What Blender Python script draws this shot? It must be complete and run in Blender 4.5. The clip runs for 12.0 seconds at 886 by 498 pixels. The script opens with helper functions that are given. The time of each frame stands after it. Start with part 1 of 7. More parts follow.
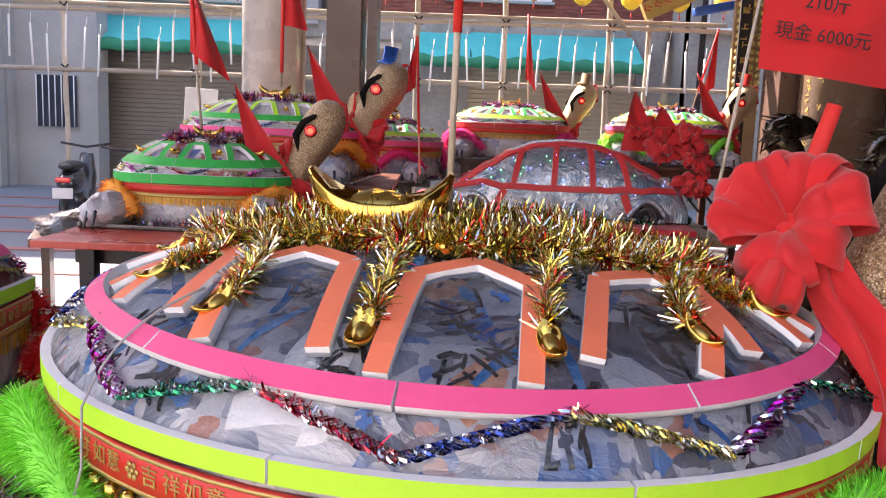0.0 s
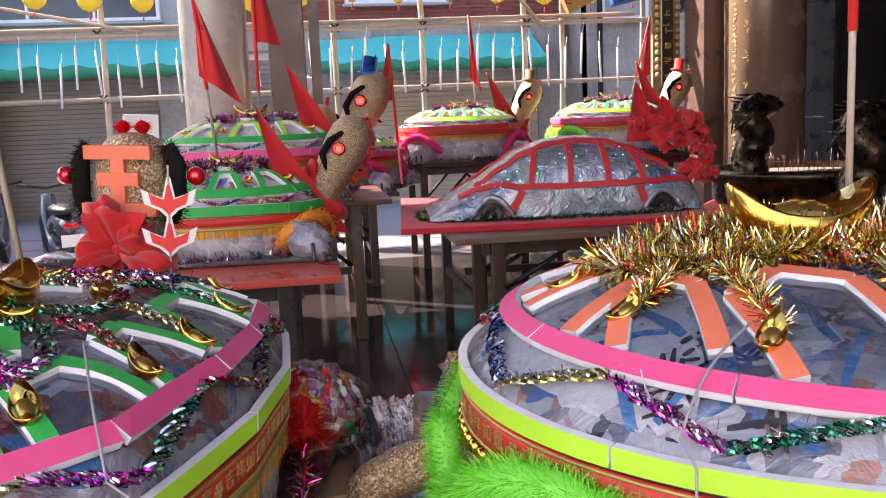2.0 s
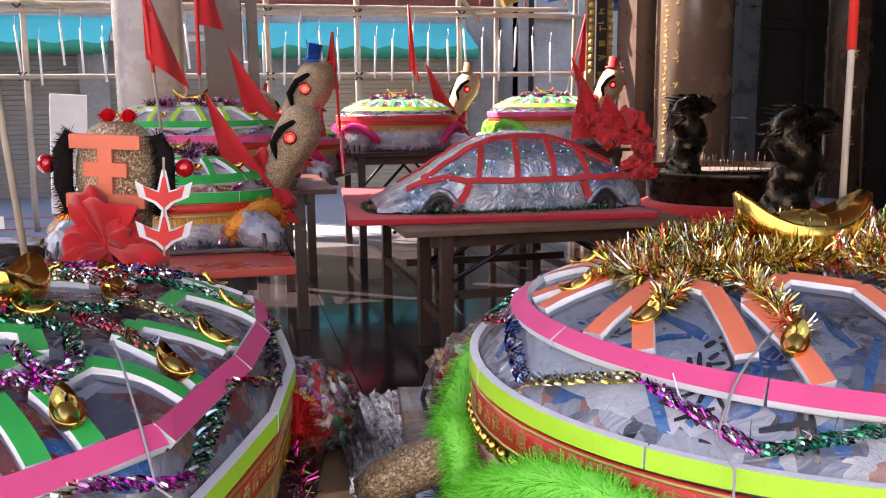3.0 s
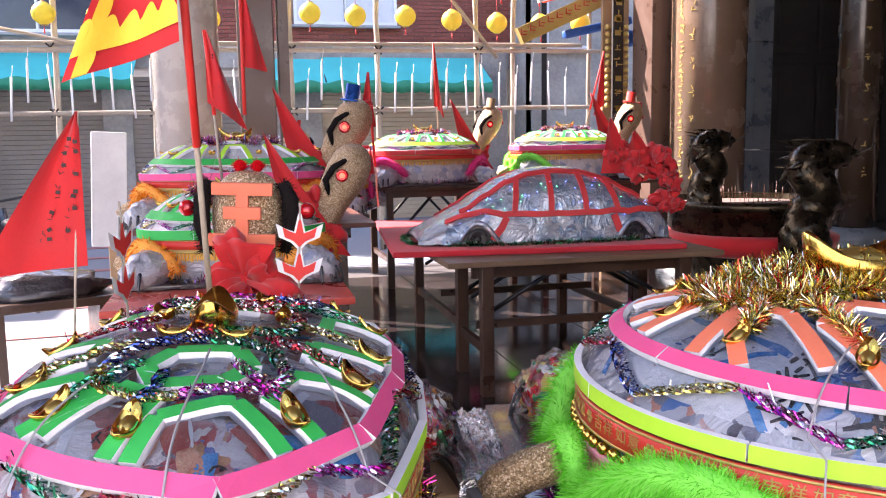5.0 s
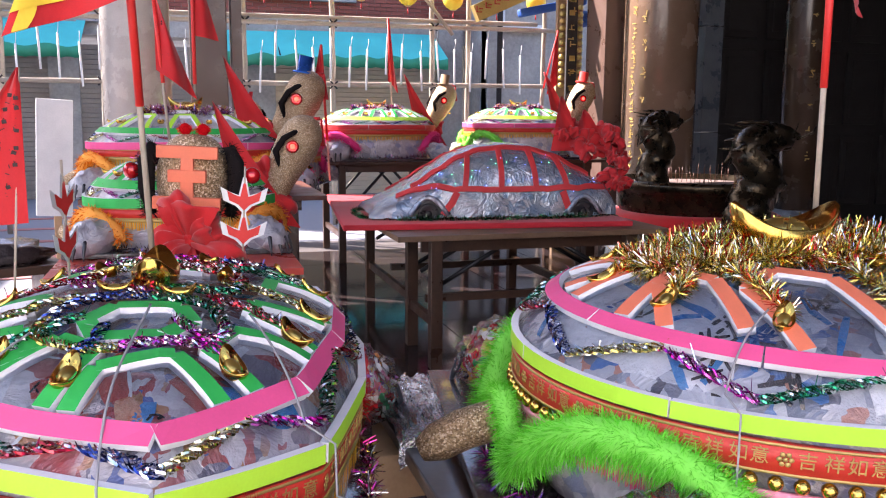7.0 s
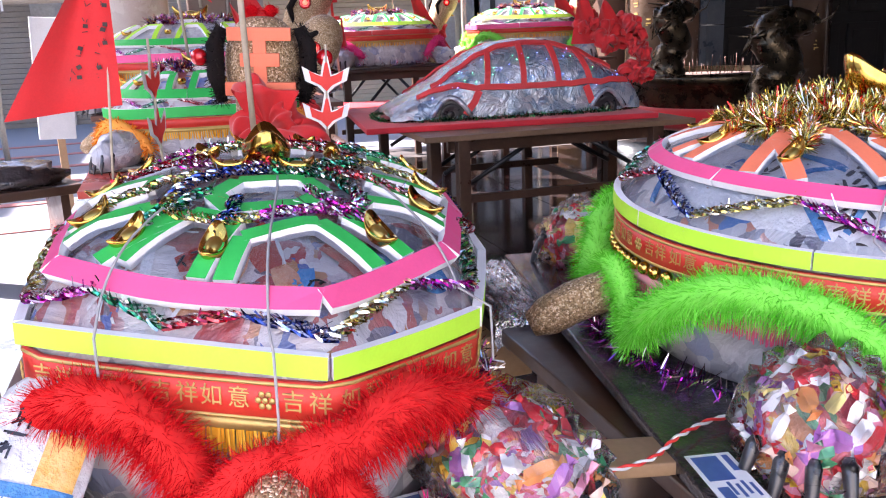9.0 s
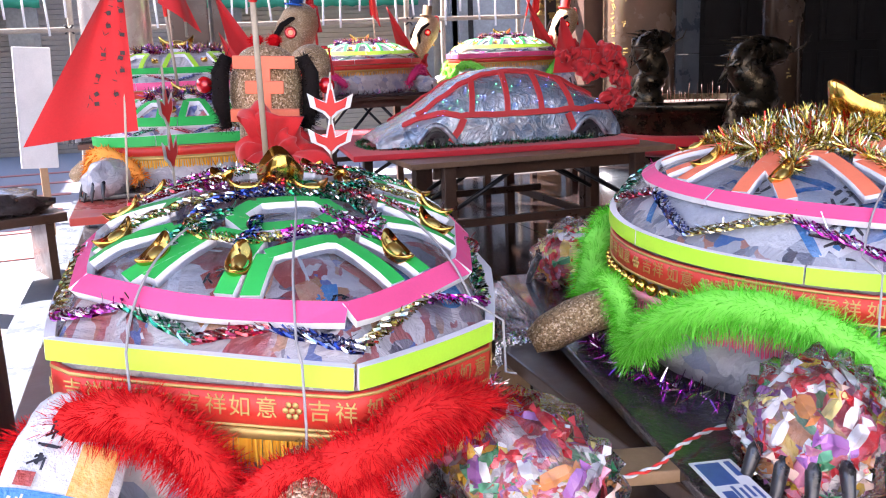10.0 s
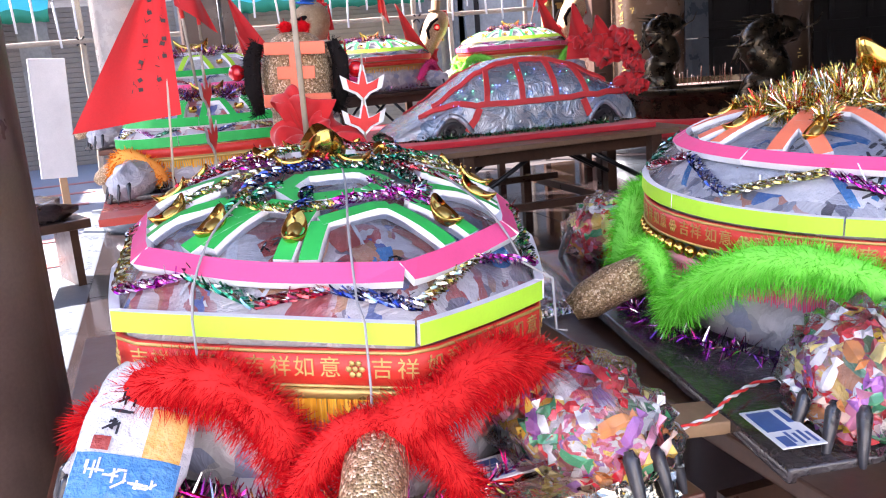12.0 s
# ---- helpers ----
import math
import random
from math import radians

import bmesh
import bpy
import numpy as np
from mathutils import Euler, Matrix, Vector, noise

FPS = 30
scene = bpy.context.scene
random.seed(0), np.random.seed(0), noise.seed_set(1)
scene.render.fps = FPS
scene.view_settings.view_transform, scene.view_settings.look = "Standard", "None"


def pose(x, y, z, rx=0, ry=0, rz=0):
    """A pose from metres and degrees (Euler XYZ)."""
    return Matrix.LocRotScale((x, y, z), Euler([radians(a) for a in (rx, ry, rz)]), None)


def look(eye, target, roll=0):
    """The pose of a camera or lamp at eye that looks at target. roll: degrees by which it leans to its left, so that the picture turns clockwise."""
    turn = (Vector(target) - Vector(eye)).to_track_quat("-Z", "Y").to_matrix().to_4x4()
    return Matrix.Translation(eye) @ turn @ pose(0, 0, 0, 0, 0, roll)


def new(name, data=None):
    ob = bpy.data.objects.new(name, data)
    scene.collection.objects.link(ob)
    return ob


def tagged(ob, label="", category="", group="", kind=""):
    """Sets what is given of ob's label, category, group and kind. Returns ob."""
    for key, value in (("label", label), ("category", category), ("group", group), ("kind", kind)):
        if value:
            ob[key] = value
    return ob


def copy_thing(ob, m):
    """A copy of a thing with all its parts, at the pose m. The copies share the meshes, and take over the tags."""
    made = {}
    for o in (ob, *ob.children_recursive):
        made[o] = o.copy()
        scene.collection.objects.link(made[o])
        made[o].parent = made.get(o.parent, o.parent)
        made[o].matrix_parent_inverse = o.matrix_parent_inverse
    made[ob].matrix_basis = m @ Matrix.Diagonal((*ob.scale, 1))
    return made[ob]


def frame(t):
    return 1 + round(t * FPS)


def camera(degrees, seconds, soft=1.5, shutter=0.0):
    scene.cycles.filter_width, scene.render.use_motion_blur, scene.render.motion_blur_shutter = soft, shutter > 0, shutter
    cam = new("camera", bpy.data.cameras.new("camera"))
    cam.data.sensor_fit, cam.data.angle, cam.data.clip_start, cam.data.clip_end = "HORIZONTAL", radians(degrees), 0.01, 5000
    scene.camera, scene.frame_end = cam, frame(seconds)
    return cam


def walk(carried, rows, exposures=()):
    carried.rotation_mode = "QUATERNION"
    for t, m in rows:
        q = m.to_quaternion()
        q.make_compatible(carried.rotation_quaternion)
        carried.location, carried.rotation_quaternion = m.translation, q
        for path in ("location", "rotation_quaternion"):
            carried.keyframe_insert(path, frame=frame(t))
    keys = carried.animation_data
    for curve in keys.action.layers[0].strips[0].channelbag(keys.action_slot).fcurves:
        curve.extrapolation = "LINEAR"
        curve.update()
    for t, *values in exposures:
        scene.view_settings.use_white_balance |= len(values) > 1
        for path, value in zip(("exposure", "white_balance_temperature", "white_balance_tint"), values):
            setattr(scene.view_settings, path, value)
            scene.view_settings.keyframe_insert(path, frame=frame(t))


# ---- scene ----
cam = camera(54.4, 12.0, soft=1.1)
PATH = [
    (0, (-0.224, 0.432, 1.275), (-0.204, 2.41, 0.981), 2.3),
    (0.5, (-0.466, 0.503, 1.26), (-0.268, 2.467, 0.94), 0.4),
    (1, (-0.608, 0.536, 1.273), (-0.377, 2.502, 0.985), -0.1),
    (1.5, (-0.755, 0.547, 1.269), (-0.483, 2.511, 1.011), -0.7),
    (2, (-0.971, 0.577, 1.299), (-0.681, 2.535, 1.01), -2.4),
    (2.5, (-1.024, 0.594, 1.305), (-0.712, 2.552, 1.045), -1.0),
    (2.7, (-1.054, 0.606, 1.311), (-0.655, 2.541, 1.001), -0.8),
    (4.3, (-1.29, 0.453, 1.348), (-0.744, 2.348, 1.02), -0.3),
    (4.5, (-1.307, 0.44, 1.346), (-0.794, 2.346, 1.023), -0.2),
    (5, (-1.334, 0.424, 1.365), (-0.877, 2.355, 1.114), -0.9),
    (5.5, (-1.334, 0.417, 1.366), (-0.86, 2.346, 1.132), -0.4),
    (6, (-1.323, 0.404, 1.36), (-0.812, 2.311, 1.043), -0.3),
    (6.5, (-1.318, 0.396, 1.358), (-0.793, 2.293, 1.003), -0.1),
    (7, (-1.322, 0.381, 1.345), (-0.764, 2.278, 1.044), 0.4),
    (7.5, (-1.33, 0.388, 1.335), (-0.844, 2.304, 1.029), -0.7),
    (7.7, (-1.334, 0.397, 1.33), (-0.862, 2.315, 1.015), -0.5),
    (9.3, (-1.534, 0.477, 1.262), (-0.954, 2.323, 0.754), -2.1),
    (9.5, (-1.543, 0.468, 1.27), (-0.956, 2.315, 0.775), -1.9),
    (10, (-1.564, 0.439, 1.266), (-0.945, 2.291, 0.833), -2.2),
    (10.5, (-1.604, 0.448, 1.222), (-1.123, 2.354, 0.853), -4.0),
    (11, (-1.623, 0.44, 1.181), (-1.053, 2.291, 0.684), -3.8),
    (11.5, (-1.627, 0.422, 1.194), (-1.004, 2.287, 0.826), -3.9),
    (12, (-1.622, 0.422, 1.228), (-1.032, 2.283, 0.794), -4.7),
]
EXPOSURES = [(0, 2.27, 7500, 22), (2.7, 2.24, 7200, 22), (4.3, 2.12, 7000, 22), (4.6, 2.16, 6950, 22), (5.0, 2.5, 6900, 22), (5.3, 2.82, 6850, 22), (6.0, 2.82, 6800, 22),
             (7.0, 2.3, 6750, 22), (7.7, 2.12, 6700, 22), (9.3, 2.64, 6550, 22), (10.6, 2.66, 6500, 22), (11.0, 2.42, 6500, 22), (11.4, 2.66, 6500, 22), (12, 2.68, 6500, 22)]
walk(cam, [(t, look(eye, target, roll)) for t, eye, target, roll in PATH], EXPOSURES)

# ---- light ----
world = bpy.data.worlds.new("sky_world")
scene.world = world
world.use_nodes = True
wn = world.node_tree.nodes
sky = wn.new("ShaderNodeTexSky")
sky.sky_type, sky.sun_disc = "NISHITA", False
SUN_EL, SUN_AZ = radians(40), radians(-52)
sky.sun_elevation, sky.sun_rotation = SUN_EL, SUN_AZ
world.node_tree.links.new(sky.outputs[0], wn["Background"].inputs[0])
wn["Background"].inputs[1].default_value = 0.15
sun_data = bpy.data.lights.new("sun", "SUN")
sun_data.energy, sun_data.angle, sun_data.color = 5.0, radians(0.5), (1.0, 0.93, 0.87)
sun = new("sun", sun_data)
sun_from = Vector((math.sin(SUN_AZ) * math.cos(SUN_EL), math.cos(SUN_AZ) * math.cos(SUN_EL), math.sin(SUN_EL)))
sun.matrix_world = look(sun_from * 30, (0, 0, 0))
tagged(sun, "warm morning sunlight over the street", "sunlight", kind="structure")
scene.view_settings.exposure = 0.0

rng = random.Random(7)


# ---- materials ----
def nodes_of(name):
    m = bpy.data.materials.new(name)
    m.use_nodes = True
    nt = m.node_tree
    return m, nt, nt.nodes["Principled BSDF"]


def put(nt, kind, **sets):
    n = nt.nodes.new(kind)
    for k, v in sets.items():
        n.inputs[k.replace("_", " ")].default_value = v
    return n


def wire(nt, a, ao, b, bi):
    nt.links.new(a.outputs[ao], b.inputs[bi])


def mix_rgb(nt, fac, a, b, blend="MIX"):
    n = nt.nodes.new("ShaderNodeMix")
    n.data_type, n.blend_type = "RGBA", blend
    for sock, v in ((n.inputs[0], fac), (n.inputs[6], a), (n.inputs[7], b)):
        if isinstance(v, (tuple, list)):
            sock.default_value = (*v[:3], 1)
        elif isinstance(v, (int, float)):
            sock.default_value = v
        else:
            nt.links.new(v, sock)
    return n.outputs[2]


def ramp(nt, src, stops, constant=False):
    r = nt.nodes.new("ShaderNodeValToRGB")
    r.color_ramp.interpolation = "CONSTANT" if constant else "LINEAR"
    e = r.color_ramp.elements
    while len(e) < len(stops):
        e.new(0.5)
    for el, (p, c) in zip(e, stops):
        el.position, el.color = p, (*c[:3], 1)
    nt.links.new(src, r.inputs[0])
    return r.outputs[0]


def coords(nt, world_space=False):
    if world_space:
        return nt.nodes.new("ShaderNodeNewGeometry").outputs["Position"]
    return nt.nodes.new("ShaderNodeTexCoord").outputs["Object"]


def noise_tex(nt, vec, scale, detail=4, rough=0.6, distort=0.0):
    n = put(nt, "ShaderNodeTexNoise", Scale=scale, Detail=detail, Roughness=rough, Distortion=distort)
    nt.links.new(vec, n.inputs["Vector"])
    return n


def bump_of(nt, height, strength, dist, p):
    b = put(nt, "ShaderNodeBump", Strength=strength, Distance=dist)
    nt.links.new(height, b.inputs["Height"])
    nt.links.new(b.outputs[0], p.inputs["Normal"])


def surface(name, c1, c2, rough=0.6, metal=0.0, big=3.0, fine=60.0, bump=0.2, dist=0.002, coat=0.0, vary=0.0, world_space=False, spec=0.5, sheen=0.0, rough_vary=0.15):
    """Two tones at two scales, uneven gloss and fine relief."""
    m, nt, p = nodes_of(name)
    v = coords(nt, world_space)
    n1, n2 = noise_tex(nt, v, big, 5, 0.65), noise_tex(nt, v, fine, 4)
    s = nt.nodes.new("ShaderNodeMath")
    s.operation = "MULTIPLY_ADD"
    wire(nt, n1, 0, s, 0)
    s.inputs[1].default_value = 0.65
    mul = nt.nodes.new("ShaderNodeMath")
    mul.operation = "MULTIPLY"
    wire(nt, n2, 0, mul, 0)
    mul.inputs[1].default_value = 0.35
    wire(nt, mul, 0, s, 2)
    col = ramp(nt, s.outputs[0], [(0.3, c1), (0.7, c2)])
    if vary:
        oi = nt.nodes.new("ShaderNodeObjectInfo")
        hsv = nt.nodes.new("ShaderNodeHueSaturation")
        mr = nt.nodes.new("ShaderNodeMapRange")
        wire(nt, oi, "Random", mr, 0)
        mr.inputs[3].default_value, mr.inputs[4].default_value = 1 - vary, 1 + vary
        wire(nt, mr, 0, hsv, "Value")
        nt.links.new(col, hsv.inputs["Color"])
        col = hsv.outputs[0]
    nt.links.new(col, p.inputs["Base Color"])
    rr = nt.nodes.new("ShaderNodeMapRange")
    wire(nt, n1, 0, rr, 0)
    rr.inputs[1].default_value, rr.inputs[2].default_value = 0.3, 0.7
    rr.inputs[3].default_value, rr.inputs[4].default_value = max(0.03, rough - rough_vary), min(1, rough + rough_vary)
    wire(nt, rr, 0, p, "Roughness")
    p.inputs["Metallic"].default_value = metal
    p.inputs["Specular IOR Level"].default_value = spec
    p.inputs["Coat Weight"].default_value = coat
    p.inputs["Coat Roughness"].default_value = 0.08
    p.inputs["Sheen Weight"].default_value = sheen
    if bump:
        bump_of(nt, s.outputs[0], bump, dist, p)
    return m


def printed_bags(name, stops, scale, coat=1.0, stripe=None, crease=9.0):
    """Printed food bags pressed under clear wrapping: patches of print, creases and a glossy film."""
    m, nt, p = nodes_of(name)
    v = coords(nt)
    warp = noise_tex(nt, v, 5.0, 3)
    vv = mix_rgb(nt, 0.14, v, warp.outputs["Color"], "ADD")
    vor = put(nt, "ShaderNodeTexVoronoi", Scale=scale)
    vor.distance = "CHEBYCHEV"
    nt.links.new(vv, vor.inputs["Vector"])
    sep = nt.nodes.new("ShaderNodeSeparateColor")
    wire(nt, vor, "Color", sep, 0)
    col = ramp(nt, sep.outputs[0], stops, True)
    fine = put(nt, "ShaderNodeTexVoronoi", Scale=scale * 4.2)
    fine.distance = "MANHATTAN"
    nt.links.new(vv, fine.inputs["Vector"])
    sep2 = nt.nodes.new("ShaderNodeSeparateColor")
    wire(nt, fine, "Color", sep2, 0)
    small = ramp(nt, sep2.outputs[1], stops, True)
    where = noise_tex(nt, v, 4.0, 2)
    fac = ramp(nt, where.outputs[0], [(0.47, (0, 0, 0)), (0.56, (1, 1, 1))])
    col = mix_rgb(nt, fac, col, small)
    soil = noise_tex(nt, v, 26, 4)
    col = mix_rgb(nt, ramp(nt, soil.outputs[0], [(0.35, (0.35,) * 3), (0.7, (0, 0, 0))]), col, (0.30, 0.29, 0.33))
    nt.links.new(col, p.inputs["Base Color"])
    p.inputs["Roughness"].default_value = 0.38
    p.inputs["Coat Weight"].default_value = coat
    p.inputs["Coat Roughness"].default_value = 0.07
    film = noise_tex(nt, v, crease, 5, 0.55, 1.4)
    ridge = nt.nodes.new("ShaderNodeMath")
    ridge.operation = "ABSOLUTE"
    sub = nt.nodes.new("ShaderNodeMath")
    sub.operation = "SUBTRACT"
    wire(nt, film, 0, sub, 0)
    sub.inputs[1].default_value = 0.5
    wire(nt, sub, 0, ridge, 0)
    b = put(nt, "ShaderNodeBump", Strength=0.7, Distance=0.035)
    wire(nt, ridge, 0, b, "Height")
    nt.links.new(b.outputs[0], p.inputs["Normal"])
    nt.links.new(b.outputs[0], p.inputs["Coat Normal"])
    return m


def islands(name, cols, rough=0.25, metal=1.0, sheen=0.0):
    """Blades, pieces or strands of mixed colours."""
    m, nt, p = nodes_of(name)
    g = nt.nodes.new("ShaderNodeNewGeometry")
    k = len(cols)
    nt.links.new(ramp(nt, g.outputs["Random Per Island"], [(i / k, c) for i, c in enumerate(cols)], True), p.inputs["Base Color"])
    p.inputs["Roughness"].default_value, p.inputs["Metallic"].default_value = rough, metal
    p.inputs["Sheen Weight"].default_value = sheen
    return m


def sequin(name, c1, c2):
    m, nt, p = nodes_of(name)
    v = coords(nt)
    vor = put(nt, "ShaderNodeTexVoronoi", Scale=330.0)
    nt.links.new(v, vor.inputs["Vector"])
    sep = nt.nodes.new("ShaderNodeSeparateColor")
    wire(nt, vor, "Color", sep, 0)
    nt.links.new(ramp(nt, sep.outputs[0], [(0.0, c1), (0.75, c2), (1.0, (0.95, 0.8, 0.6))]), p.inputs["Base Color"])
    p.inputs["Roughness"].default_value, p.inputs["Metallic"].default_value = 0.4, 0.55
    inv = nt.nodes.new("ShaderNodeMath")
    inv.operation = "SUBTRACT"
    inv.inputs[0].default_value = 1
    wire(nt, vor, "Distance", inv, 1)
    bump_of(nt, inv.outputs[0], 0.9, 0.0025, p)
    return m


def glow(name, col, strength):
    m, nt, p = nodes_of(name)
    p.inputs["Base Color"].default_value = (*col, 1)
    p.inputs["Emission Color"].default_value = (*col, 1)
    p.inputs["Emission Strength"].default_value = strength
    p.inputs["Roughness"].default_value = 0.3
    return m


def tiles(name, c1, c2, joint, sx, sy, rough, gap=0.004):
    m, nt, p = nodes_of(name)
    v = coords(nt, True)
    n1, n2 = noise_tex(nt, v, 1.3, 5), noise_tex(nt, v, 240, 3)
    col = mix_rgb(nt, 0.5, ramp(nt, n1.outputs[0], [(0.3, c1), (0.7, c2)]), ramp(nt, n2.outputs[0], [(0.35, c1), (0.65, c2)]))
    nt.links.new(col, p.inputs["Base Color"])
    mr = nt.nodes.new("ShaderNodeMapRange")
    wire(nt, n1, 0, mr, 0)
    mr.inputs[3].default_value, mr.inputs[4].default_value = rough * 0.5, rough * 1.6
    wire(nt, mr, 0, p, "Roughness")
    bump_of(nt, n2.outputs[0], 0.06, 0.001, p)
    return m


WHITE_FOAM = surface("white_foam", (0.78, 0.78, 0.8), (0.88, 0.88, 0.9), 0.75, big=20, fine=220, bump=0.35, dist=0.001)


def foam_colour(name, c):
    return surface(name, tuple(x * 0.86 for x in c), c, 0.6, big=14, fine=260, bump=0.3, dist=0.0008, rough_vary=0.1)


FOAM_ORANGE = foam_colour("orange_foam", (0.95, 0.235, 0.125))
FOAM_PINK = foam_colour("pink_foam", (0.90, 0.10, 0.29))
FOAM_GREEN = foam_colour("green_foam", (0.01, 0.50, 0.09))
FOAM_LIME = foam_colour("lime_foam", (0.47, 0.86, 0.05))
FOAM_RED = foam_colour("red_foam", (0.72, 0.05, 0.05))
RICE_WRAP = printed_bags("rice_bags_under_film", [(0, (0.46, 0.49, 0.56)), (0.22, (0.14, 0.16, 0.22)), (0.36, (0.58, 0.60, 0.66)), (0.54, (0.03, 0.16, 0.46)), (0.64, (0.20, 0.24, 0.33)), (0.76, (0.50, 0.20, 0.13)), (0.84, (0.10, 0.11, 0.16)), (0.90, (0.55, 0.57, 0.62)), (0.96, (0.02, 0.02, 0.04))], 9.0)
SNACK_WRAP = printed_bags("noodle_bags_under_film", [(0, (0.60, 0.54, 0.58)), (0.18, (0.42, 0.03, 0.03)), (0.34, (0.66, 0.62, 0.66)), (0.50, (0.42, 0.08, 0.07)), (0.60, (0.16, 0.14, 0.20)), (0.70, (0.06, 0.12, 0.42)), (0.78, (0.70, 0.68, 0.70)), (0.92, (0.50, 0.22, 0.07))], 14.0)
PLAIN_WRAP = printed_bags("clear_wrapped_rice", [(0, (0.5, 0.5, 0.52)), (0.4, (0.36, 0.36, 0.4)), (0.7, (0.6, 0.6, 0.62)), (0.9, (0.25, 0.3, 0.45))], 6.0)
CANDY = printed_bags("mixed_sweets", [(0, (0.6, 0.56, 0.58)), (0.16, (0.55, 0.03, 0.05)), (0.34, (0.7, 0.45, 0.04)), (0.46, (0.65, 0.16, 0.32)), (0.58, (0.62, 0.6, 0.58)), (0.68, (0.55, 0.06, 0.05)), (0.78, (0.6, 0.22, 0.06)), (0.86, (0.06, 0.28, 0.10)), (0.93, (0.22, 0.07, 0.3))], 30.0, crease=16)
SILVER_WRAP = printed_bags("silver_blue_film", [(0, (0.36, 0.46, 0.56)), (0.4, (0.52, 0.58, 0.64)), (0.75, (0.22, 0.34, 0.48))], 5.0)
SILVER_WRAP.node_tree.nodes["Principled BSDF"].inputs["Metallic"].default_value = 0.55
SILVER_WRAP.node_tree.nodes["Principled BSDF"].inputs["Roughness"].default_value = 0.25
def shell_film(name):
    """Clear film pulled tight: see-through, with long sharp creases that catch the sky."""
    m, nt, p = nodes_of(name)
    v = coords(nt)
    total = None
    for scale, stretch in ((9.0, (1, 3.2, 1)), (14.0, (2.6, 1, 1)), (34.0, (1, 1, 1))):
        mp = nt.nodes.new("ShaderNodeMapping")
        mp.inputs["Scale"].default_value = stretch
        nt.links.new(v, mp.inputs["Vector"])
        n = noise_tex(nt, mp.outputs[0], scale, 3, 0.5, 1.5)
        a = nt.nodes.new("ShaderNodeMath")
        a.operation = "SUBTRACT"
        wire(nt, n, 0, a, 0)
        a.inputs[1].default_value = 0.5
        b = nt.nodes.new("ShaderNodeMath")
        b.operation = "ABSOLUTE"
        wire(nt, a, 0, b, 0)
        if total is None:
            total = b
        else:
            c = nt.nodes.new("ShaderNodeMath")
            c.operation = "ADD"
            wire(nt, total, 0, c, 0)
            wire(nt, b, 0, c, 1)
            total = c
    bump_of(nt, total.outputs[0], 0.9, 0.03, p)
    g = nt.nodes.new("ShaderNodeBsdfGlossy")
    g.inputs["Roughness"].default_value = 0.06
    nt.links.new(p.inputs["Normal"].links[0].from_socket, g.inputs["Normal"])
    fr = nt.nodes.new("ShaderNodeFresnel")
    fr.inputs["IOR"].default_value = 1.48
    tr = nt.nodes.new("ShaderNodeBsdfTransparent")
    mx = nt.nodes.new("ShaderNodeMixShader")
    wire(nt, fr, 0, mx, 0)
    wire(nt, tr, 0, mx, 1)
    wire(nt, g, 0, mx, 2)
    nt.links.new(mx.outputs[0], nt.nodes["Material Output"].inputs["Surface"])
    nt.nodes.remove(p)
    return m


SHELL_FILM = shell_film("stretched_clear_film")
BAG_FILM = shell_film("crinkled_bag_film")
BAG_FILM.node_tree.nodes["Bump"].inputs["Distance"].default_value = 0.035
BAG_FILM.node_tree.nodes["Fresnel"].inputs["IOR"].default_value = 1.5
PANEL_WHITE = surface("white_bag_print", (0.60, 0.62, 0.67), (0.78, 0.79, 0.82), 0.3, big=11, fine=70, bump=0.8, dist=0.022, coat=0.9)
PANEL_BLUE = surface("blue_bag_print", (0.03, 0.17, 0.45), (0.07, 0.30, 0.62), 0.3, big=11, fine=70, bump=0.8, dist=0.022, coat=0.9)
PANEL_RED = surface("red_bag_print", (0.34, 0.03, 0.03), (0.5, 0.10, 0.08), 0.3, big=11, fine=70, bump=0.8, dist=0.022, coat=0.9)
PANEL_FOOD = surface("food_picture_print", (0.55, 0.16, 0.10), (0.68, 0.45, 0.30), 0.3, big=40, fine=120, bump=0.7, dist=0.015, coat=0.9)
PRINT_DARK = surface("black_bag_print", (0.012, 0.012, 0.016), (0.04, 0.04, 0.05), 0.3, big=14, bump=0.3, coat=0.9)
PRINT_BLUE = surface("deep_blue_bag_print", (0.015, 0.08, 0.32), (0.04, 0.16, 0.45), 0.3, big=14, bump=0.3, coat=0.9)
DARK_FOIL = surface("black_foil_sheet", (0.02, 0.016, 0.018), (0.06, 0.05, 0.052), 0.12, big=9, fine=34, bump=0.75, dist=0.03, coat=0.8)
SILVER_FOIL = surface("silver_foil", (0.55, 0.55, 0.56), (0.75, 0.75, 0.77), 0.16, 1.0, big=8, fine=26, bump=1.0, dist=0.05)
PALE_GOLD_FOIL = surface("pale_gold_foil", (0.55, 0.49, 0.36), (0.8, 0.76, 0.66), 0.14, 1.0, big=9, fine=30, bump=0.6, dist=0.02)
GOLD = surface("gold_plate", (0.75, 0.40, 0.06), (0.92, 0.62, 0.16), 0.2, 1.0, big=8, fine=90, bump=0.12, dist=0.003)
DULL_GOLD = surface("dull_gold", (0.45, 0.30, 0.07), (0.62, 0.44, 0.13), 0.36, 0.9, big=14, fine=140, bump=0.35, dist=0.003)
SEQUIN = sequin("gold_sequin_cloth", (0.22, 0.135, 0.065), (0.60, 0.41, 0.23))
RED_CLOTH = surface("red_cloth", (0.50, 0.008, 0.011), (0.64, 0.016, 0.018), 0.8, big=6, fine=300, bump=0.25, dist=0.001, sheen=0.3)
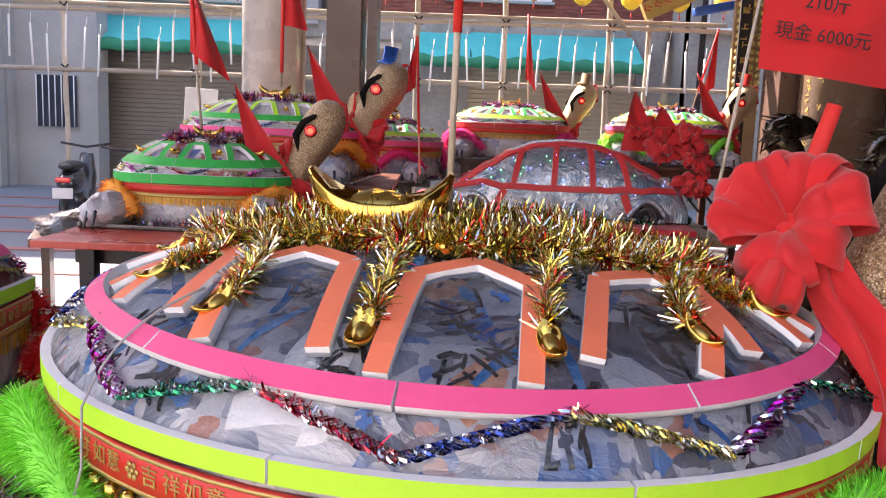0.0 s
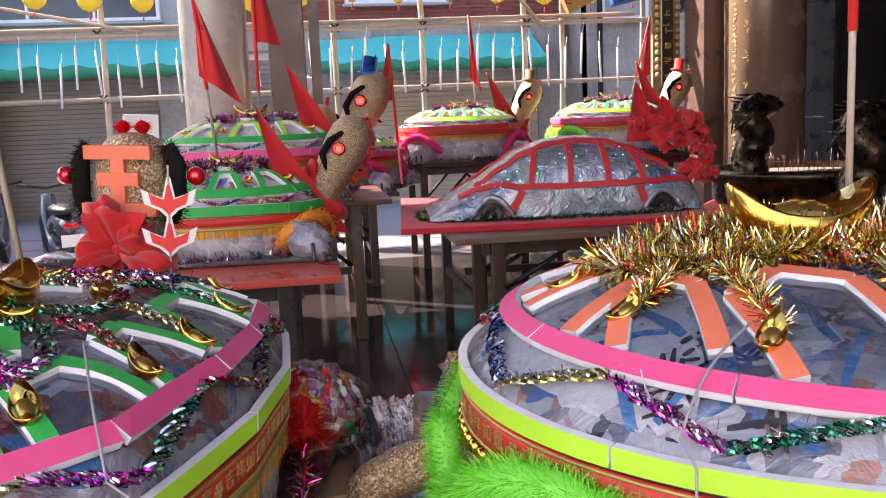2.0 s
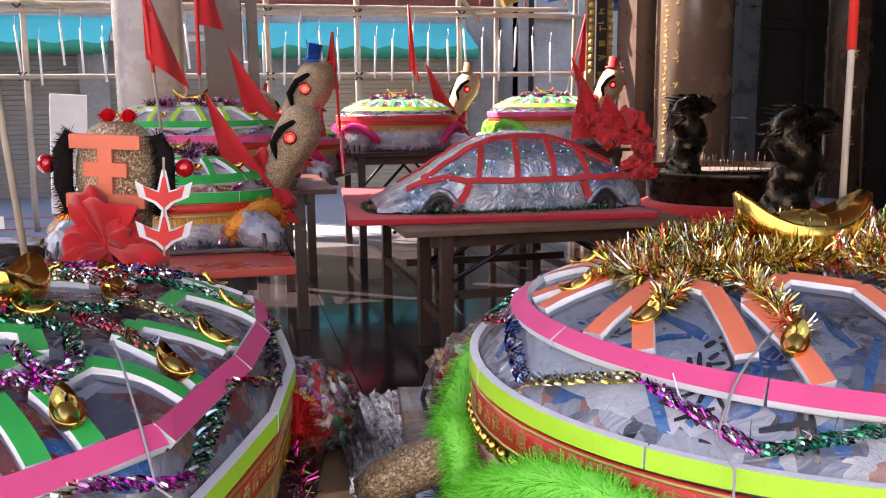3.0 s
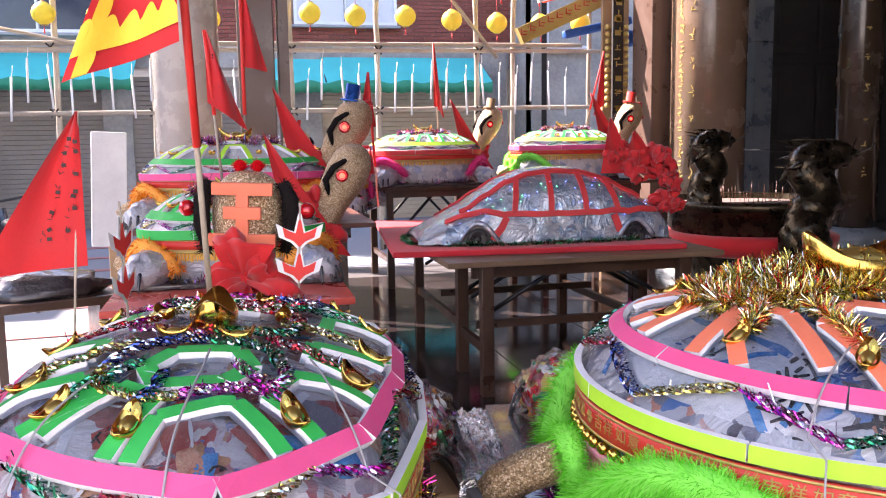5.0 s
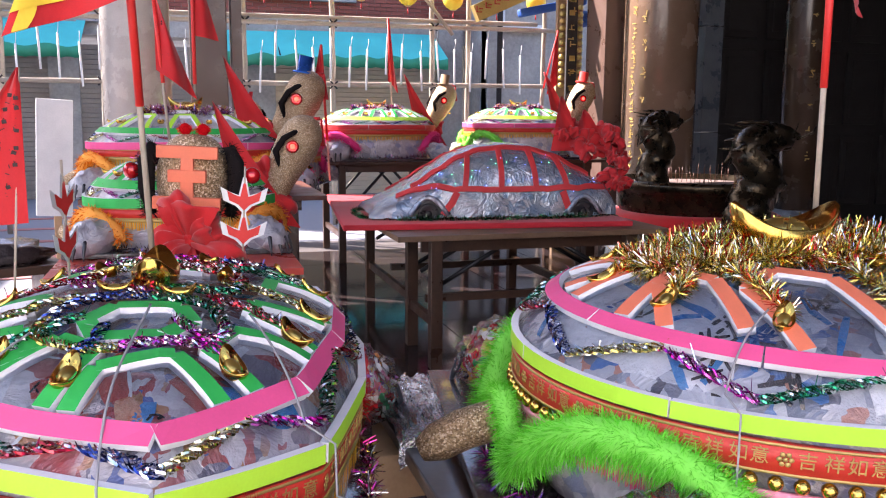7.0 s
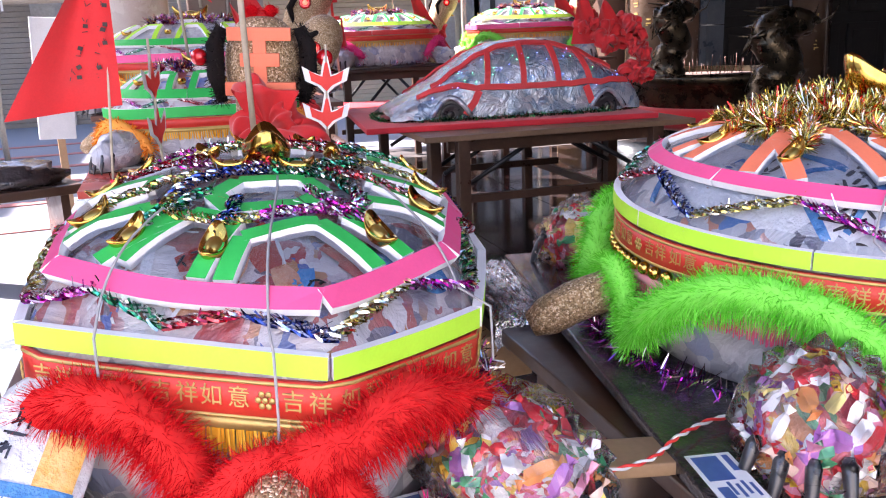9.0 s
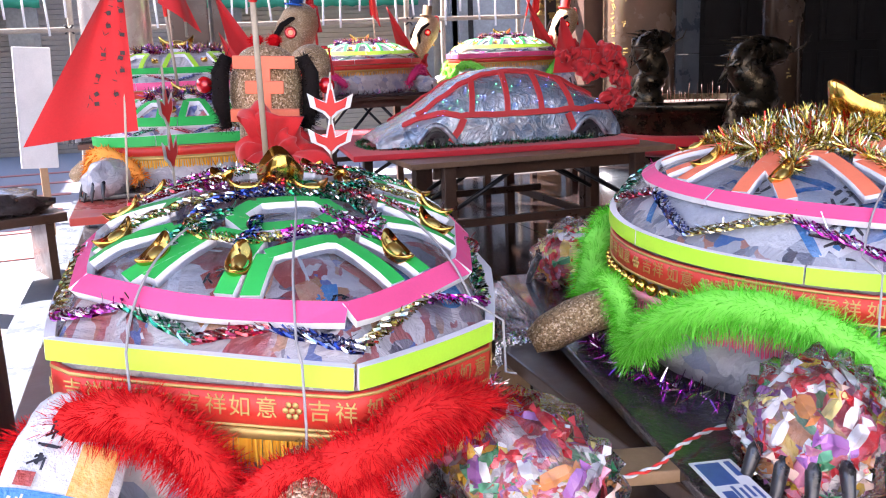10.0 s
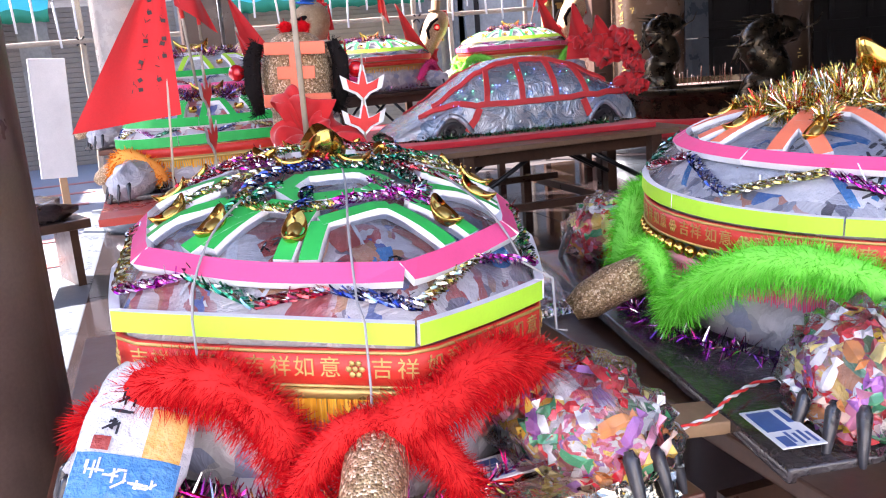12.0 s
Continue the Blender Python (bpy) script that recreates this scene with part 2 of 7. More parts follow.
RED_PAPER = surface("red_paper", (0.70, 0.025, 0.02), (0.80, 0.05, 0.04), 0.55, big=4, fine=120, bump=0.1)
RED_GLOSS = surface("red_glass_ball", (0.55, 0.005, 0.01), (0.65, 0.01, 0.015), 0.08, 0.3, bump=0, coat=1.0)
RED_BAND = surface("red_brocade", (0.55, 0.02, 0.015), (0.68, 0.05, 0.03), 0.45, big=20, fine=400, bump=0.4, dist=0.001)
RED_BOARD = surface("red_painted_board", (0.48, 0.05, 0.035), (0.60, 0.075, 0.05), 0.32, big=3, fine=60, bump=0.12)
RED_FELT = surface("red_felt_cover", (0.58, 0.014, 0.025), (0.68, 0.03, 0.045), 0.8, big=5, fine=180, bump=0.3, sheen=0.2)
YELLOW_CLOTH = surface("yellow_cloth", (0.85, 0.55, 0.03), (0.92, 0.66, 0.06), 0.7, big=6, fine=200)
INK = surface("black_ink", (0.02, 0.012, 0.012), (0.05, 0.02, 0.02), 0.7, bump=0)
BLACK_PLASTIC = surface("black_plastic", (0.012, 0.012, 0.014), (0.03, 0.03, 0.034), 0.35, big=8, bump=0.15)
CLAW_PAPER = surface("black_claw_card", (0.018, 0.018, 0.022), (0.05, 0.05, 0.058), 0.3, big=10, fine=80, bump=0.2, coat=0.4)
WHITE_PAPER = surface("white_paper", (0.72, 0.72, 0.72), (0.82, 0.82, 0.82), 0.6, big=5, bump=0.1)
BLUE_INK = surface("blue_print", (0.03, 0.06, 0.22), (0.08, 0.16, 0.4), 0.45, bump=0)
WOOD_DARK = surface("dark_wood", (0.035, 0.016, 0.010), (0.085, 0.040, 0.022), 0.38, big=5, fine=70, bump=0.3, dist=0.002, coat=0.2)
WOOD_RED = surface("red_brown_wood", (0.10, 0.035, 0.022), (0.17, 0.062, 0.038), 0.4, big=4, fine=80, bump=0.25, dist=0.002)
WOOD_BROWN = surface("brown_table_wood", (0.13, 0.075, 0.04), (0.22, 0.13, 0.075), 0.5, big=5, fine=90, bump=0.3, dist=0.002)
WOOD_PALE = surface("raw_wood", (0.28, 0.17, 0.09), (0.42, 0.27, 0.15), 0.7, big=6, fine=90, bump=0.3, dist=0.002)
BAMBOO = surface("weathered_bamboo", (0.30, 0.25, 0.20), (0.55, 0.48, 0.38), 0.65, big=2.5, fine=50, bump=0.2, vary=0.25)
BRONZE = surface("dark_bronze", (0.022, 0.016, 0.010), (0.10, 0.075, 0.045), 0.3, 0.85, big=12, fine=120, bump=0.5, dist=0.004)
STEEL_BLACK = surface("black_steel", (0.012, 0.012, 0.014), (0.03, 0.028, 0.028), 0.4, 0.4, big=9, fine=100, bump=0.15)
PILLAR_STONE = surface("polished_stone", (0.15, 0.095, 0.062), (0.24, 0.16, 0.105), 0.22, big=2.2, fine=160, bump=0.08, coat=0.3)
PILLAR_BROWN = surface("brown_granite", (0.075, 0.045, 0.036), (0.125, 0.078, 0.06), 0.34, big=3, fine=200, bump=0.1)
# PILLAR_STONE again, darkened to carry the shade inside the hall
PILLAR_SHADED = surface("shaded_polished_stone", (0.035, 0.022, 0.014), (0.07, 0.045, 0.028), 0.22, big=3, fine=160, bump=0.08, coat=0.3)
# grey-blue facing stone with the hall's shade mixed into its tones
STRIP_SHADED = surface("shaded_blue_grey_facing_stone", (0.05, 0.065, 0.08), (0.13, 0.15, 0.17), 0.35, big=3, fine=90, bump=0.15)
PILLAR_GREY = surface("pale_polished_stone", (0.30, 0.27, 0.24), (0.48, 0.45, 0.41), 0.25, big=2.2, fine=160, bump=0.08, coat=0.3)
PILLAR_NEAR = surface("speckled_brown_granite", (0.085, 0.058, 0.05), (0.18, 0.128, 0.112), 0.4, big=6, fine=170, bump=0.15)
DARK_STONE = surface("grey_blue_stone", (0.10, 0.125, 0.15), (0.20, 0.23, 0.26), 0.35, big=3, fine=120, bump=0.15)
# base colour near black: the unlit hall's shade is put into it
GLOOM_WALL = surface("gloom_temple_wall", (0.008, 0.007, 0.007), (0.020, 0.017, 0.016), 0.75, big=2, fine=30, bump=0.3)
CONCRETE = surface("grey_concrete", (0.26, 0.26, 0.27), (0.44, 0.43, 0.42), 0.85, big=0.8, fine=30, bump=0.4, dist=0.006, world_space=True)
OLD_PLASTER = surface("stained_plaster", (0.20, 0.19, 0.18), (0.46, 0.44, 0.40), 0.85, big=1.1, fine=18, bump=0.35, dist=0.006, world_space=True)
BOUNCE_WHITE = surface("bounce_white", (0.72, 0.71, 0.68), (0.82, 0.81, 0.78), 0.85, big=1.0, fine=25, bump=0.3, dist=0.004, world_space=True)
BRICK = surface("red_brick", (0.20, 0.055, 0.04), (0.32, 0.095, 0.07), 0.85, big=1.0, fine=40, bump=0.4, dist=0.004, vary=0.18)
MORTAR = surface("mortar", (0.20, 0.13, 0.11), (0.28, 0.20, 0.17), 0.9, big=3, fine=80, bump=0.3)
SHUTTER = surface("grey_brown_shutter", (0.24, 0.21, 0.18), (0.36, 0.32, 0.28), 0.55, 0.1, big=1.2, fine=30, bump=0.15, world_space=True)
SHUTTER_TAN = surface("tan_shutter", (0.50, 0.41, 0.29), (0.62, 0.53, 0.40), 0.6, 0.0, big=1.2, fine=30, bump=0.15, world_space=True)
PALE_DOOR = surface("pale_green_metal_door", (0.42, 0.50, 0.46), (0.56, 0.63, 0.58), 0.5, big=1.5, fine=40, bump=0.1)
AWNING = surface("teal_awning_cloth", (0.02, 0.42, 0.40), (0.05, 0.56, 0.54), 0.75, big=1.5, fine=80, bump=0.2, world_space=True)
AWNING_EDGE = surface("green_awning_edge", (0.01, 0.20, 0.11), (0.02, 0.28, 0.16), 0.75, big=2, fine=80, bump=0.2, world_space=True)
LANTERN_PAPER = surface("yellow_lantern_paper", (0.86, 0.62, 0.03), (0.95, 0.74, 0.06), 0.6, big=8, fine=60, bump=0.15)
STREET = tiles("street_asphalt", (0.16, 0.17, 0.20), (0.26, 0.27, 0.30), (0.1, 0.1, 0.1), 1, 1, 0.8)
ROAD_RED = surface("red_road_paint", (0.34, 0.12, 0.11), (0.44, 0.19, 0.17), 0.8, big=2, fine=60, bump=0.2, world_space=True)
FLOOR_TILE = tiles("polished_floor_tile", (0.022, 0.016, 0.016), (0.045, 0.034, 0.034), (0.02, 0.02, 0.02), 1, 1, 0.09)
JOINT = surface("floor_joint", (0.06, 0.05, 0.05), (0.10, 0.09, 0.085), 0.7, bump=0.1)
GLASS_DARK = surface("dark_window_glass", (0.02, 0.025, 0.04), (0.05, 0.06, 0.09), 0.08, big=1, bump=0)
WINDOW_PALE = surface("pale_window_curtain", (0.55, 0.57, 0.62), (0.70, 0.72, 0.76), 0.3, big=1, bump=0)
TUBE_WHITE = surface("white_plastic_tube", (0.70, 0.72, 0.74), (0.82, 0.83, 0.84), 0.4, bump=0)
GOLD_PAINT = surface("gold_paint", (0.48, 0.33, 0.10), (0.62, 0.45, 0.16), 0.4, 0.5, big=8, fine=90, bump=0.2)
BLUE_PAINT = surface("blue_eave_paint", (0.01, 0.05, 0.26), (0.03, 0.12, 0.40), 0.5, big=6, fine=60, bump=0.2)
WHITE_STONE = surface("white_stone", (0.50, 0.52, 0.53), (0.66, 0.67, 0.67), 0.7, big=6, fine=80, bump=0.4, dist=0.004)
GREY_CORD = surface("grey_cord", (0.22, 0.21, 0.22), (0.42, 0.41, 0.42), 0.6, bump=0.2)
PINK_SATIN = surface("pink_fringe_band", (0.80, 0.22, 0.33), (0.88, 0.34, 0.45), 0.5, big=10, fine=200)
BLUE_HAT = surface("blue_metal_paper", (0.02, 0.10, 0.55), (0.05, 0.22, 0.75), 0.25, 0.6, bump=0.1)
SCOOTER_PAINT = surface("dark_scooter_paint", (0.02, 0.02, 0.025), (0.05, 0.05, 0.06), 0.2, bump=0, coat=0.8)
CEILING_PAINT = surface("dark_red_ceiling", (0.10, 0.05, 0.04), (0.16, 0.08, 0.06), 0.7, big=1, fine=20)
GOLD_TINSEL = islands("gold_red_tinsel", [(0.85, 0.66, 0.16), (0.95, 0.84, 0.42), (0.58, 0.55, 0.12), (0.80, 0.05, 0.05), (0.94, 0.94, 0.92), (0.78, 0.62, 0.14), (0.60, 0.60, 0.18), (0.94, 0.92, 0.84), (0.90, 0.90, 0.80), (0.35, 0.30, 0.06)], 0.16)
PURPLE_TINSEL = islands("purple_tinsel", [(0.30, 0.04, 0.42), (0.55, 0.12, 0.6), (0.75, 0.75, 0.8), (0.5, 0.03, 0.3), (0.2, 0.05, 0.3)], 0.16)
MAGENTA_TINSEL = islands("magenta_tinsel", [(0.55, 0.02, 0.25), (0.7, 0.06, 0.35), (0.7, 0.5, 0.1), (0.35, 0.02, 0.15), (0.75, 0.72, 0.75)], 0.16)
SWEETS = islands("sweet_wrappers", [(0.80, 0.78, 0.78), (0.70, 0.03, 0.05), (0.85, 0.55, 0.08), (0.82, 0.30, 0.45), (0.86, 0.84, 0.82), (0.80, 0.34, 0.12), (0.70, 0.05, 0.06), (0.84, 0.80, 0.78), (0.86, 0.62, 0.52), (0.42, 0.16, 0.46), (0.78, 0.08, 0.10), (0.08, 0.34, 0.16), (0.88, 0.76, 0.30), (0.85, 0.84, 0.86)], 0.16, 0.0)
SWEETS.node_tree.nodes["Principled BSDF"].inputs["Coat Weight"].default_value = 0.8
GREEN_TINSEL = islands("green_tinsel", [(0.01, 0.22, 0.06), (0.02, 0.35, 0.10), (0.01, 0.12, 0.04), (0.3, 0.4, 0.3)], 0.2)
MIXED_TINSEL = islands("mixed_tinsel", [(0.55, 0.1, 0.4), (0.8, 0.8, 0.82), (0.7, 0.5, 0.1), (0.5, 0.05, 0.1), (0.25, 0.1, 0.4), (0.1, 0.12, 0.3)], 0.18)
BRAIDS = {k: islands(k + "_foil_braid", c, 0.15) for k, c in (
    ("blue", [(0.03, 0.06, 0.30), (0.06, 0.12, 0.45), (0.7, 0.75, 0.9), (0.8, 0.8, 0.85), (0.02, 0.03, 0.12), (0.05, 0.1, 0.4)]),
    ("red", [(0.50, 0.02, 0.06), (0.7, 0.1, 0.12), (0.85, 0.75, 0.75), (0.85, 0.85, 0.85), (0.25, 0.01, 0.03), (0.6, 0.05, 0.08)]),
    ("green", [(0.01, 0.25, 0.12), (0.05, 0.45, 0.25), (0.7, 0.85, 0.78), (0.85, 0.85, 0.85), (0.01, 0.1, 0.05), (0.02, 0.35, 0.18)]),
    ("magenta", [(0.55, 0.02, 0.40), (0.75, 0.15, 0.6), (0.9, 0.75, 0.88), (0.85, 0.85, 0.85), (0.25, 0.01, 0.2), (0.65, 0.05, 0.5)]),
    ("gold", [(0.65, 0.55, 0.15), (0.8, 0.75, 0.45), (0.85, 0.85, 0.75), (0.35, 0.3, 0.08)]))}


def fur_mat(name, cols):
    m = islands(name, cols, 1.0, 0.0, 0.0)
    m.node_tree.nodes["Principled BSDF"].inputs["Specular IOR Level"].default_value = 0.08
    return m


FUR_GREEN = fur_mat("green_feather", [(0.10, 0.62, 0.03), (0.16, 0.75, 0.06), (0.08, 0.5, 0.02), (0.25, 0.82, 0.12)])
FUR_RED = fur_mat("red_feather", [(0.54, 0.006, 0.010), (0.66, 0.012, 0.014), (0.44, 0.004, 0.008), (0.72, 0.03, 0.028)])
FUR_ORANGE = fur_mat("orange_feather", [(0.80, 0.20, 0.01), (0.9, 0.3, 0.03), (0.7, 0.15, 0.01), (0.95, 0.4, 0.08)])
FUR_BLACK = fur_mat("black_fur", [(0.006, 0.005, 0.005), (0.015, 0.012, 0.012), (0.03, 0.025, 0.022)])
FUR_PINK = fur_mat("pink_feather", [(0.75, 0.08, 0.25), (0.85, 0.15, 0.35), (0.7, 0.05, 0.2)])
FRINGE_GOLD = fur_mat("gold_fringe", [(0.80, 0.38, 0.03), (0.9, 0.5, 0.06), (0.7, 0.3, 0.02)])
FRINGE_PINK = fur_mat("pink_fringe", [(0.85, 0.15, 0.28), (0.92, 0.28, 0.4), (0.8, 0.1, 0.22)])
EYE_GLOW = glow("red_eye_lamp", (1.0, 0.05, 0.03), 1.6)
LED_BLUE = glow("blue_led", (0.12, 0.22, 1.0), 5.0)
LED_GREEN = glow("green_led", (0.1, 1.0, 0.4), 4.0)


# ---- geometry tools ----
class Geo:
    """Collects vertices, faces and material slots of one mesh."""

    def __init__(self):
        self.v, self.f, self.m = [], [], []

    def add(self, verts, faces, mi=0):
        b = len(self.v)
        self.v.extend([tuple(p) for p in verts])
        self.f.extend([tuple(b + i for i in fc) for fc in faces])
        self.m.extend([mi] * len(faces))

    def box(self, c, s, m=None, mi=0, bevel=0.0):
        bm = bmesh.new()
        bmesh.ops.create_cube(bm, size=1)
        for q in bm.verts:
            q.co = Vector((q.co.x * s[0], q.co.y * s[1], q.co.z * s[2]))
        if bevel:
            bmesh.ops.bevel(bm, geom=bm.edges[:], offset=bevel, segments=2, profile=0.6, affect="EDGES")
        bm.verts.index_update()
        t = Matrix.Translation(c) @ (m if m else Matrix.Identity(4))
        self.add([t @ q.co for q in bm.verts], [[q.index for q in fc.verts] for fc in bm.faces], mi)
        bm.free()
        return self

    def tube(self, pts, radii, n=10, mi=0, caps=True, squash=1.0):
        pts = [Vector(p) for p in pts]
        if isinstance(radii, (int, float)):
            radii = [radii] * len(pts)
        d0 = (pts[1] - pts[0]).normalized()
        side = d0.orthogonal().normalized()
        verts = []
        for i, p in enumerate(pts):
            d = (pts[min(i + 1, len(pts) - 1)] - pts[max(i - 1, 0)]).normalized()
            side = (side - d * side.dot(d)).normalized()
            up = d.cross(side)
            for k in range(n):
                a = 2 * math.pi * k / n
                verts.append(p + (side * math.cos(a) + up * math.sin(a) * squash) * radii[i])
        faces = [(i * n + k, i * n + (k + 1) % n, (i + 1) * n + (k + 1) % n, (i + 1) * n + k) for i in range(len(pts) - 1) for k in range(n)]
        if caps:
            faces += [tuple(range(n))[::-1], tuple((len(pts) - 1) * n + k for k in range(n))]
        self.add(verts, faces, mi)
        return self

    def lathe(self, prof, c=(0, 0, 0), n=32, mi=0, m=None):
        t = Matrix.Translation(c) @ (m if m else Matrix.Identity(4))
        verts = [t @ Vector((r * math.cos(2 * math.pi * k / n), r * math.sin(2 * math.pi * k / n), z)) for r, z in prof for k in range(n)]
        faces = [(i * n + k, i * n + (k + 1) % n, (i + 1) * n + (k + 1) % n, (i + 1) * n + k) for i in range(len(prof) - 1) for k in range(n)]
        faces += [tuple(range(n))[::-1], tuple((len(prof) - 1) * n + k for k in range(n))]
        self.add(verts, faces, mi)
        return self

    def ball(self, c, r, n=16, k=10, m=None, mi=0, lump=0.0, freq=8.0, bulge=1.0):
        if isinstance(r, (int, float)):
            r = (r, r, r)
        t = Matrix.Translation(c) @ (m if m else Matrix.Identity(4))
        verts = []
        for i in range(k + 1):
            a = math.pi * i / k
            for j in range(n):
                b = 2 * math.pi * j / n
                s = math.sin(a) ** bulge if a < math.pi else 0
                p = Vector((s * math.cos(b), s * math.sin(b), math.cos(a)))
                w = 1 + lump * noise.noise(p * freq * 0.5 + Vector(c) * 3)
                verts.append(t @ Vector((p.x * r[0] * w, p.y * r[1] * w, p.z * r[2] * w)))
        faces = [(i * n + j, (i + 1) * n + j, (i + 1) * n + (j + 1) % n, i * n + (j + 1) % n) for i in range(k) for j in range(n)]
        self.add(verts, faces, mi)
        return self

    def foam(self, pts, ups, w, h, closed=False):
        """A strip of foam along pts: slot 0 on its face, slot 1 on its cut sides."""
        pts, ups = [Vector(p) for p in pts], [Vector(u).normalized() for u in ups]
        k = len(pts)
        verts = []
        for i, p in enumerate(pts):
            a, b = (pts[(i - 1) % k], pts[(i + 1) % k]) if closed else (pts[max(i - 1, 0)], pts[min(i + 1, k - 1)])
            d = (b - a).normalized()
            s = d.cross(ups[i]).normalized() * w / 2
            u = ups[i] * h
            verts += [p - s, p + s, p + s * 0.97 + u, p - s * 0.97 + u]
        for i in range(k if closed else k - 1):
            a, b = i * 4, ((i + 1) % k) * 4
            base = len(self.v) if i == 0 else base
            if i == 0:
                self.v.extend([tuple(q) for q in verts])
            for e, slot in ((0, 1), (1, 1), (2, 0), (3, 1)):
                self.f.append((base + a + e, base + b + e, base + b + (e + 1) % 4, base + a + (e + 1) % 4))
                self.m.append(slot)
        if not closed:
            self.f += [(base, base + 1, base + 2, base + 3), tuple(base + (k - 1) * 4 + e for e in (3, 2, 1, 0))]
            self.m += [1, 1]
        return self

    def blades(self, path, count, length, width, r0=0.0, droop=0.0, r=rng, flat=None, mi=0):
        """Many thin blades standing out from a path."""
        path = [Vector(p) for p in path]
        cum = [0.0]
        for a, b in zip(path, path[1:]):
            cum.append(cum[-1] + (b - a).length)
        for _ in range(count):
            s = r.random() * cum[-1]
            i = max(j for j in range(len(path) - 1) if cum[j] <= s)
            u = (s - cum[i]) / max(1e-9, cum[i + 1] - cum[i])
            p = path[i].lerp(path[i + 1], u)
            along = (path[i + 1] - path[i]).normalized()
            d = Vector((r.gauss(0, 1), r.gauss(0, 1), r.gauss(0, 1)))
            d -= along * d.dot(along) * 0.55
            if flat is not None and d.dot(flat) < 0:
                d -= flat * d.dot(flat) * 1.6
            d.normalize()
            ln = length * (0.55 + 0.6 * r.random())
            side = d.cross(Vector((r.gauss(0, 1), r.gauss(0, 1), r.gauss(0, 1)))).normalized() * width / 2
            a, tip = p + d * r0, p + d * ln - Vector((0, 0, droop * ln))
            mid = a.lerp(tip, 0.5) + Vector((0, 0, droop * ln * 0.25))
            self.add([a - side, a + side, mid + side, mid - side, tip + side * 0.5, tip - side * 0.5], [(0, 1, 2, 3), (3, 2, 4, 5)], mi)
        return self


def mesh_of(name, g, mats, smooth=True):
    me = bpy.data.meshes.new(name)
    me.from_pydata(g.v, [], g.f)
    for m in (mats if isinstance(mats, (list, tuple)) else [mats]):
        me.materials.append(m)
    me.polygons.foreach_set("material_index", g.m)
    me.polygons.foreach_set("use_smooth", [smooth] * len(g.f))
    me.update()
    return me


def part(name, g, mats, parent=None, label="", smooth=True, at=None, kind=""):
    ob = new(name, g if isinstance(g, bpy.types.Mesh) else mesh_of(name, g, mats, smooth))
    if parent:
        ob.parent = parent
    if at is not None:
        ob.matrix_local = at
    return tagged(ob, label, kind=kind)


def thing(name, m, label, category, group="", kind=""):
    ob = new(name)
    ob.empty_display_size = 0.05
    ob.matrix_world = m
    return tagged(ob, label, category, group, kind)


def setting(name, g, mats, label, category, smooth=False):
    return tagged(part(name, g, mats, None, smooth=smooth), label, category, kind="structure")


def rot(rx=0, ry=0, rz=0):
    return pose(0, 0, 0, rx, ry, rz)


def text_mesh(chars, size, depth=0.0006):
    cu = bpy.data.curves.new("characters", "FONT")
    cu.body, cu.size, cu.extrude, cu.resolution_u = chars, size, depth, 2
    cu.align_x, cu.align_y = "CENTER", "CENTER"
    ob = new("characters", cu)
    bpy.context.view_layer.update()
    me = bpy.data.meshes.new_from_object(ob.evaluated_get(bpy.context.evaluated_depsgraph_get()))
    bpy.data.objects.remove(ob)
    return me


# ---- the street and the temple ----
def make_floor():
    g = Geo().box((2.5, 3.0, -0.06), (9.4, 13.6, 0.1))
    fl = setting("floor", g, JOINT, "dark polished granite temple floor with thin joints", "floor")
    k = 0.8
    me = mesh_of("floor_tile", Geo().box((0, 0, 0), (k - 0.005, k - 0.005, 0.014), bevel=0.0015), FLOOR_TILE, False)
    for i in range(11):
        for j in range(16):
            x, y = -1.75 + k * i, -3.4 + k * j
            if x < 6.8:
                part("floor_tile", me, None, fl, at=pose(x, y, -0.007 + rng.uniform(-0.0006, 0.0006), rng.uniform(-0.05, 0.05), rng.uniform(-0.05, 0.05), 0))
    edge = Geo().box((-2.25, 3.0, -0.08), (0.2, 13.6, 0.15), bevel=0.008)
    setting("trim", edge, DARK_STONE, "grey stone edge of the temple platform", "kerb")


def make_ground():
    g = Geo()
    n, size = 24, 120.0
    vs = [(-size / 2 + size * i / n, -size / 2 + size * j / n, -0.16) for j in range(n + 1) for i in range(n + 1)]
    g.add(vs, [(j * (n + 1) + i, j * (n + 1) + i + 1, (j + 1) * (n + 1) + i + 1, (j + 1) * (n + 1) + i) for j in range(n) for i in range(n)])
    setting("ground", g, STREET, "grey asphalt street reaching past the houses", "street")
    g = Geo()
    for k in range(6):
        g.box((-6.0, 7.6 + 1.25 * k, -0.153), (7.0, 0.16, 0.008), rot(0, 0, 4))
    setting("road_marking", g, ROAD_RED, "worn red stripes painted across the street", "road marking")


def shutter(x0, x1, y, z0, z1, m, name, label):
    s = setting(name, Geo().box(((x0 + x1) / 2, y + 0.03, (z0 + z1) / 2), (x1 - x0, 0.02, z1 - z0)), m, label, "roller shutter")
    k = int((z1 - z0) / 0.085)
    me = mesh_of("slat", Geo().box((0, 0, 0), (x1 - x0, 0.03, (z1 - z0) / k * 0.86), rot(14, 0, 0)), m, False)
    for i in range(k):
        part("slat", me, None, s, at=pose((x0 + x1) / 2, y, z0 + (i + 0.5) * (z1 - z0) / k))
    return s


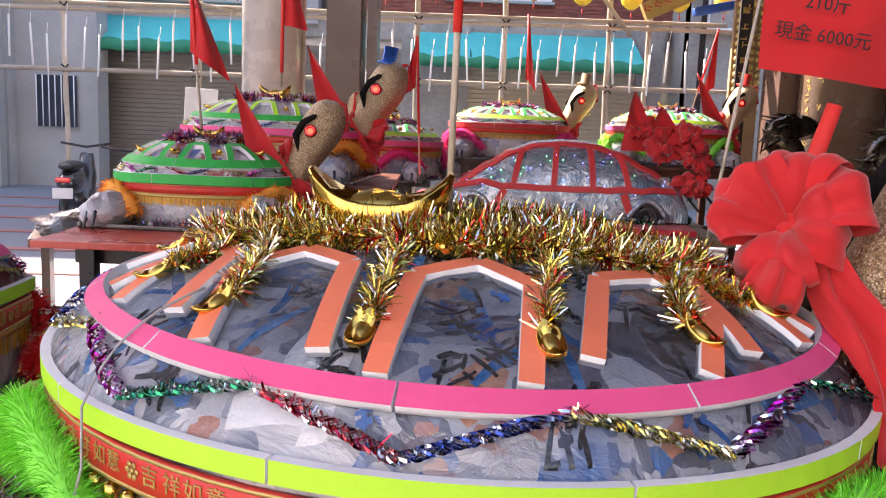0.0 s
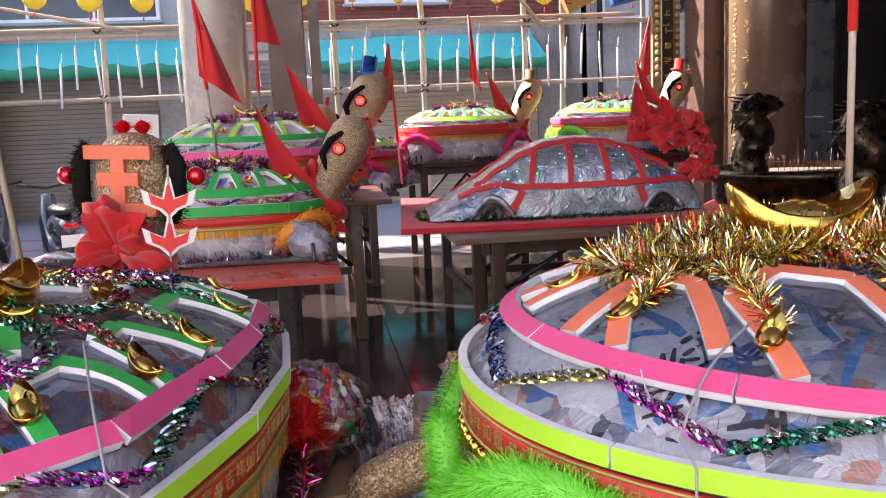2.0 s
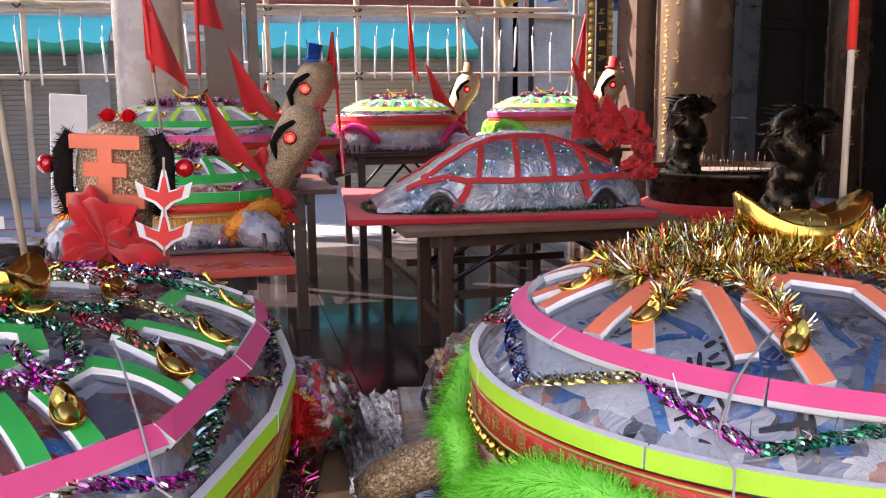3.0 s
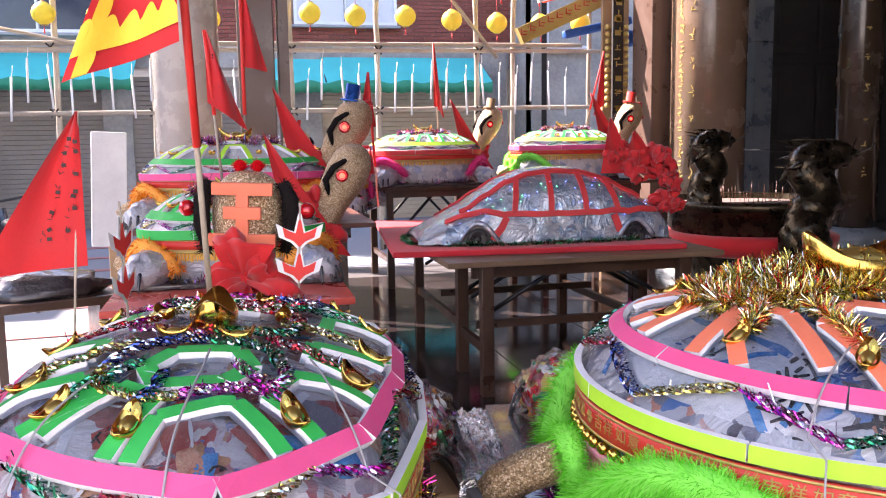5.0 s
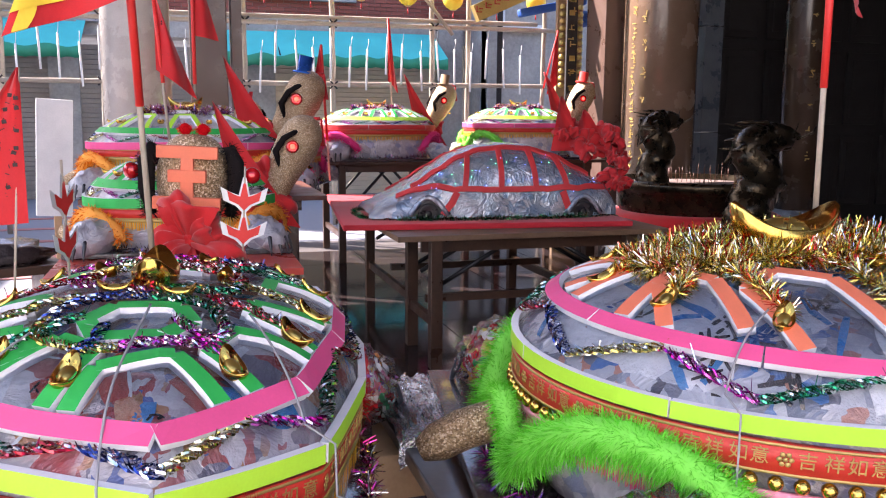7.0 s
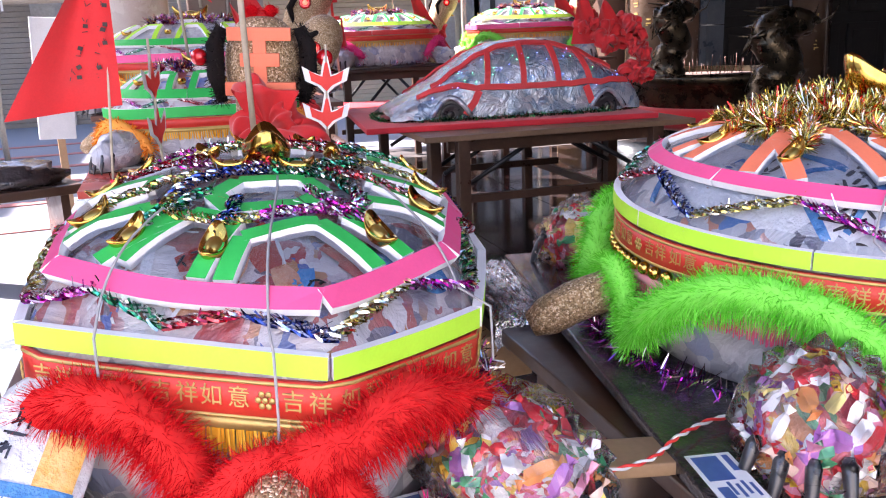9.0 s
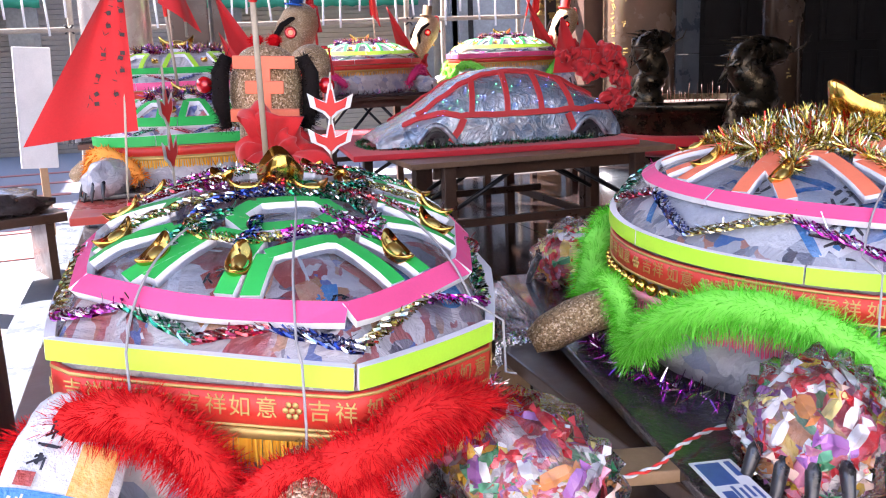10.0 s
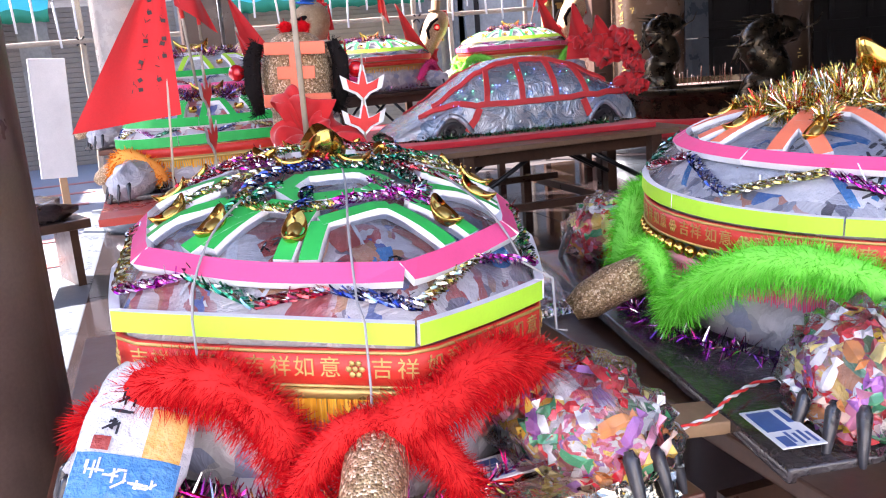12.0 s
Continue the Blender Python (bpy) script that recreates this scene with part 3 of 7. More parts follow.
def awning(x0, x1, y, z, name_label):
    top, edge = Geo(), Geo()
    n = 26
    rows = []
    for i in range(n + 1):
        x = x0 + (x1 - x0) * i / n
        sag = 0.03 * math.sin(i * 1.7)
        rows.append([(x, y + 1.1, z + 0.75), (x, y + 0.5, z + 0.47 + sag * 0.6), (x, y, z + 0.22 + sag), (x, y - 0.02, z + 0.2 + sag)])
    vs = [p for r in rows for p in r]
    top.add(vs, [(i * 4 + k, (i + 1) * 4 + k, (i + 1) * 4 + k + 1, i * 4 + k + 1) for i in range(n) for k in range(3)])
    top.add([(p[0], p[1], p[2] - 0.015) for p in vs], [(i * 4 + k, i * 4 + k + 1, (i + 1) * 4 + k + 1, (i + 1) * 4 + k) for i in range(n) for k in range(3)])
    m = 60
    vs = []
    for i in range(m + 1):
        x = x0 + (x1 - x0) * i / m
        sag = 0.03 * math.sin(i * 26 / 60 * 1.7)
        d = 0.02 * math.sin(i * 2.1)
        vs += [(x, y - 0.03, z + 0.215 + sag), (x, y - 0.03 + d, z + 0.03 * abs(math.sin(i * 0.9))), (x, y - 0.015 + d, z + 0.03 * abs(math.sin(i * 0.9))), (x, y - 0.015, z + 0.215 + sag)]
    edge.add(vs, [(i * 4 + k, (i + 1) * 4 + k, (i + 1) * 4 + (k + 1) % 4, i * 4 + (k + 1) % 4) for i in range(m) for k in range(4)])
    a = thing("awning", Matrix.Identity(4), name_label, "awning", "shop awnings")
    part("canopy", top, AWNING, a)
    part("valance", edge, AWNING_EDGE, a, "darker green scalloped edge")
    for i in range(5):
        x = x0 + (x1 - x0) * (i + 0.02) / 4.04
        part("strut", Geo().tube([(x, y, z + 0.2), (x, y + 1.1, z + 0.72)], 0.015, 8), STEEL_BLACK, a)


def window_unit(n, c, w, h, glass, label, cols=2):
    m = Matrix.Translation(c)
    win = thing("window_%d" % n, m, label, "window", kind="structure")
    fr = Geo()
    for s in (-1, 1):
        fr.box((s * (w / 2 - 0.03), 0, 0), (0.06, 0.1, h))
        fr.box((0, 0, s * (h / 2 - 0.03)), (w - 0.12, 0.1, 0.06))
    for i in range(1, cols):
        fr.box((-w / 2 + w * i / cols, 0, 0), (0.04, 0.08, h - 0.12))
    part("window_frame", fr, TUBE_WHITE, win, smooth=False)
    for i in range(cols):
        part("pane", Geo().box((-w / 2 + w * (i + 0.5) / cols, 0.02, 0), (w / cols - 0.07, 0.012, h - 0.1)), glass, win, smooth=False)
    part("window_sill", Geo().box((0, -0.06, -h / 2 - 0.03), (w + 0.1, 0.16, 0.05), bevel=0.008), CONCRETE, win, smooth=False)


def make_houses():
    y = 17.2
    # house with shops under it
    g = Geo()
    g.box((-3.4, y + 0.3, 1.5), (0.5, 0.6, 3.4))
    g.box((-0.35, y + 0.3, 1.5), (1.3, 0.6, 3.4))
    g.box((3.75, y + 0.3, 1.5), (0.5, 0.6, 3.4))
    g.box((-7.6, y + 0.3, 1.5), (0.5, 0.6, 3.4))
    g.box((-1.9, y + 0.5, 3.0), (12.0, 0.7, 0.45))
    g.box((-1.9, y + 4.0, 5.8), (12.0, 6.0, 5.6))
    setting("wall_street", g, OLD_PLASTER, "stained plaster shop house with closed shutters", "house wall")
    shutter(-7.35, -3.65, y + 0.1, -0.16, 2.6, SHUTTER, "shutter_1", "grey-brown closed roller shutter of a shop")
    shutter(0.3, 3.5, y + 0.1, -0.16, 2.6, SHUTTER_TAN, "shutter_2", "tan closed roller shutter of a shop")
    shutter(-3.15, -1.0, y + 0.1, -0.16, 2.6, SHUTTER, "shutter_3", "grey-brown closed roller shutter behind the pillar")
    awning(-7.6, -3.0, y - 1.0, 2.28, "faded teal cloth awning with green valance over a shutter")
    awning(-0.75, 3.4, y - 1.0, 2.22, "teal cloth awning with scalloped green valance over a shop")
    wall = setting("wall_brick", Geo().box((0.9, y + 0.6, 5.0), (6.6, 0.5, 3.9)), MORTAR, "red brick upper storey over the shops", "brick wall")
    bw, bh = 0.235, 0.075
    me = mesh_of("brick", Geo().box((0, 0, 0), (bw - 0.012, 0.03, bh - 0.012), bevel=0.003), BRICK, False)
    far = Geo()
    count = 0
    for r in range(26):
        for c in range(28):
            x, z = -2.3 + c * bw + (bw / 2 if r % 2 else 0), 3.3 + r * bh
            if 3.6 < z < 4.6 and (-0.2 < x < 1.9):
                continue
            if r < 11 and count < 290:
                part("brick", me, None, wall, at=pose(x, y + 0.345 + rng.uniform(-0.003, 0.003), z))
                count += 1
            else:
                far.box((x, y + 0.345, z), (bw - 0.012, 0.03, bh - 0.012))
    part("bricks", far, BRICK, wall, smooth=False, kind="stuff")
    window_unit(1, (0.85, y + 0.33, 4.1), 2.0, 1.0, WINDOW_PALE, "white-framed window with pale curtains in the brick wall", 2)
    window_unit(2, (-5.2, y + 0.0, 4.0), 3.4, 1.3, GLASS_DARK, "wide window with dark glass above the awning", 3)
    setting("wall_upper", Geo().box((-5.2, y + 0.35, 4.7), (5.2, 0.6, 3.4)), CONCRETE, "grey upper wall of the shop house", "house wall")
    # grey house to the right of the brick one
    g = Geo()
    g.box((7.2, 16.4, 4.5), (6.0, 0.4, 9.4))
    g.box((4.35, 18.0, 3.5), (0.3, 3.4, 7.4))
    setting("wall_grey", g, OLD_PLASTER, "streaked grey plaster wall of the next house", "house wall")
    window_unit(3, (4.9, 16.2, 3.7), 0.9, 1.3, GLASS_DARK, "narrow window in the streaked grey wall", 1)
    g = Geo()
    for k in range(5):
        g.tube([(4.35 + 0.02 * k, 16.1, 0), (4.36 + 0.02 * k, 16.1, 7)], 0.012, 6)
    setting("trim_cables", g, STEEL_BLACK, "bundle of dark cables running down the wall", "cables")
    # house on the left with a pale door and a barred window
    g = Geo()
    g.box((-9.6, 15.6, 2.9), (3.6, 0.5, 6.2))
    g.box((-7.9, 16.6, 2.5), (0.3, 1.8, 5.6))
    setting("wall_left", g, CONCRETE, "dark grey house wall in shade across the street", "house wall")
    d = thing("door_1", pose(-8.75, 15.32, 0.95), "pale green closed metal double door of the grey house", "door", kind="structure")
    for s in (-1, 1):
        lf = part("leaf", Geo().box((s * 0.52, 0, 0), (1.0, 0.06, 2.2), bevel=0.006), PALE_DOOR, d, smooth=False)
        for k in range(4):
            part("panel", Geo().box((s * 0.52, -0.036, -0.8 + 0.53 * k), (0.8, 0.016, 0.42), bevel=0.006), PALE_DOOR, lf, smooth=False)
        part("door_handle", Geo().tube([(s * 0.1, -0.06, -0.12), (s * 0.1, -0.06, 0.12)], 0.014, 8), STEEL_BLACK, lf)
    w = thing("window_4", pose(-7.0, 15.9, 1.35), "dark barred window of the grey house", "window", kind="structure")
    part("pane", Geo().box((0, 0.04, 0), (0.7, 0.02, 0.9)), GLASS_DARK, w, smooth=False)
    for k in range(7):
        part("bar", Geo().tube([(-0.33 + 0.11 * k, -0.03, -0.45), (-0.33 + 0.11 * k, -0.03, 0.45)], 0.01, 6), TUBE_WHITE, w)
    setting("wall_left_bay", Geo().box((-7.25, 16.25, 1.6), (1.9, 0.5, 3.6)), CONCRETE, "dark plaster bay beside the metal door", "house wall")
    # far houses that close the street
    g = Geo()
    g.box((-18, 9, 3.0), (4, 40, 6.5))
    g.box((-16, 17, 4.2), (9.5, 4, 9.0))
    setting("wall_far", g, OLD_PLASTER, "row of plain plaster houses along the street", "house wall")


def make_scaffold():
    y = 12.4
    sc = thing("bamboo_scaffold", Matrix.Identity(4), "weathered bamboo pole frame along the street hung with lamps", "scaffold")

    def pole(a, b, r):
        k = max(2, int((Vector(b) - Vector(a)).length / 0.3))
        pts = [Vector(a).lerp(Vector(b), i / k) + Vector((rng.uniform(-0.008, 0.008), rng.uniform(-0.008, 0.008), 0)) for i in range(k + 1)]
        part("pole", Geo().tube(pts, [r * (1.12 if i % 2 else 1.0) for i in range(k + 1)], 8), BAMBOO, sc)
    for x in (-5.3, -3.55, -2.35, -0.55, 0.62, 2.05, 2.55, 3.7):
        pole((x, y, -0.16), (x + rng.uniform(-0.08, 0.08), y, 4.6), 0.035)
    for z, x0, x1 in ((1.78, -6.2, 3.9), (2.58, -6.2, 3.9), (2.66, -6.0, 3.6), (3.72, -6.2, 3.9)):
        pole((x0, y - 0.05, z - 0.02), (x1, y - 0.05, z + 0.03), 0.03)
    pole((-5.5, y - 0.08, 3.1), (-3.0, y - 0.08, 2.6), 0.022)
    pole((0.9, y - 0.1, 4.2), (2.3, y - 0.1, 2.5), 0.025)
    ti = Geo()
    for x in (-5.3, -3.55, -2.35, -0.55, 0.62, 2.05):
        for z in (1.78, 2.6):
            ti.tube([(x - 0.05, y - 0.02, z - 0.05), (x + 0.05, y - 0.09, z + 0.05)], 0.012, 6)
            ti.tube([(x - 0.05, y - 0.09, z + 0.05), (x + 0.05, y - 0.02, z - 0.05)], 0.012, 6)
    part("lashing", ti, STEEL_BLACK, sc, kind="stuff")
    # hanging lamp tubes
    tube = mesh_of("lamp_tube", Geo().tube([(0, 0, 0), (0, 0, -0.55)], 0.014, 8).tube([(0, 0, 0.0), (0.01, 0, 0.05), (0.015, 0, 0.14)], 0.004, 5), TUBE_WHITE)
    k = 0
    for i in range(40):
        x = -6.0 + i * 0.245 + rng.uniform(-0.04, 0.04)
        if x > 3.5:
            break
        z = 2.44 - 0.18 * (i % 3) * 0.6 + rng.uniform(-0.05, 0.05)
        tagged(part("lamp_tube", tube, None, None, at=pose(x, y - 0.12, z, rng.uniform(-3, 3), rng.uniform(-4, 4), 0)), "thin white plastic lamp tube hanging from the bamboo frame", "lamp tube", "hanging lamp tubes")
    # paper lanterns
    prof = [(0.035, -0.135), (0.05, -0.132)] + [(0.142 * math.sqrt(max(0.0, 1 - ((i - 6) / 6.5) ** 2)) * (1.0 if i % 2 else 0.975), -0.125 + 0.25 * i / 12) for i in range(13)] + [(0.05, 0.132), (0.035, 0.135)]
    body = mesh_of("paper_body", Geo().lathe(prof, n=20), LANTERN_PAPER)
    ring = mesh_of("rim", Geo().lathe([(0.03, -0.145), (0.042, -0.14), (0.042, -0.12), (0.03, -0.118)], n=14), GOLD_PAINT)
    ring2 = mesh_of("rim", Geo().lathe([(0.03, 0.118), (0.042, 0.12), (0.042, 0.14), (0.03, 0.145)], n=14), GOLD_PAINT)
    tas = mesh_of("tassel", Geo().tube([(0, 0, -0.14), (0, 0, -0.17)], 0.004, 5).tube([(0, 0, -0.17), (0, 0, -0.24)], [0.006, 0.012], 6), RED_CLOTH)
    cord = mesh_of("cord", Geo().tube([(0, 0, 0.14), (0, 0, 0.32)], 0.004, 5), RED_CLOTH)
    first = None
    for row, (z, yy) in enumerate(((2.98, y - 0.35), (3.5, y - 0.3))):
        for i in range(16):
            x = -6.1 + i * 0.64 + rng.uniform(-0.05, 0.05) + row * 0.05
            m = pose(x, yy, z + 0.05 * math.sin(i * 0.8) + rng.uniform(-0.02, 0.02), 0, rng.uniform(-5, 5), rng.uniform(0, 90))
            if first is None:
                first = thing("paper_lantern", m, "round yellow paper lantern hanging on a cord over the street", "lantern", "yellow lanterns")
                for nm, me in (("paper_body", body), ("rim", ring), ("rim", ring2), ("tassel", tas), ("cord", cord)):
                    part(nm, me, None, first)
            else:
                copy_thing(first, m)
    g = Geo()
    for z, yy in ((3.29, y - 0.35), (3.81, y - 0.3)):
        g.tube([(-6.6 + 0.64 * i, yy, z + 0.02 * math.sin(i)) for i in range(17)], 0.008, 6)
    setting("trim_wire", g, STEEL_BLACK, "black wires that carry the lanterns", "wire")


def round_pillar(name, x, y, r, h, m, label, base=True):
    p = thing(name, pose(x, y, 0), label, "pillar", kind="structure")
    part("shaft", Geo().lathe([(r, 0.0), (r, h * 0.5), (r, h)], n=48), m, p)
    if base:
        part("base", Geo().lathe([(r + 0.16, 0), (r + 0.18, 0.05), (r + 0.18, 0.12), (r + 0.1, 0.16), (r + 0.14, 0.22), (r + 0.1, 0.3), (r + 0.02, 0.34), (r - 0.01, 0.36)], n=40), DARK_STONE, p)
    return p


def gold_marks(parent, x, y, r, z0, z1, ang, k):
    """A column of worn gilt characters, as plain bars."""
    g = Geo()
    for i in range(k):
        z = z1 - (z1 - z0) * (i + 0.5) / k
        for s in range(4):
            a = ang + rng.uniform(-0.05, 0.05)
            w = rng.uniform(0.015, 0.06)
            g.box(((r + 0.003) * math.cos(a), (r + 0.003) * math.sin(a), z + rng.uniform(-0.05, 0.05)), (0.005, w, 0.011), rot(0, 0, math.degrees(ang)) @ rot(rng.choice((0, 0, 75, -60)), 0, 0))
    part("gilt_marks", g, GOLD_PAINT, parent, "worn gilt character strokes", smooth=False)


def make_temple():
    p = round_pillar("pillar_1", -1.72, 8.3, 0.28, 5.6, PILLAR_GREY, "round polished stone pillar at the street side")
    g = Geo().box((-1.12, 8.7, 2.3), (0.32, 0.5, 4.6), bevel=0.01).box((-0.87, 8.75, 2.3), (0.09, 0.4, 4.6))
    setting("pillar_2", g, PILLAR_BROWN, "square brown stone post beside the round pillar", "pillar")
    p = round_pillar("pillar_3", 3.86, 9.3, 0.41, 5.6, PILLAR_STONE, "thick round stone pillar with worn gilt characters")
    gold_marks(p, 0, 0, 0.41, 0.8, 4.4, math.radians(-145), 12)
    gold_marks(p, 0, 0, 0.41, 0.8, 4.4, math.radians(-165), 40)
    p = round_pillar("pillar_4", 5.26, 8.6, 0.23, 5.6, PILLAR_SHADED, "round stone pillar, its colour darkened for the shade of the hall")
    gold_marks(p, 0, 0, 0.23, 0.8, 4.4, math.radians(-110), 12)
    setting("pillar_5", Geo().box((3.50, 9.9, 2.4), (0.32, 0.5, 4.8), bevel=0.01), PILLAR_BROWN, "square brown post behind the thick pillar", "pillar")
    g = Geo()
    for k in range(5):
        g.box((4.485, 9.4, 0.6 + 1.2 * k), (0.23, 0.4, 1.19), bevel=0.006)
    setting("wall_strip", g, STRIP_SHADED, "grey-blue stone facing beside the temple door, darkened for shade", "stone wall")
    # near pillar
    round_pillar("pillar_6", -2.022, 1.92, 0.2, 5.6, PILLAR_NEAR, "brown speckled granite pillar beside the offering table", False)
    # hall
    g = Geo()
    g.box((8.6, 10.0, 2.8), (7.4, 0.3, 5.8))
    setting("wall_north", g, GLOOM_WALL, "carved wall of the temple hall, coloured near black for its shade", "temple wall")
    pn = setting("wall_panels", Geo().box((6.5, 9.845, 1.75), (3.1, 0.02, 3.2)), GLOOM_WALL, "carved panels in the hall wall, coloured near black for its shade", "wall panel")
    me = mesh_of("panel", Geo().box((0, 0, 0), (0.5, 0.05, 0.92), bevel=0.02).box((0, -0.03, 0), (0.36, 0.02, 0.74), bevel=0.008), GLOOM_WALL, False)
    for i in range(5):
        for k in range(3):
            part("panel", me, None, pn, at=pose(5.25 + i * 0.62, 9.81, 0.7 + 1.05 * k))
    setting("wall_east", Geo().box((8.0, 3.4, 2.8), (0.3, 13.4, 5.8)), GLOOM_WALL, "side wall of the temple hall, coloured near black for its shade", "temple wall")
    # out-of-view white wall, added to bounce sunlight onto the near turtles
    setting("wall_bounce", Geo().box((-4.4, -4.6, 2.4), (11.2, 0.4, 5.4)), BOUNCE_WHITE, "unseen white wall added to bounce sunlight onto the near turtles", "yard wall")
    # added out of view to cut the bounced yard light on the right
    setting("wall_block", Geo().box((4.6, -1.5, 2.8), (6.8, 0.3, 5.8)), PILLAR_BROWN, "unseen brown wall added to keep bounced yard light off the hall", "temple wall")
    # unseen roof; its extent and height decide where the sun gets in
    g = Geo().box((0.8, 4.75, 5.7), (14.8, 10.3, 0.2))
    for k in range(8):
        g.box((1.2, -0.2 + 1.4 * k, 5.51), (14.0, 0.16, 0.2))
    setting("ceiling", g, CEILING_PAINT, "unseen dark red beamed porch ceiling, sized to block the sun", "ceiling")
    # eave with fret band
    e = thing("trim_eave", pose(3.2, 10.6, 2.68, 0, 0, 0), "painted eave with a gold fret band and blue brackets", "eave", kind="structure")
    part("band", Geo().box((-0.45, 0, 0.22), (1.5, 0.12, 0.2), rot(0, -24, 0)), GOLD_PAINT, e, smooth=False)
    fret = Geo()
    for k in range(12):
        x = -1.1 + k * 0.115
        z = 0.22 + (x + 0.45) * math.tan(radians(24))
        fret.box((x, -0.066, z), (0.07, 0.012, 0.012)).box((x - 0.03, -0.066, z + 0.03), (0.012, 0.012, 0.07)).box((x + 0.02, -0.066, z + 0.04), (0.05, 0.012, 0.012))
    part("fret", fret, RED_BOARD, e, smooth=False)
    part("sign_panel", Geo().box((-0.25, 0.02, 0.72), (1.3, 0.06, 0.5), rot(0, -14, 0), bevel=0.01), RED_PAPER, e, smooth=False)
    part("sign_frame", Geo().box((-0.25, -0.02, 0.50), (1.34, 0.06, 0.05), rot(0, -14, 0)), WHITE_PAPER, e, smooth=False)
    part("bracket", Geo().box((-0.1, 0.05, 0.04), (0.9, 0.16, 0.1), rot(0, -12, 0), bevel=0.03).box((0.2, 0.05, -0.05), (0.35, 0.16, 0.12), bevel=0.04).ball((0.33, 0.05, -0.12), (0.1, 0.08, 0.07)), BLUE_PAINT, e)
    b = thing("trim_board", pose(2.96, 9.75, 2.2), "narrow dark board with a column of gilt characters", "sign", kind="structure")
    part("board", Geo().box((0, 0, 0), (0.13, 0.04, 3.0), bevel=0.004), GLOOM_WALL, b, smooth=False)
    g = Geo()
    for k in range(17):
        for s in range(4):
            g.box((rng.uniform(-0.02, 0.02), -0.024, 1.38 - k * 0.17 + rng.uniform(-0.05, 0.05)), (rng.choice((0.012, 0.07)), 0.006, rng.choice((0.012, 0.06))))
    part("gilt_marks", g, GOLD_PAINT, b, smooth=False)
    rack = thing("prayer_lamp_rack", pose(3.2, 10.35, 0), "tall panel set with rows of small golden prayer lamps", "lamp panel")
    part("panel", Geo().box((0, 0, 1.6), (0.34, 0.06, 3.2), bevel=0.006), WOOD_PALE, rack, smooth=False)
    me = mesh_of("prayer_lamp", Geo().lathe([(0.012, -0.03), (0.03, -0.022), (0.036, 0.0), (0.026, 0.024), (0.01, 0.032)], n=12), GOLD_PAINT)
    for i in range(4):
        for k in range(12):
            part("prayer_lamp", me, None, rack, at=pose(-0.12 + 0.08 * i, -0.062, 1.75 + 0.085 * k))


make_ground()
make_floor()
make_houses()
make_scaffold()
make_temple()


# ---- tables ----
def wood_table(x0, x1, y0, y1, z, top_mat, label, leg_mat=WOOD_DARK, legs=None, thick=0.03, cover=None):
    t = thing("folding_table", pose((x0 + x1) / 2, (y0 + y1) / 2, 0), label, "table", "offering tables")
    w, d = x1 - x0, y1 - y0
    part("tabletop", Geo().box((0, 0, z - thick / 2), (w, d, thick), bevel=0.004), top_mat, t, smooth=False)
    for s in (-1, 1):
        part("apron", Geo().box((0, s * (d / 2 - 0.1), z - thick - 0.035), (w - 0.3, 0.03, 0.07)), leg_mat, t, smooth=False)
    lx, ly, h = w / 2 - 0.22, d / 2 - 0.06, z - thick
    for sx in (-1, 1):
        for sy in (-1, 1):
            part("leg", Geo().box((sx * lx, sy * ly, h / 2), (0.065, 0.065, h), bevel=0.004), leg_mat, t, smooth=False)
        part("stretcher", Geo().box((sx * lx, 0, 0.25), (0.03, 2 * ly - 0.066, 0.05)), leg_mat, t, smooth=False)
    for sy in (-1, 1):
        part("brace", Geo().tube([(-lx + 0.04, sy * (ly - 0.05), 0.45), (-lx + 0.45, sy * (ly - 0.05), h - 0.02)], 0.014, 6), STEEL_BLACK, t)
        part("brace", Geo().tube([(lx - 0.04, sy * (ly - 0.05), 0.45), (lx - 0.45, sy * (ly - 0.05), h - 0.02)], 0.014, 6), STEEL_BLACK, t)
    part("rail", Geo().box((0, 0.02, 0.33), (2 * lx - 0.04, 0.028, 0.045)), leg_mat, t, smooth=False)
    return t


# the car's tables stand two deep under one red cover
wood_table(-0.30, 1.28, 4.68, 5.32, 0.734, WOOD_BROWN, "dark-legged wooden folding table under the red cover")
wood_table(-0.26, 1.32, 5.36, 6.75, 0.734, WOOD_BROWN, "dark-legged wooden folding table behind another one")
tagged(part("car_board", Geo().box((0.39, 5.83, 0.7505), (1.66, 1.9, 0.032), rot(0, 0, -6), bevel=0.006), RED_FELT), "board wrapped in red felt on the folding tables", "board")
wood_table(-1.88, -0.88, 3.93, 5.26, 0.725, RED_BOARD, "red-topped folding table with black steel legs", STEEL_BLACK)
wood_table(-1.95, -0.5, 5.75, 7.05, 0.86, WOOD_RED, "brown folding table behind the red one", WOOD_DARK)
wood_table(-0.2, 1.15, 8.2, 9.3, 0.94, WOOD_DARK, "tall dark wooden table at the street side")
wood_table(-1.1, -0.28, 7.5, 8.6, 0.76, WOOD_DARK, "dark wooden table behind the brown one")
wood_table(1.35, 2.75, 8.3, 9.4, 0.94, WOOD_DARK, "tall dark wooden table beside the pillar")
wood_table(-1.84, -1.04, 1.26, 2.45, 0.675, WOOD_RED, "dark red-brown wooden table under the turtle offering")
wood_table(-0.92, 0.54, 1.12, 2.3, 0.675, WOOD_DARK, "dark wooden table under the large turtle offering")


# ---- turtle offerings ----
INGOT = {}


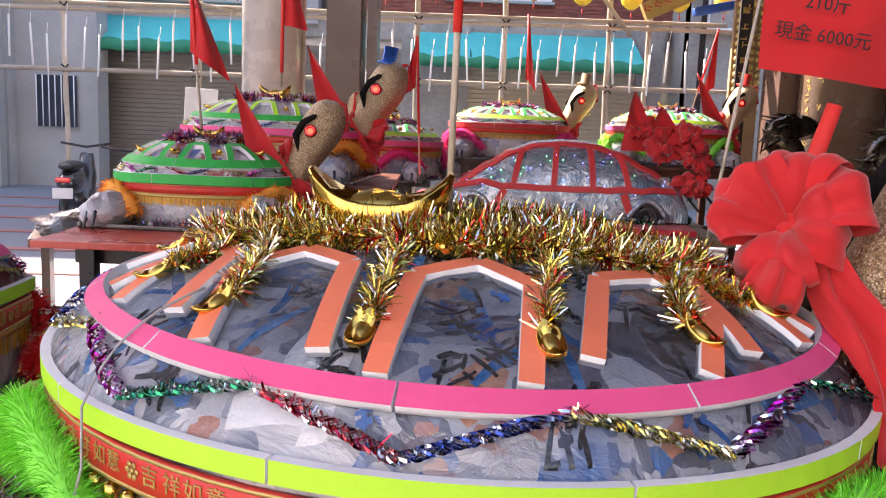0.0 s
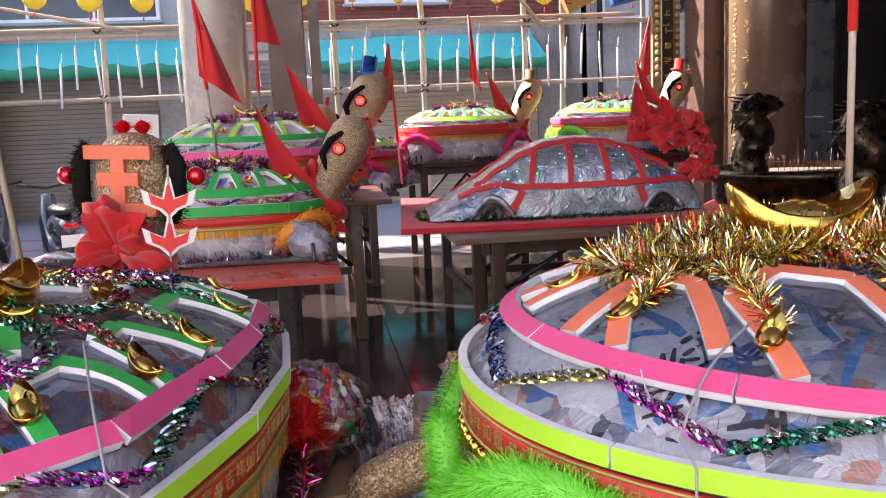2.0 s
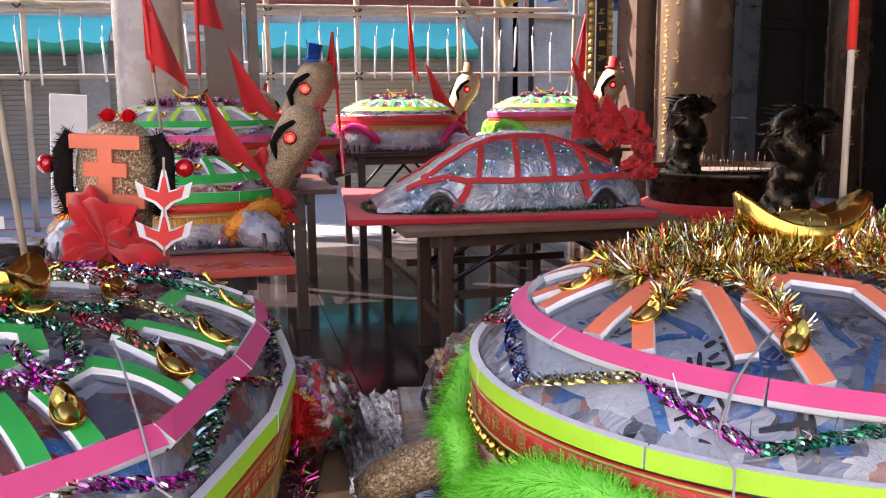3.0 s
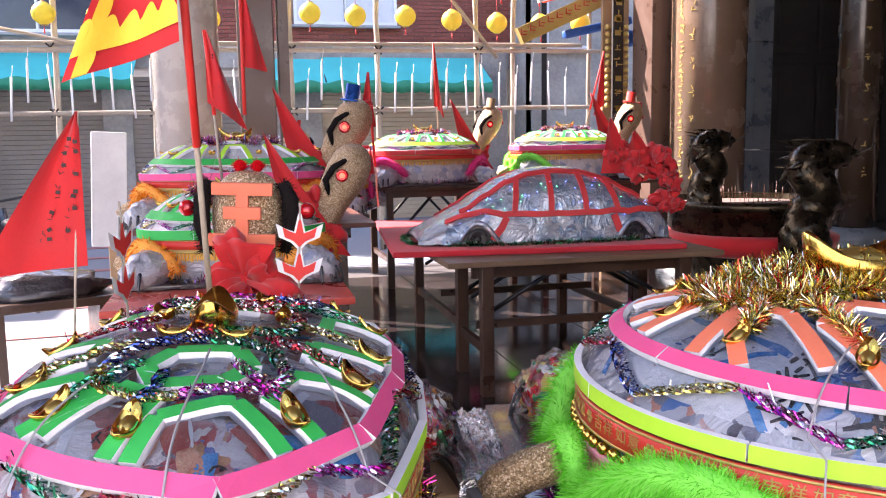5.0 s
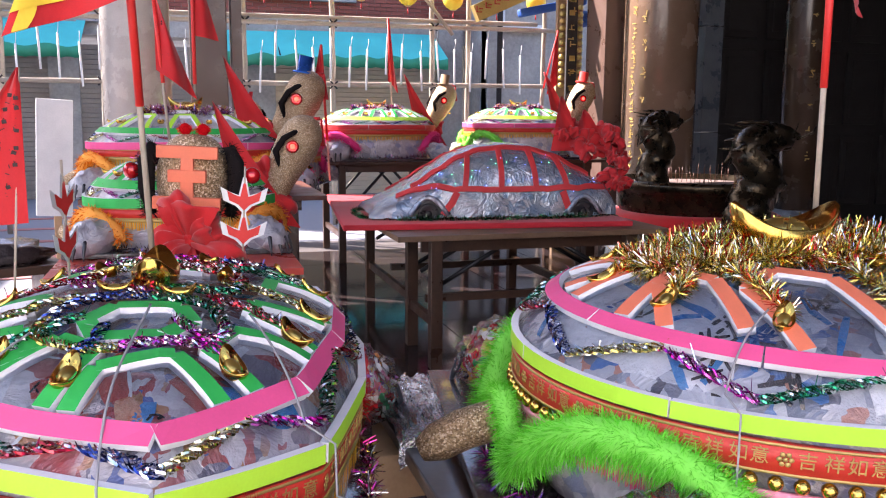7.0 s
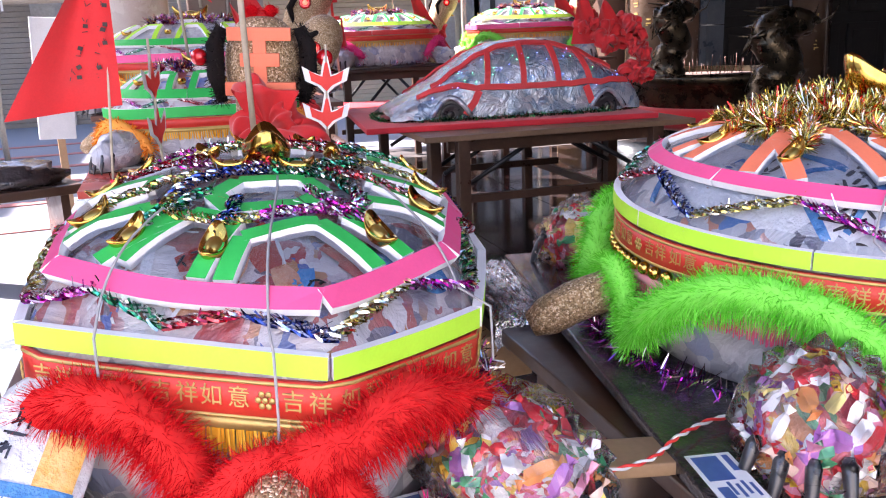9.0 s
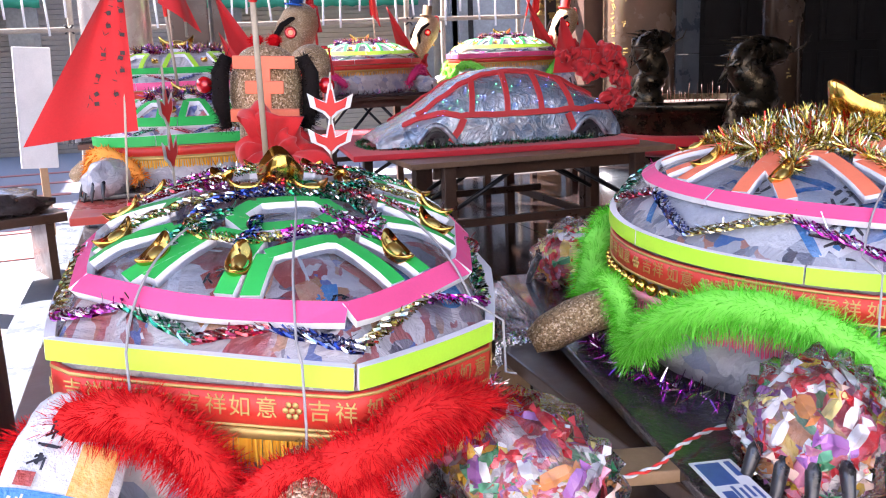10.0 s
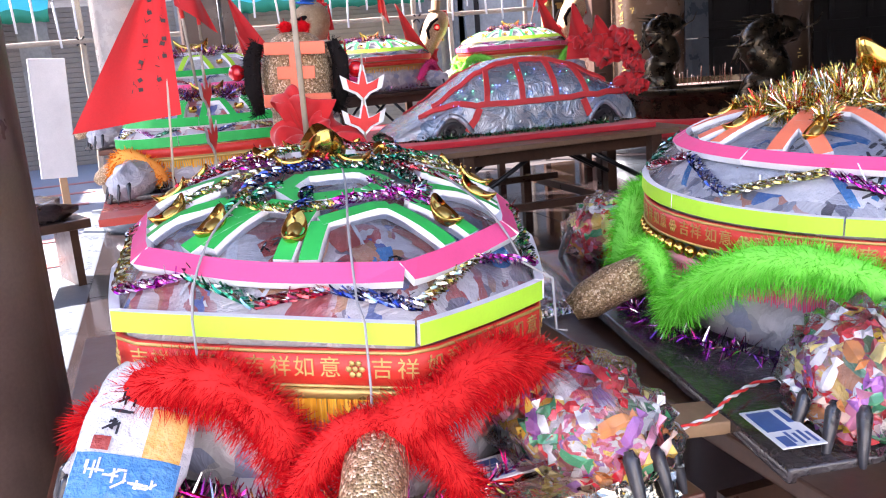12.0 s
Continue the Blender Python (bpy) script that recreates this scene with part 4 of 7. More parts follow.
def ingot_mesh(s):
    """A boat-shaped gold ingot with a domed middle, length s."""
    if s in INGOT:
        return INGOT[s]
    g = Geo()
    n, k = 28, 7
    verts = []
    prof = [(0.30, 0.0), (0.42, 0.03), (0.49, 0.14), (0.5, 0.24), (0.47, 0.25), (0.36, 0.17), (0.0, 0.14)]
    for r, z in prof:
        for j in range(n):
            a = 2 * math.pi * j / n
            x, y = math.cos(a), math.sin(a)
            lift = 0.22 * abs(x) ** 3 * (z / 0.25)
            verts.append((x * r * s * (1 + 0.16 * z / 0.25 * abs(x)), y * r * 0.62 * s, (z + lift) * s))
    faces = [(i * n + j, i * n + (j + 1) % n, (i + 1) * n + (j + 1) % n, (i + 1) * n + j) for i in range(k - 1) for j in range(n)] + [tuple(range(n))[::-1]]
    g.add(verts, faces)
    boat = mesh_of("boat", g, GOLD)
    dome = mesh_of("dome", Geo().ball((0, 0, 0.17 * s), (0.30 * s, 0.19 * s, 0.15 * s), 20, 12), DULL_GOLD)
    INGOT[s] = (boat, dome)
    return INGOT[s]


def ingot(parent, s, m, marks=False):
    boat, dome = ingot_mesh(s)
    b = part("gold_ingot", boat, None, parent, "shiny gold boat-shaped ingot", at=m)
    d = part("dome", dome, None, b)
    if marks:
        g = Geo()
        for i in range(9):
            x, y = rng.uniform(-0.17, 0.17) * s, rng.uniform(-0.1, 0.1) * s
            z = 0.17 * s + 0.15 * s * math.sqrt(max(0, 1 - (x / (0.3 * s)) ** 2 - (y / (0.19 * s)) ** 2))
            g.box((x, y, z), (rng.choice((0.012, 0.06)) * s, rng.choice((0.012, 0.05)) * s, 0.01 * s))
        part("relief", g, GOLD, b, smooth=False)
    return b


def braid(path, w, r=rng, normal=None):
    """A rope of twisted foil ribbons along a path, with loose wisps."""
    g = Geo()
    path = [Vector(p) for p in path]
    fine = []
    for a, b in zip(path, path[1:]):
        k = max(1, int((b - a).length / (w * 0.36)))
        fine += [a.lerp(b, i / k) for i in range(k)]
    fine.append(path[-1])
    up = Vector((0, 0, 1))
    n = len(fine)
    for strand in range(9):
        ph, amp = strand * 2 * math.pi / 9, r.uniform(0.75, 1.15)
        row = []
        for i, p in enumerate(fine):
            d = (fine[min(i + 1, n - 1)] - fine[max(i - 1, 0)]).normalized()
            sd = d.cross(up).normalized()
            a = i * 0.5 + ph
            c = p + sd * (w * amp * math.sin(a)) + up * (w * 0.55 * amp * math.cos(a) + w * 0.5)
            tw = i * 0.45 + ph * 2
            row.append((c, (sd * math.cos(tw) + up * math.sin(tw)) * w * 0.15))
        for i in range(0, n - 1, 2):
            seg = row[i:i + 3]
            if len(seg) > 1:
                g.add([q for c, t in seg for q in (c - t, c + t)], [(2 * m, 2 * m + 1, 2 * m + 3, 2 * m + 2) for m in range(len(seg) - 1)])
    for _ in range(n // 2):
        p = fine[r.randrange(n)] + up * w * 0.6
        e = p + Vector((r.gauss(0, 1), r.gauss(0, 1), abs(r.gauss(0, 0.7)))) * w * 0.9
        t = Vector((r.gauss(0, 1), r.gauss(0, 1), 0)).normalized() * w * 0.07
        g.add([p - t, p + t, e + t, e - t], [(0, 1, 2, 3)])
    return g


def fur_boa(path, r, count, m, parent, name="feather_trim", seed=1, droop=0.15):
    q = random.Random(seed)
    g = Geo().tube(path, [r * 0.62 * (0.4 if i in (0, len(path) - 1) else 1) * q.uniform(0.85, 1.15) for i in range(len(path))], 10)
    g.blades(path, count, r * 1.12, 0.0009 if count > 3000 else 0.004, r * 0.45, droop, q)
    return part(name, g, m, parent, "fluffy feather trim")


class Shell:
    """The plan and dome of a turtle's back."""

    def __init__(self, a, b, hr, hd, n=2.35, edge=0.2, power=2.1, corners=()):
        self.a, self.b, self.hr, self.hd, self.n, self.edge, self.power = a, b, hr, hd, n, edge, power
        self.corners = sorted(math.radians(c % 360) for c in corners)

    def oval(self, th):
        c, s = math.cos(th), math.sin(th)
        k = (abs(c) ** self.n + abs(s) ** self.n) ** (-1 / self.n)
        return self.a * k * c, self.b * k * s

    def rim(self, th):
        """The oval plan, or straight runs from corner to corner of it."""
        x, y = self.oval(th)
        if not self.corners:
            return x, y
        t = math.atan2(y, x) % (2 * math.pi)
        cs = self.corners
        k = sum(1 for c in cs if c <= t)
        lo, hi = cs[k - 1], cs[k % len(cs)]
        # true directions of the two corners
        (x0, y0), (x1, y1) = self.oval_true(lo), self.oval_true(hi)
        dx, dy = math.cos(t), math.sin(t)
        den = dx * (y1 - y0) - dy * (x1 - x0)
        r = (x0 * (y1 - y0) - y0 * (x1 - x0)) / den
        f = 0.86
        return x * (1 - f) + dx * r * f, y * (1 - f) + dy * r * f

    def oval_true(self, t):
        """The oval's point in a true direction."""
        return self.oval(math.atan2(math.sin(t) / self.b, math.cos(t) / self.a))

    def plan(self, x, y, lift=0.0):
        """The dome's point and its upright over a place of the plan."""
        t = math.atan2(y / self.b, x / self.a)
        rx, ry = self.rim(t)
        r = min(1.0, math.hypot(x, y) / math.hypot(rx, ry))
        u = self.up(t, max(r, 0.05))
        return self.at(t, r) + u * lift, u

    def at(self, th, r, lift=0.0):
        x, y = self.rim(th)
        return Vector((x * r, y * r, self.hr + self.hd * (1 - self.edge * r ** 12 - (1 - self.edge) * r ** self.power) + lift))

    def inner(self, th, sx, sy):
        """Radius, at this angle, of a ring drawn in by sx and sy."""
        c, s = abs(math.cos(th)), abs(math.sin(th))
        return ((c ** self.n + s ** self.n) / ((c / sx) ** self.n + (s / sy) ** self.n)) ** (1 / self.n)

    def up(self, th, r):
        e = 0.02
        t1, t2 = self.at(th + e, r) - self.at(th - e, r), self.at(th, r + e) - self.at(th, max(0, r - e))
        n = t2.cross(t1).normalized() if r > 0.01 else Vector((0, 0, 1))
        return n if n.z > 0 else -n

    def out(self, th):
        e = 0.01
        p, q = self.rim(th - e), self.rim(th + e)
        return Vector((q[1] - p[1], p[0] - q[0], 0)).normalized()


def skin(sh, x, y, seed, near, lift=0.0):
    """Height of the crumpled shell over a point of its plan."""
    th = math.atan2(y / sh.b, x / sh.a)
    rx, ry = sh.rim(th)
    r = math.hypot(x, y) / math.hypot(rx, ry)
    p = sh.at(th, r)
    amp = (0.012 if near else 0.009) * (1 - min(1, r) ** 6)
    z = amp * noise.noise(Vector((p.x * 9, p.y * 9, seed * 3.1))) + amp * 0.6 * noise.noise(Vector((p.x * 24, p.y * 24, seed)))
    return Vector((x, y, p.z + z - 0.006 + lift)), r


def prints(sh, T, seed, kinds):
    """Printed panels, pictures and brush strokes of the bags, following the shell."""
    q = random.Random(seed)
    for name, m, count, w0, h0, lift, stroke in kinds:
        g = Geo()
        for _ in range(count):
            for _try in range(30):
                cx, cy = q.uniform(-sh.a, sh.a), q.uniform(-sh.b, sh.b)
                if skin(sh, cx, cy, seed, True)[1] < 0.96:
                    break
            ang = q.uniform(0, 2 * math.pi)
            pieces = [(0.0, 0.0, w0 * q.uniform(0.7, 1.2), h0 * q.uniform(0.7, 1.2), ang)]
            if stroke:
                pieces = [(q.choice((-0.5, 0, 0, 0.5)) * w0 * 0.8, q.choice((-0.6, -0.3, 0, 0.3, 0.6)) * w0 * 0.8, w0 * q.choice((0.35, 0.5, 0.95)), h0 * q.uniform(0.6, 1.1), ang + q.choice((0, 0, 0, 1.57, 1.57, 0.95, 2.2)) + q.uniform(-0.08, 0.08)) for _k in range(stroke + 1)]
            ca, sa = math.cos(ang), math.sin(ang)
            for ox, oy, w, h, a in pieces:
                px, py = cx + ox * ca - oy * sa, cy + ox * sa + oy * ca
                c, s = math.cos(a), math.sin(a)
                nu, nv = 8, 4
                vs = []
                for j in range(nv + 1):
                    for i in range(nu + 1):
                        u, v = (i / nu - 0.5), (j / nv - 0.5) * (1 - 0.35 * abs(2 * i / nu - 1) ** 2)
                        x, y = px + u * w * c - v * h * s, py + u * w * s + v * h * c
                        P, r = skin(sh, x, y, seed, True, lift)
                        if r > 0.97:
                            P = Vector((x * 0.97 / r, y * 0.97 / r, P.z))
                        vs.append(P)
                g.add(vs, [(j * (nu + 1) + i, j * (nu + 1) + i + 1, (j + 1) * (nu + 1) + i + 1, (j + 1) * (nu + 1) + i) for j in range(nv) for i in range(nu)])
        part(name, g, m, T, kind="stuff")


def strip(sh, pts, w, h, mats, parent, n=6, lift=0.0):
    """Straight foam strips between (angle, radius) stations on the dome, each a piece."""
    for (t0, r0), (t1, r1) in zip(pts, pts[1:]):
        st = [(t0 + (t1 - t0) * i / n, r0 + (r1 - r0) * i / n) for i in range(n + 1)]
        g = Geo().foam([sh.at(t, r, lift - 0.003) for t, r in st], [sh.up(t, r) for t, r in st], w, h)
        part("foam_strip", g, mats, parent, smooth=False)


def plan_strip(sh, pts, w, h, mats, parent, n=5):
    """Straight foam strips between places of the plan, each a piece with butted ends."""
    for (xa, ya), (xb, yb) in zip(pts, pts[1:]):
        st = [sh.plan(xa + (xb - xa) * i / n, ya + (yb - ya) * i / n, -0.002) for i in range(n + 1)]
        part("foam_strip", Geo().foam([p for p, u in st], [u for p, u in st], w, h), mats, parent, smooth=False)


def turtle(m, label, sh, top, side, arch_mat, ring_mat, rim_mat, arches, style, fur, near=False, seed=1, tray=(0, 0), band=True, tilt=0.0, text=False, beads=False, feet=True, tinsel="", big=0.1, phase=0.06, ring_r=(0.8, 0.8), big_at=(0, 0, 0), print_kinds=(), stations=()):
    q = random.Random(seed)
    T = thing("turtle_offering", m, label, "offering turtle", "turtle offerings")
    a, b, hr = sh.a, sh.b, sh.hr
    if tray[0]:
        part("tray", Geo().box((tray[2] if len(tray) > 2 else 0, 0, 0.012), (tray[0], tray[1], 0.022), bevel=0.004), DARK_FOIL, T, "tray board wrapped in dark foil")
    n, k = (96, 20) if near else (56, 10)
    g = Geo()
    verts = []
    for i in range(k + 1):
        r = i / k
        for j in range(n):
            th = 2 * math.pi * j / n
            p = sh.at(th, r)
            amp = (0.012 if near else 0.009) * (1 - r ** 6)
            z = amp * noise.noise(Vector((p.x * 9, p.y * 9, seed * 3.1))) + amp * 0.6 * noise.noise(Vector((p.x * 24, p.y * 24, seed)))
            verts.append((p.x, p.y, p.z + z - 0.006))
    g.add(verts, [(i * n + j, (i + 1) * n + j, (i + 1) * n + (j + 1) % n, i * n + (j + 1) % n) for i in range(k) for j in range(n)])
    part("shell", g, top, T, "shell of printed food bags under clear wrapping")
    g = Geo()
    verts = []
    prof = [(1.0, 0.995), (0.985, 0.86), (0.95, 0.7), (0.965, 0.5), (0.97, 0.3), (0.95, 0.12), (0.92, 0.09)]
    for r, z in prof:
        for j in range(n):
            th = 2 * math.pi * j / n
            x, y = sh.rim(th)
            w = r * (1 + 0.03 * noise.noise(Vector((x * 10, y * 10, z * 6 + seed))))
            verts.append((x * w, y * w, hr * z))
    g.add(verts, [(i * n + j, i * n + (j + 1) % n, (i + 1) * n + (j + 1) % n, (i + 1) * n + j) for i in range(len(prof) - 1) for j in range(n)])
    part("body", g, side, T, "bulging rice bags under clear wrapping")
    if near:
        g, fn, fk = Geo(), 120, 26
        verts = []
        for i in range(fk + 1):
            r = 0.999 * i / fk
            for j in range(fn):
                p = sh.at(2 * math.pi * j / fn, r)
                w = 0.0035 * abs(noise.noise(Vector((p.x * 17, p.y * 17, seed + 5.0)))) + 0.002 * noise.noise(Vector((p.x * 45, p.y * 45, seed)))
                verts.append((p.x, p.y, p.z + 0.0045 + w))
        g.add(verts, [(i * fn + j, (i + 1) * fn + j, (i + 1) * fn + (j + 1) % fn, i * fn + (j + 1) % fn) for i in range(fk) for j in range(fn)])
        part("film", g, SHELL_FILM, T, "crinkled clear film stretched over the shell").visible_shadow = False
    # rim and ring strips, in pieces
    pieces = len(sh.corners) if sh.corners else 10 if near else 6
    h = 0.013 if near else 0.02
    rw = 0.03 if near else 0.05

    def rr(t):
        return sh.inner(t, *ring_r)
    def inside(p):
        """A place of the plan, drawn in to the ring where it lies beyond it."""
        t = math.atan2(p[1] / b, p[0] / a)
        far = Vector(sh.rim(t)).length * (rr(t) - 0.035)
        return tuple(Vector(p) * min(1.0, far / Vector(p).length))
    if print_kinds:
        prints(sh, T, seed, print_kinds)
    for i in range(pieces):
        t0, t1 = 2 * math.pi * (i + 0.15) / pieces, 2 * math.pi * (i + 1.15) / pieces - 0.006
        if sh.corners:
            cs = [math.atan2(math.sin(c) / b, math.cos(c) / a) % (2 * math.pi) for c in sh.corners]
            t0, t1 = cs[i], cs[(i + 1) % len(cs)] - 0.006
            t1 += 2 * math.pi if t1 < t0 else 0
        st = [t0 + (t1 - t0) * j / 8 for j in range(9)]
        pts = [Vector((*sh.rim(t), hr - 0.006 + 0.003 * math.sin(3 * t))) for t in st]
        part("rim_strip", Geo().foam(pts, [sh.out(t) for t in st], rw * 0.9, h), [rim_mat, WHITE_FOAM], T, smooth=False)
        st = st if sh.corners else [t + 0.2 for t in st]
        part("ring_strip", Geo().foam([sh.at(t, rr(t), 0.001 + 0.003 * math.sin(2 * t + 1)) for t in st], [sh.up(t, rr(t)) for t in st], rw, h), [ring_mat, WHITE_FOAM], T, smooth=False)
    # arches stand between the small ingots
    if stations:
        marks_at = sorted(radians(x % 360) for x in stations)
        arches = len(marks_at)
    else:
        marks_at = [2 * math.pi * i / arches + phase for i in range(arches)]
    aw = 0.025 if near else 0.03
    for i in range(arches):
        nxt = marks_at[i + 1] if i + 1 < arches else marks_at[0] + 2 * math.pi
        th = (marks_at[i] + nxt) / 2
        d = math.pi / arches * (0.65 if style == "peak" else 0.68 if near else 0.60)
        ri = 0.56 if style == "peak" else rr(th) * (0.76 if near else 0.66)
        o0, o1 = rr(th - d) - 0.02, rr(th + d) - 0.02
        if style == "peak":
            # a gabled arch, standing square to the long axis along the flanks
            fx, fy = Vector(sh.rim(th)) * rr(th) * 0.965
            inward = Vector((max(-0.30, min(0.30, fx)) - fx, -fy)).normalized()
            side = Vector((-inward.y, inward.x))
            f0 = Vector((fx, fy))
            e = min(1.0, max(0.0, (abs(fx) - 0.26) / 0.15))
            fw, tw, eave, ridge = 0.082 - 0.014 * e, 0.072 - 0.036 * e, 0.19 - 0.05 * e, 0.245 - 0.07 * e
            house = [f0 + side * fw, f0 + side * tw + inward * eave, f0 + inward * ridge, f0 - side * tw + inward * eave, f0 - side * fw]
            plan_strip(sh, [inside(p) for p in house], aw * 1.12, h * 1.15, [arch_mat, WHITE_FOAM], T)
            continue
        elif stations:
            # a flat-topped arch, narrower on the flanks where the ingots crowd
            fx, fy = Vector(sh.rim(th)) * rr(th) * 0.955
            inward = Vector((max(-0.22, min(0.22, fx)) - fx, -fy)).normalized()
            side = Vector((-inward.y, inward.x))
            f0 = Vector((fx, fy))
            gap = (Vector(sh.rim(nxt)) - Vector(sh.rim(marks_at[i]))).length * rr(th)
            fw, tw, rise = gap * 0.41, gap * 0.41 * (0.48 if gap > 0.15 else 0.62), min(0.102, abs(fy) * 0.5 + abs(fx) * 0.2)
            house = [f0 + side * fw, f0 + side * tw + inward * rise, f0 - side * tw + inward * rise, f0 - side * fw]
            plan_strip(sh, [inside(p) for p in house], aw, h * 1.15, [arch_mat, WHITE_FOAM], T)
            continue
        else:
            pts = [(th - d, o0), (th - d * 0.66, ri), (th + d * 0.66, ri), (th + d, o1)]
        strip(sh, pts, aw, h, [arch_mat, WHITE_FOAM], T)
    hexes = 6
    if style == "peak":
        for cx in (-0.2, 0.2):
            ring = [(cx + 0.075 * math.cos(math.pi * k / 3), 0.075 * math.sin(math.pi * k / 3)) for k in range(7)]
            plan_strip(sh, ring, aw, h, [arch_mat, WHITE_FOAM], T)
    elif not near:
        for i in range(hexes):
            t0, t1 = 2 * math.pi * i / hexes + 0.3, 2 * math.pi * (i + 1) / hexes + 0.26
            strip(sh, [(t0, 0.33), (t1, 0.33)], aw, h, [arch_mat, WHITE_FOAM], T)
    else:
        for cx, cy, hx, hy in ((-0.236, -0.014, 0.05, 0.07), (0.10, 0, 0.06, 0.085), (0.30, 0, 0.05, 0.08)):
            ring = [(cx - hx, cy - hy * 0.62), (cx - hx, cy + hy * 0.62), (cx, cy + hy), (cx + hx, cy + hy * 0.62), (cx + hx, cy - hy * 0.62), (cx, cy - hy), (cx - hx, cy - hy * 0.62)]
            plan_strip(sh, ring, aw * 1.1, h * 1.2, [arch_mat, WHITE_FOAM], T)
    # ingots
    ingot(T, big, Matrix.Translation((big_at[0], big_at[1], hr + sh.hd + 0.002)) @ rot(0, 0, big_at[2]) @ Matrix.Diagonal((1.06, 1.06, 1.15, 1)), near)
    ns = arches
    for i in range(ns):
        th = marks_at[i]
        r = rr(th) * (0.84 if style == "peak" else 0.86)
        u = sh.up(th, r)
        p = sh.at(th, r, 0.004)
        turn = u.to_track_quat("Z", "X").to_matrix().to_4x4() @ rot(0, 0, math.degrees(q.uniform(-0.3, 0.3)))
        ingot(T, 0.052 if near else 0.06, Matrix.Translation(p) @ rot(0, 0, math.degrees(th)) @ rot(0, math.degrees(0.5), 0) if near else Matrix.Translation(p) @ rot(0, 0, math.degrees(th)))
    if near:
        for i in range(6):
            th = 2 * math.pi * i / 6 + 0.5
            ingot(T, 0.046, Matrix.Translation(sh.at(th, 0.3, 0.01)) @ rot(0, 0, q.uniform(0, 180)))
    # foil plaits in a zigzag under the ring
    names = ["blue", "gold", "magenta", "green", "red"]
    z = 10
    cnt = z * 2
    step = 14 if near else 6
    for i in range(cnt):
        t0, t1 = 2 * math.pi * i / cnt, 2 * math.pi * (i + 1) / cnt
        r0, r1 = (rr(t0) + 0.03, 0.988) if i % 2 == 0 else (0.988, rr(t1) + 0.03)
        path = []
        for j in range(step + 1):
            f = j / step
            path.append(sh.at(t0 + (t1 - t0) * f, r0 + (r1 - r0) * f, 0.006))
        part("foil_plait", braid(path, 0.0115 if near else 0.013, q), BRAIDS[names[i % 5]], T, kind="stuff")
    if style != "peak" and near:
        for k in range(3):
            loop = [sh.plan(-0.24 + 0.20 * k + (0.084 + 0.006 * math.sin(j * 1.3)) * math.cos(j * math.pi / 12), -0.01 + (0.125 + 0.012 * math.sin(j * 0.9 + k)) * math.sin(j * math.pi / 12), 0.012)[0] for j in range(25)]
            for c in range(4):
                part("foil_plait", braid(loop[c * 6:c * 6 + 7], 0.0105, q), BRAIDS[names[(k + c) % 5]], T, kind="stuff")
        for i, th in enumerate(marks_at):
            x1, y1 = Vector(sh.rim(th)) * rr(th) * 0.84
            x0, y0 = max(-0.30, min(0.26, x1 * 0.72)), y1 * 0.42
            path = [sh.plan(x0 + (x1 - x0) * j / 8 + 0.006 * math.sin(j * 1.9 + i), y0 + (y1 - y0) * j / 8 + 0.006 * math.sin(j * 1.3), 0.012)[0] for j in range(9)]
            part("foil_plait", braid(path, 0.0095, q), BRAIDS[names[(i * 2) % 5]], T, kind="stuff")
    if tinsel == "gold":
        for ax, ay, blades in ((0.35, 0.10, 8600), (0.24, 0.055, 5200)):
            path = []
            for j in range(101):
                t = 0.02 * math.pi * j
                path.append(sh.plan((ax + 0.015 * math.sin(j * 0.7)) * math.cos(t) - 0.02, (ay + 0.012 * math.sin(j * 0.43)) * math.sin(t), 0.018)[0])
            part("tinsel_garland", Geo().blades(path, blades, 0.042, 0.0024, 0.0, 0.0, q), GOLD_TINSEL, T, "bushy gold and red tinsel garland")
        for i in range(ns):
            th = marks_at[i]
            fx, fy = Vector(sh.rim(th)) * rr(th) * 0.80
            ex, ey = max(-0.30, min(0.30, fx)), 0.088 * (1 if fy > 0 else -1) * min(1.0, abs(fy) / 0.2)
            path = [sh.plan(ex + (fx - ex) * j / 10 + 0.006 * math.sin(j * 2 + i), ey + (fy - ey) * j / 10, 0.012)[0] for j in range(11)]
            part("tinsel_garland", Geo().blades(path, 900, 0.028, 0.002, 0.0, 0.0, q), GOLD_TINSEL, T, "strand of gold and red tinsel")
    elif tinsel:
        path = [sh.at(0.04 * math.pi * j, 0.36 + 0.08 * math.sin(j * 0.8), 0.012) for j in range(51)]
        part("tinsel_garland", Geo().blades(path, 2600, 0.045, 0.0045, 0.0, 0.0, q), MIXED_TINSEL, T, "mixed purple and silver tinsel")
    # band under the rim
    if band:
        st = [2 * math.pi * j / 72 for j in range(72)]
        g = Geo().foam([Vector((*sh.rim(t), hr - 0.052)) * 1.0 for t in st], [sh.out(t) for t in st], 0.046, 0.008, True)
        part("brocade_band", g, [RED_BAND, RED_BAND], T, "red brocade band with gold characters")
        for dz in (-0.074, -0.032):
            part("gold_edging", Geo().foam([Vector((*sh.rim(t), hr + dz)) for t in st], [sh.out(t) for t in st], 0.004, 0.0095, True), [GOLD_PAINT, GOLD_PAINT], T)
        low = hr - 0.078
        if beads:
            me = mesh_of("bead", Geo().ball((0, 0, 0), 0.0115, 10, 6), GOLD)
            for j in range(100):
                t = 2 * math.pi * j / 100
                o = sh.out(t)
                part("bead", me, None, T, at=Matrix.Translation(Vector((*sh.rim(t), low - 0.012)) + o * 0.006))
            low -= 0.026
        st2 = [2 * math.pi * j / 72 for j in range(72)]
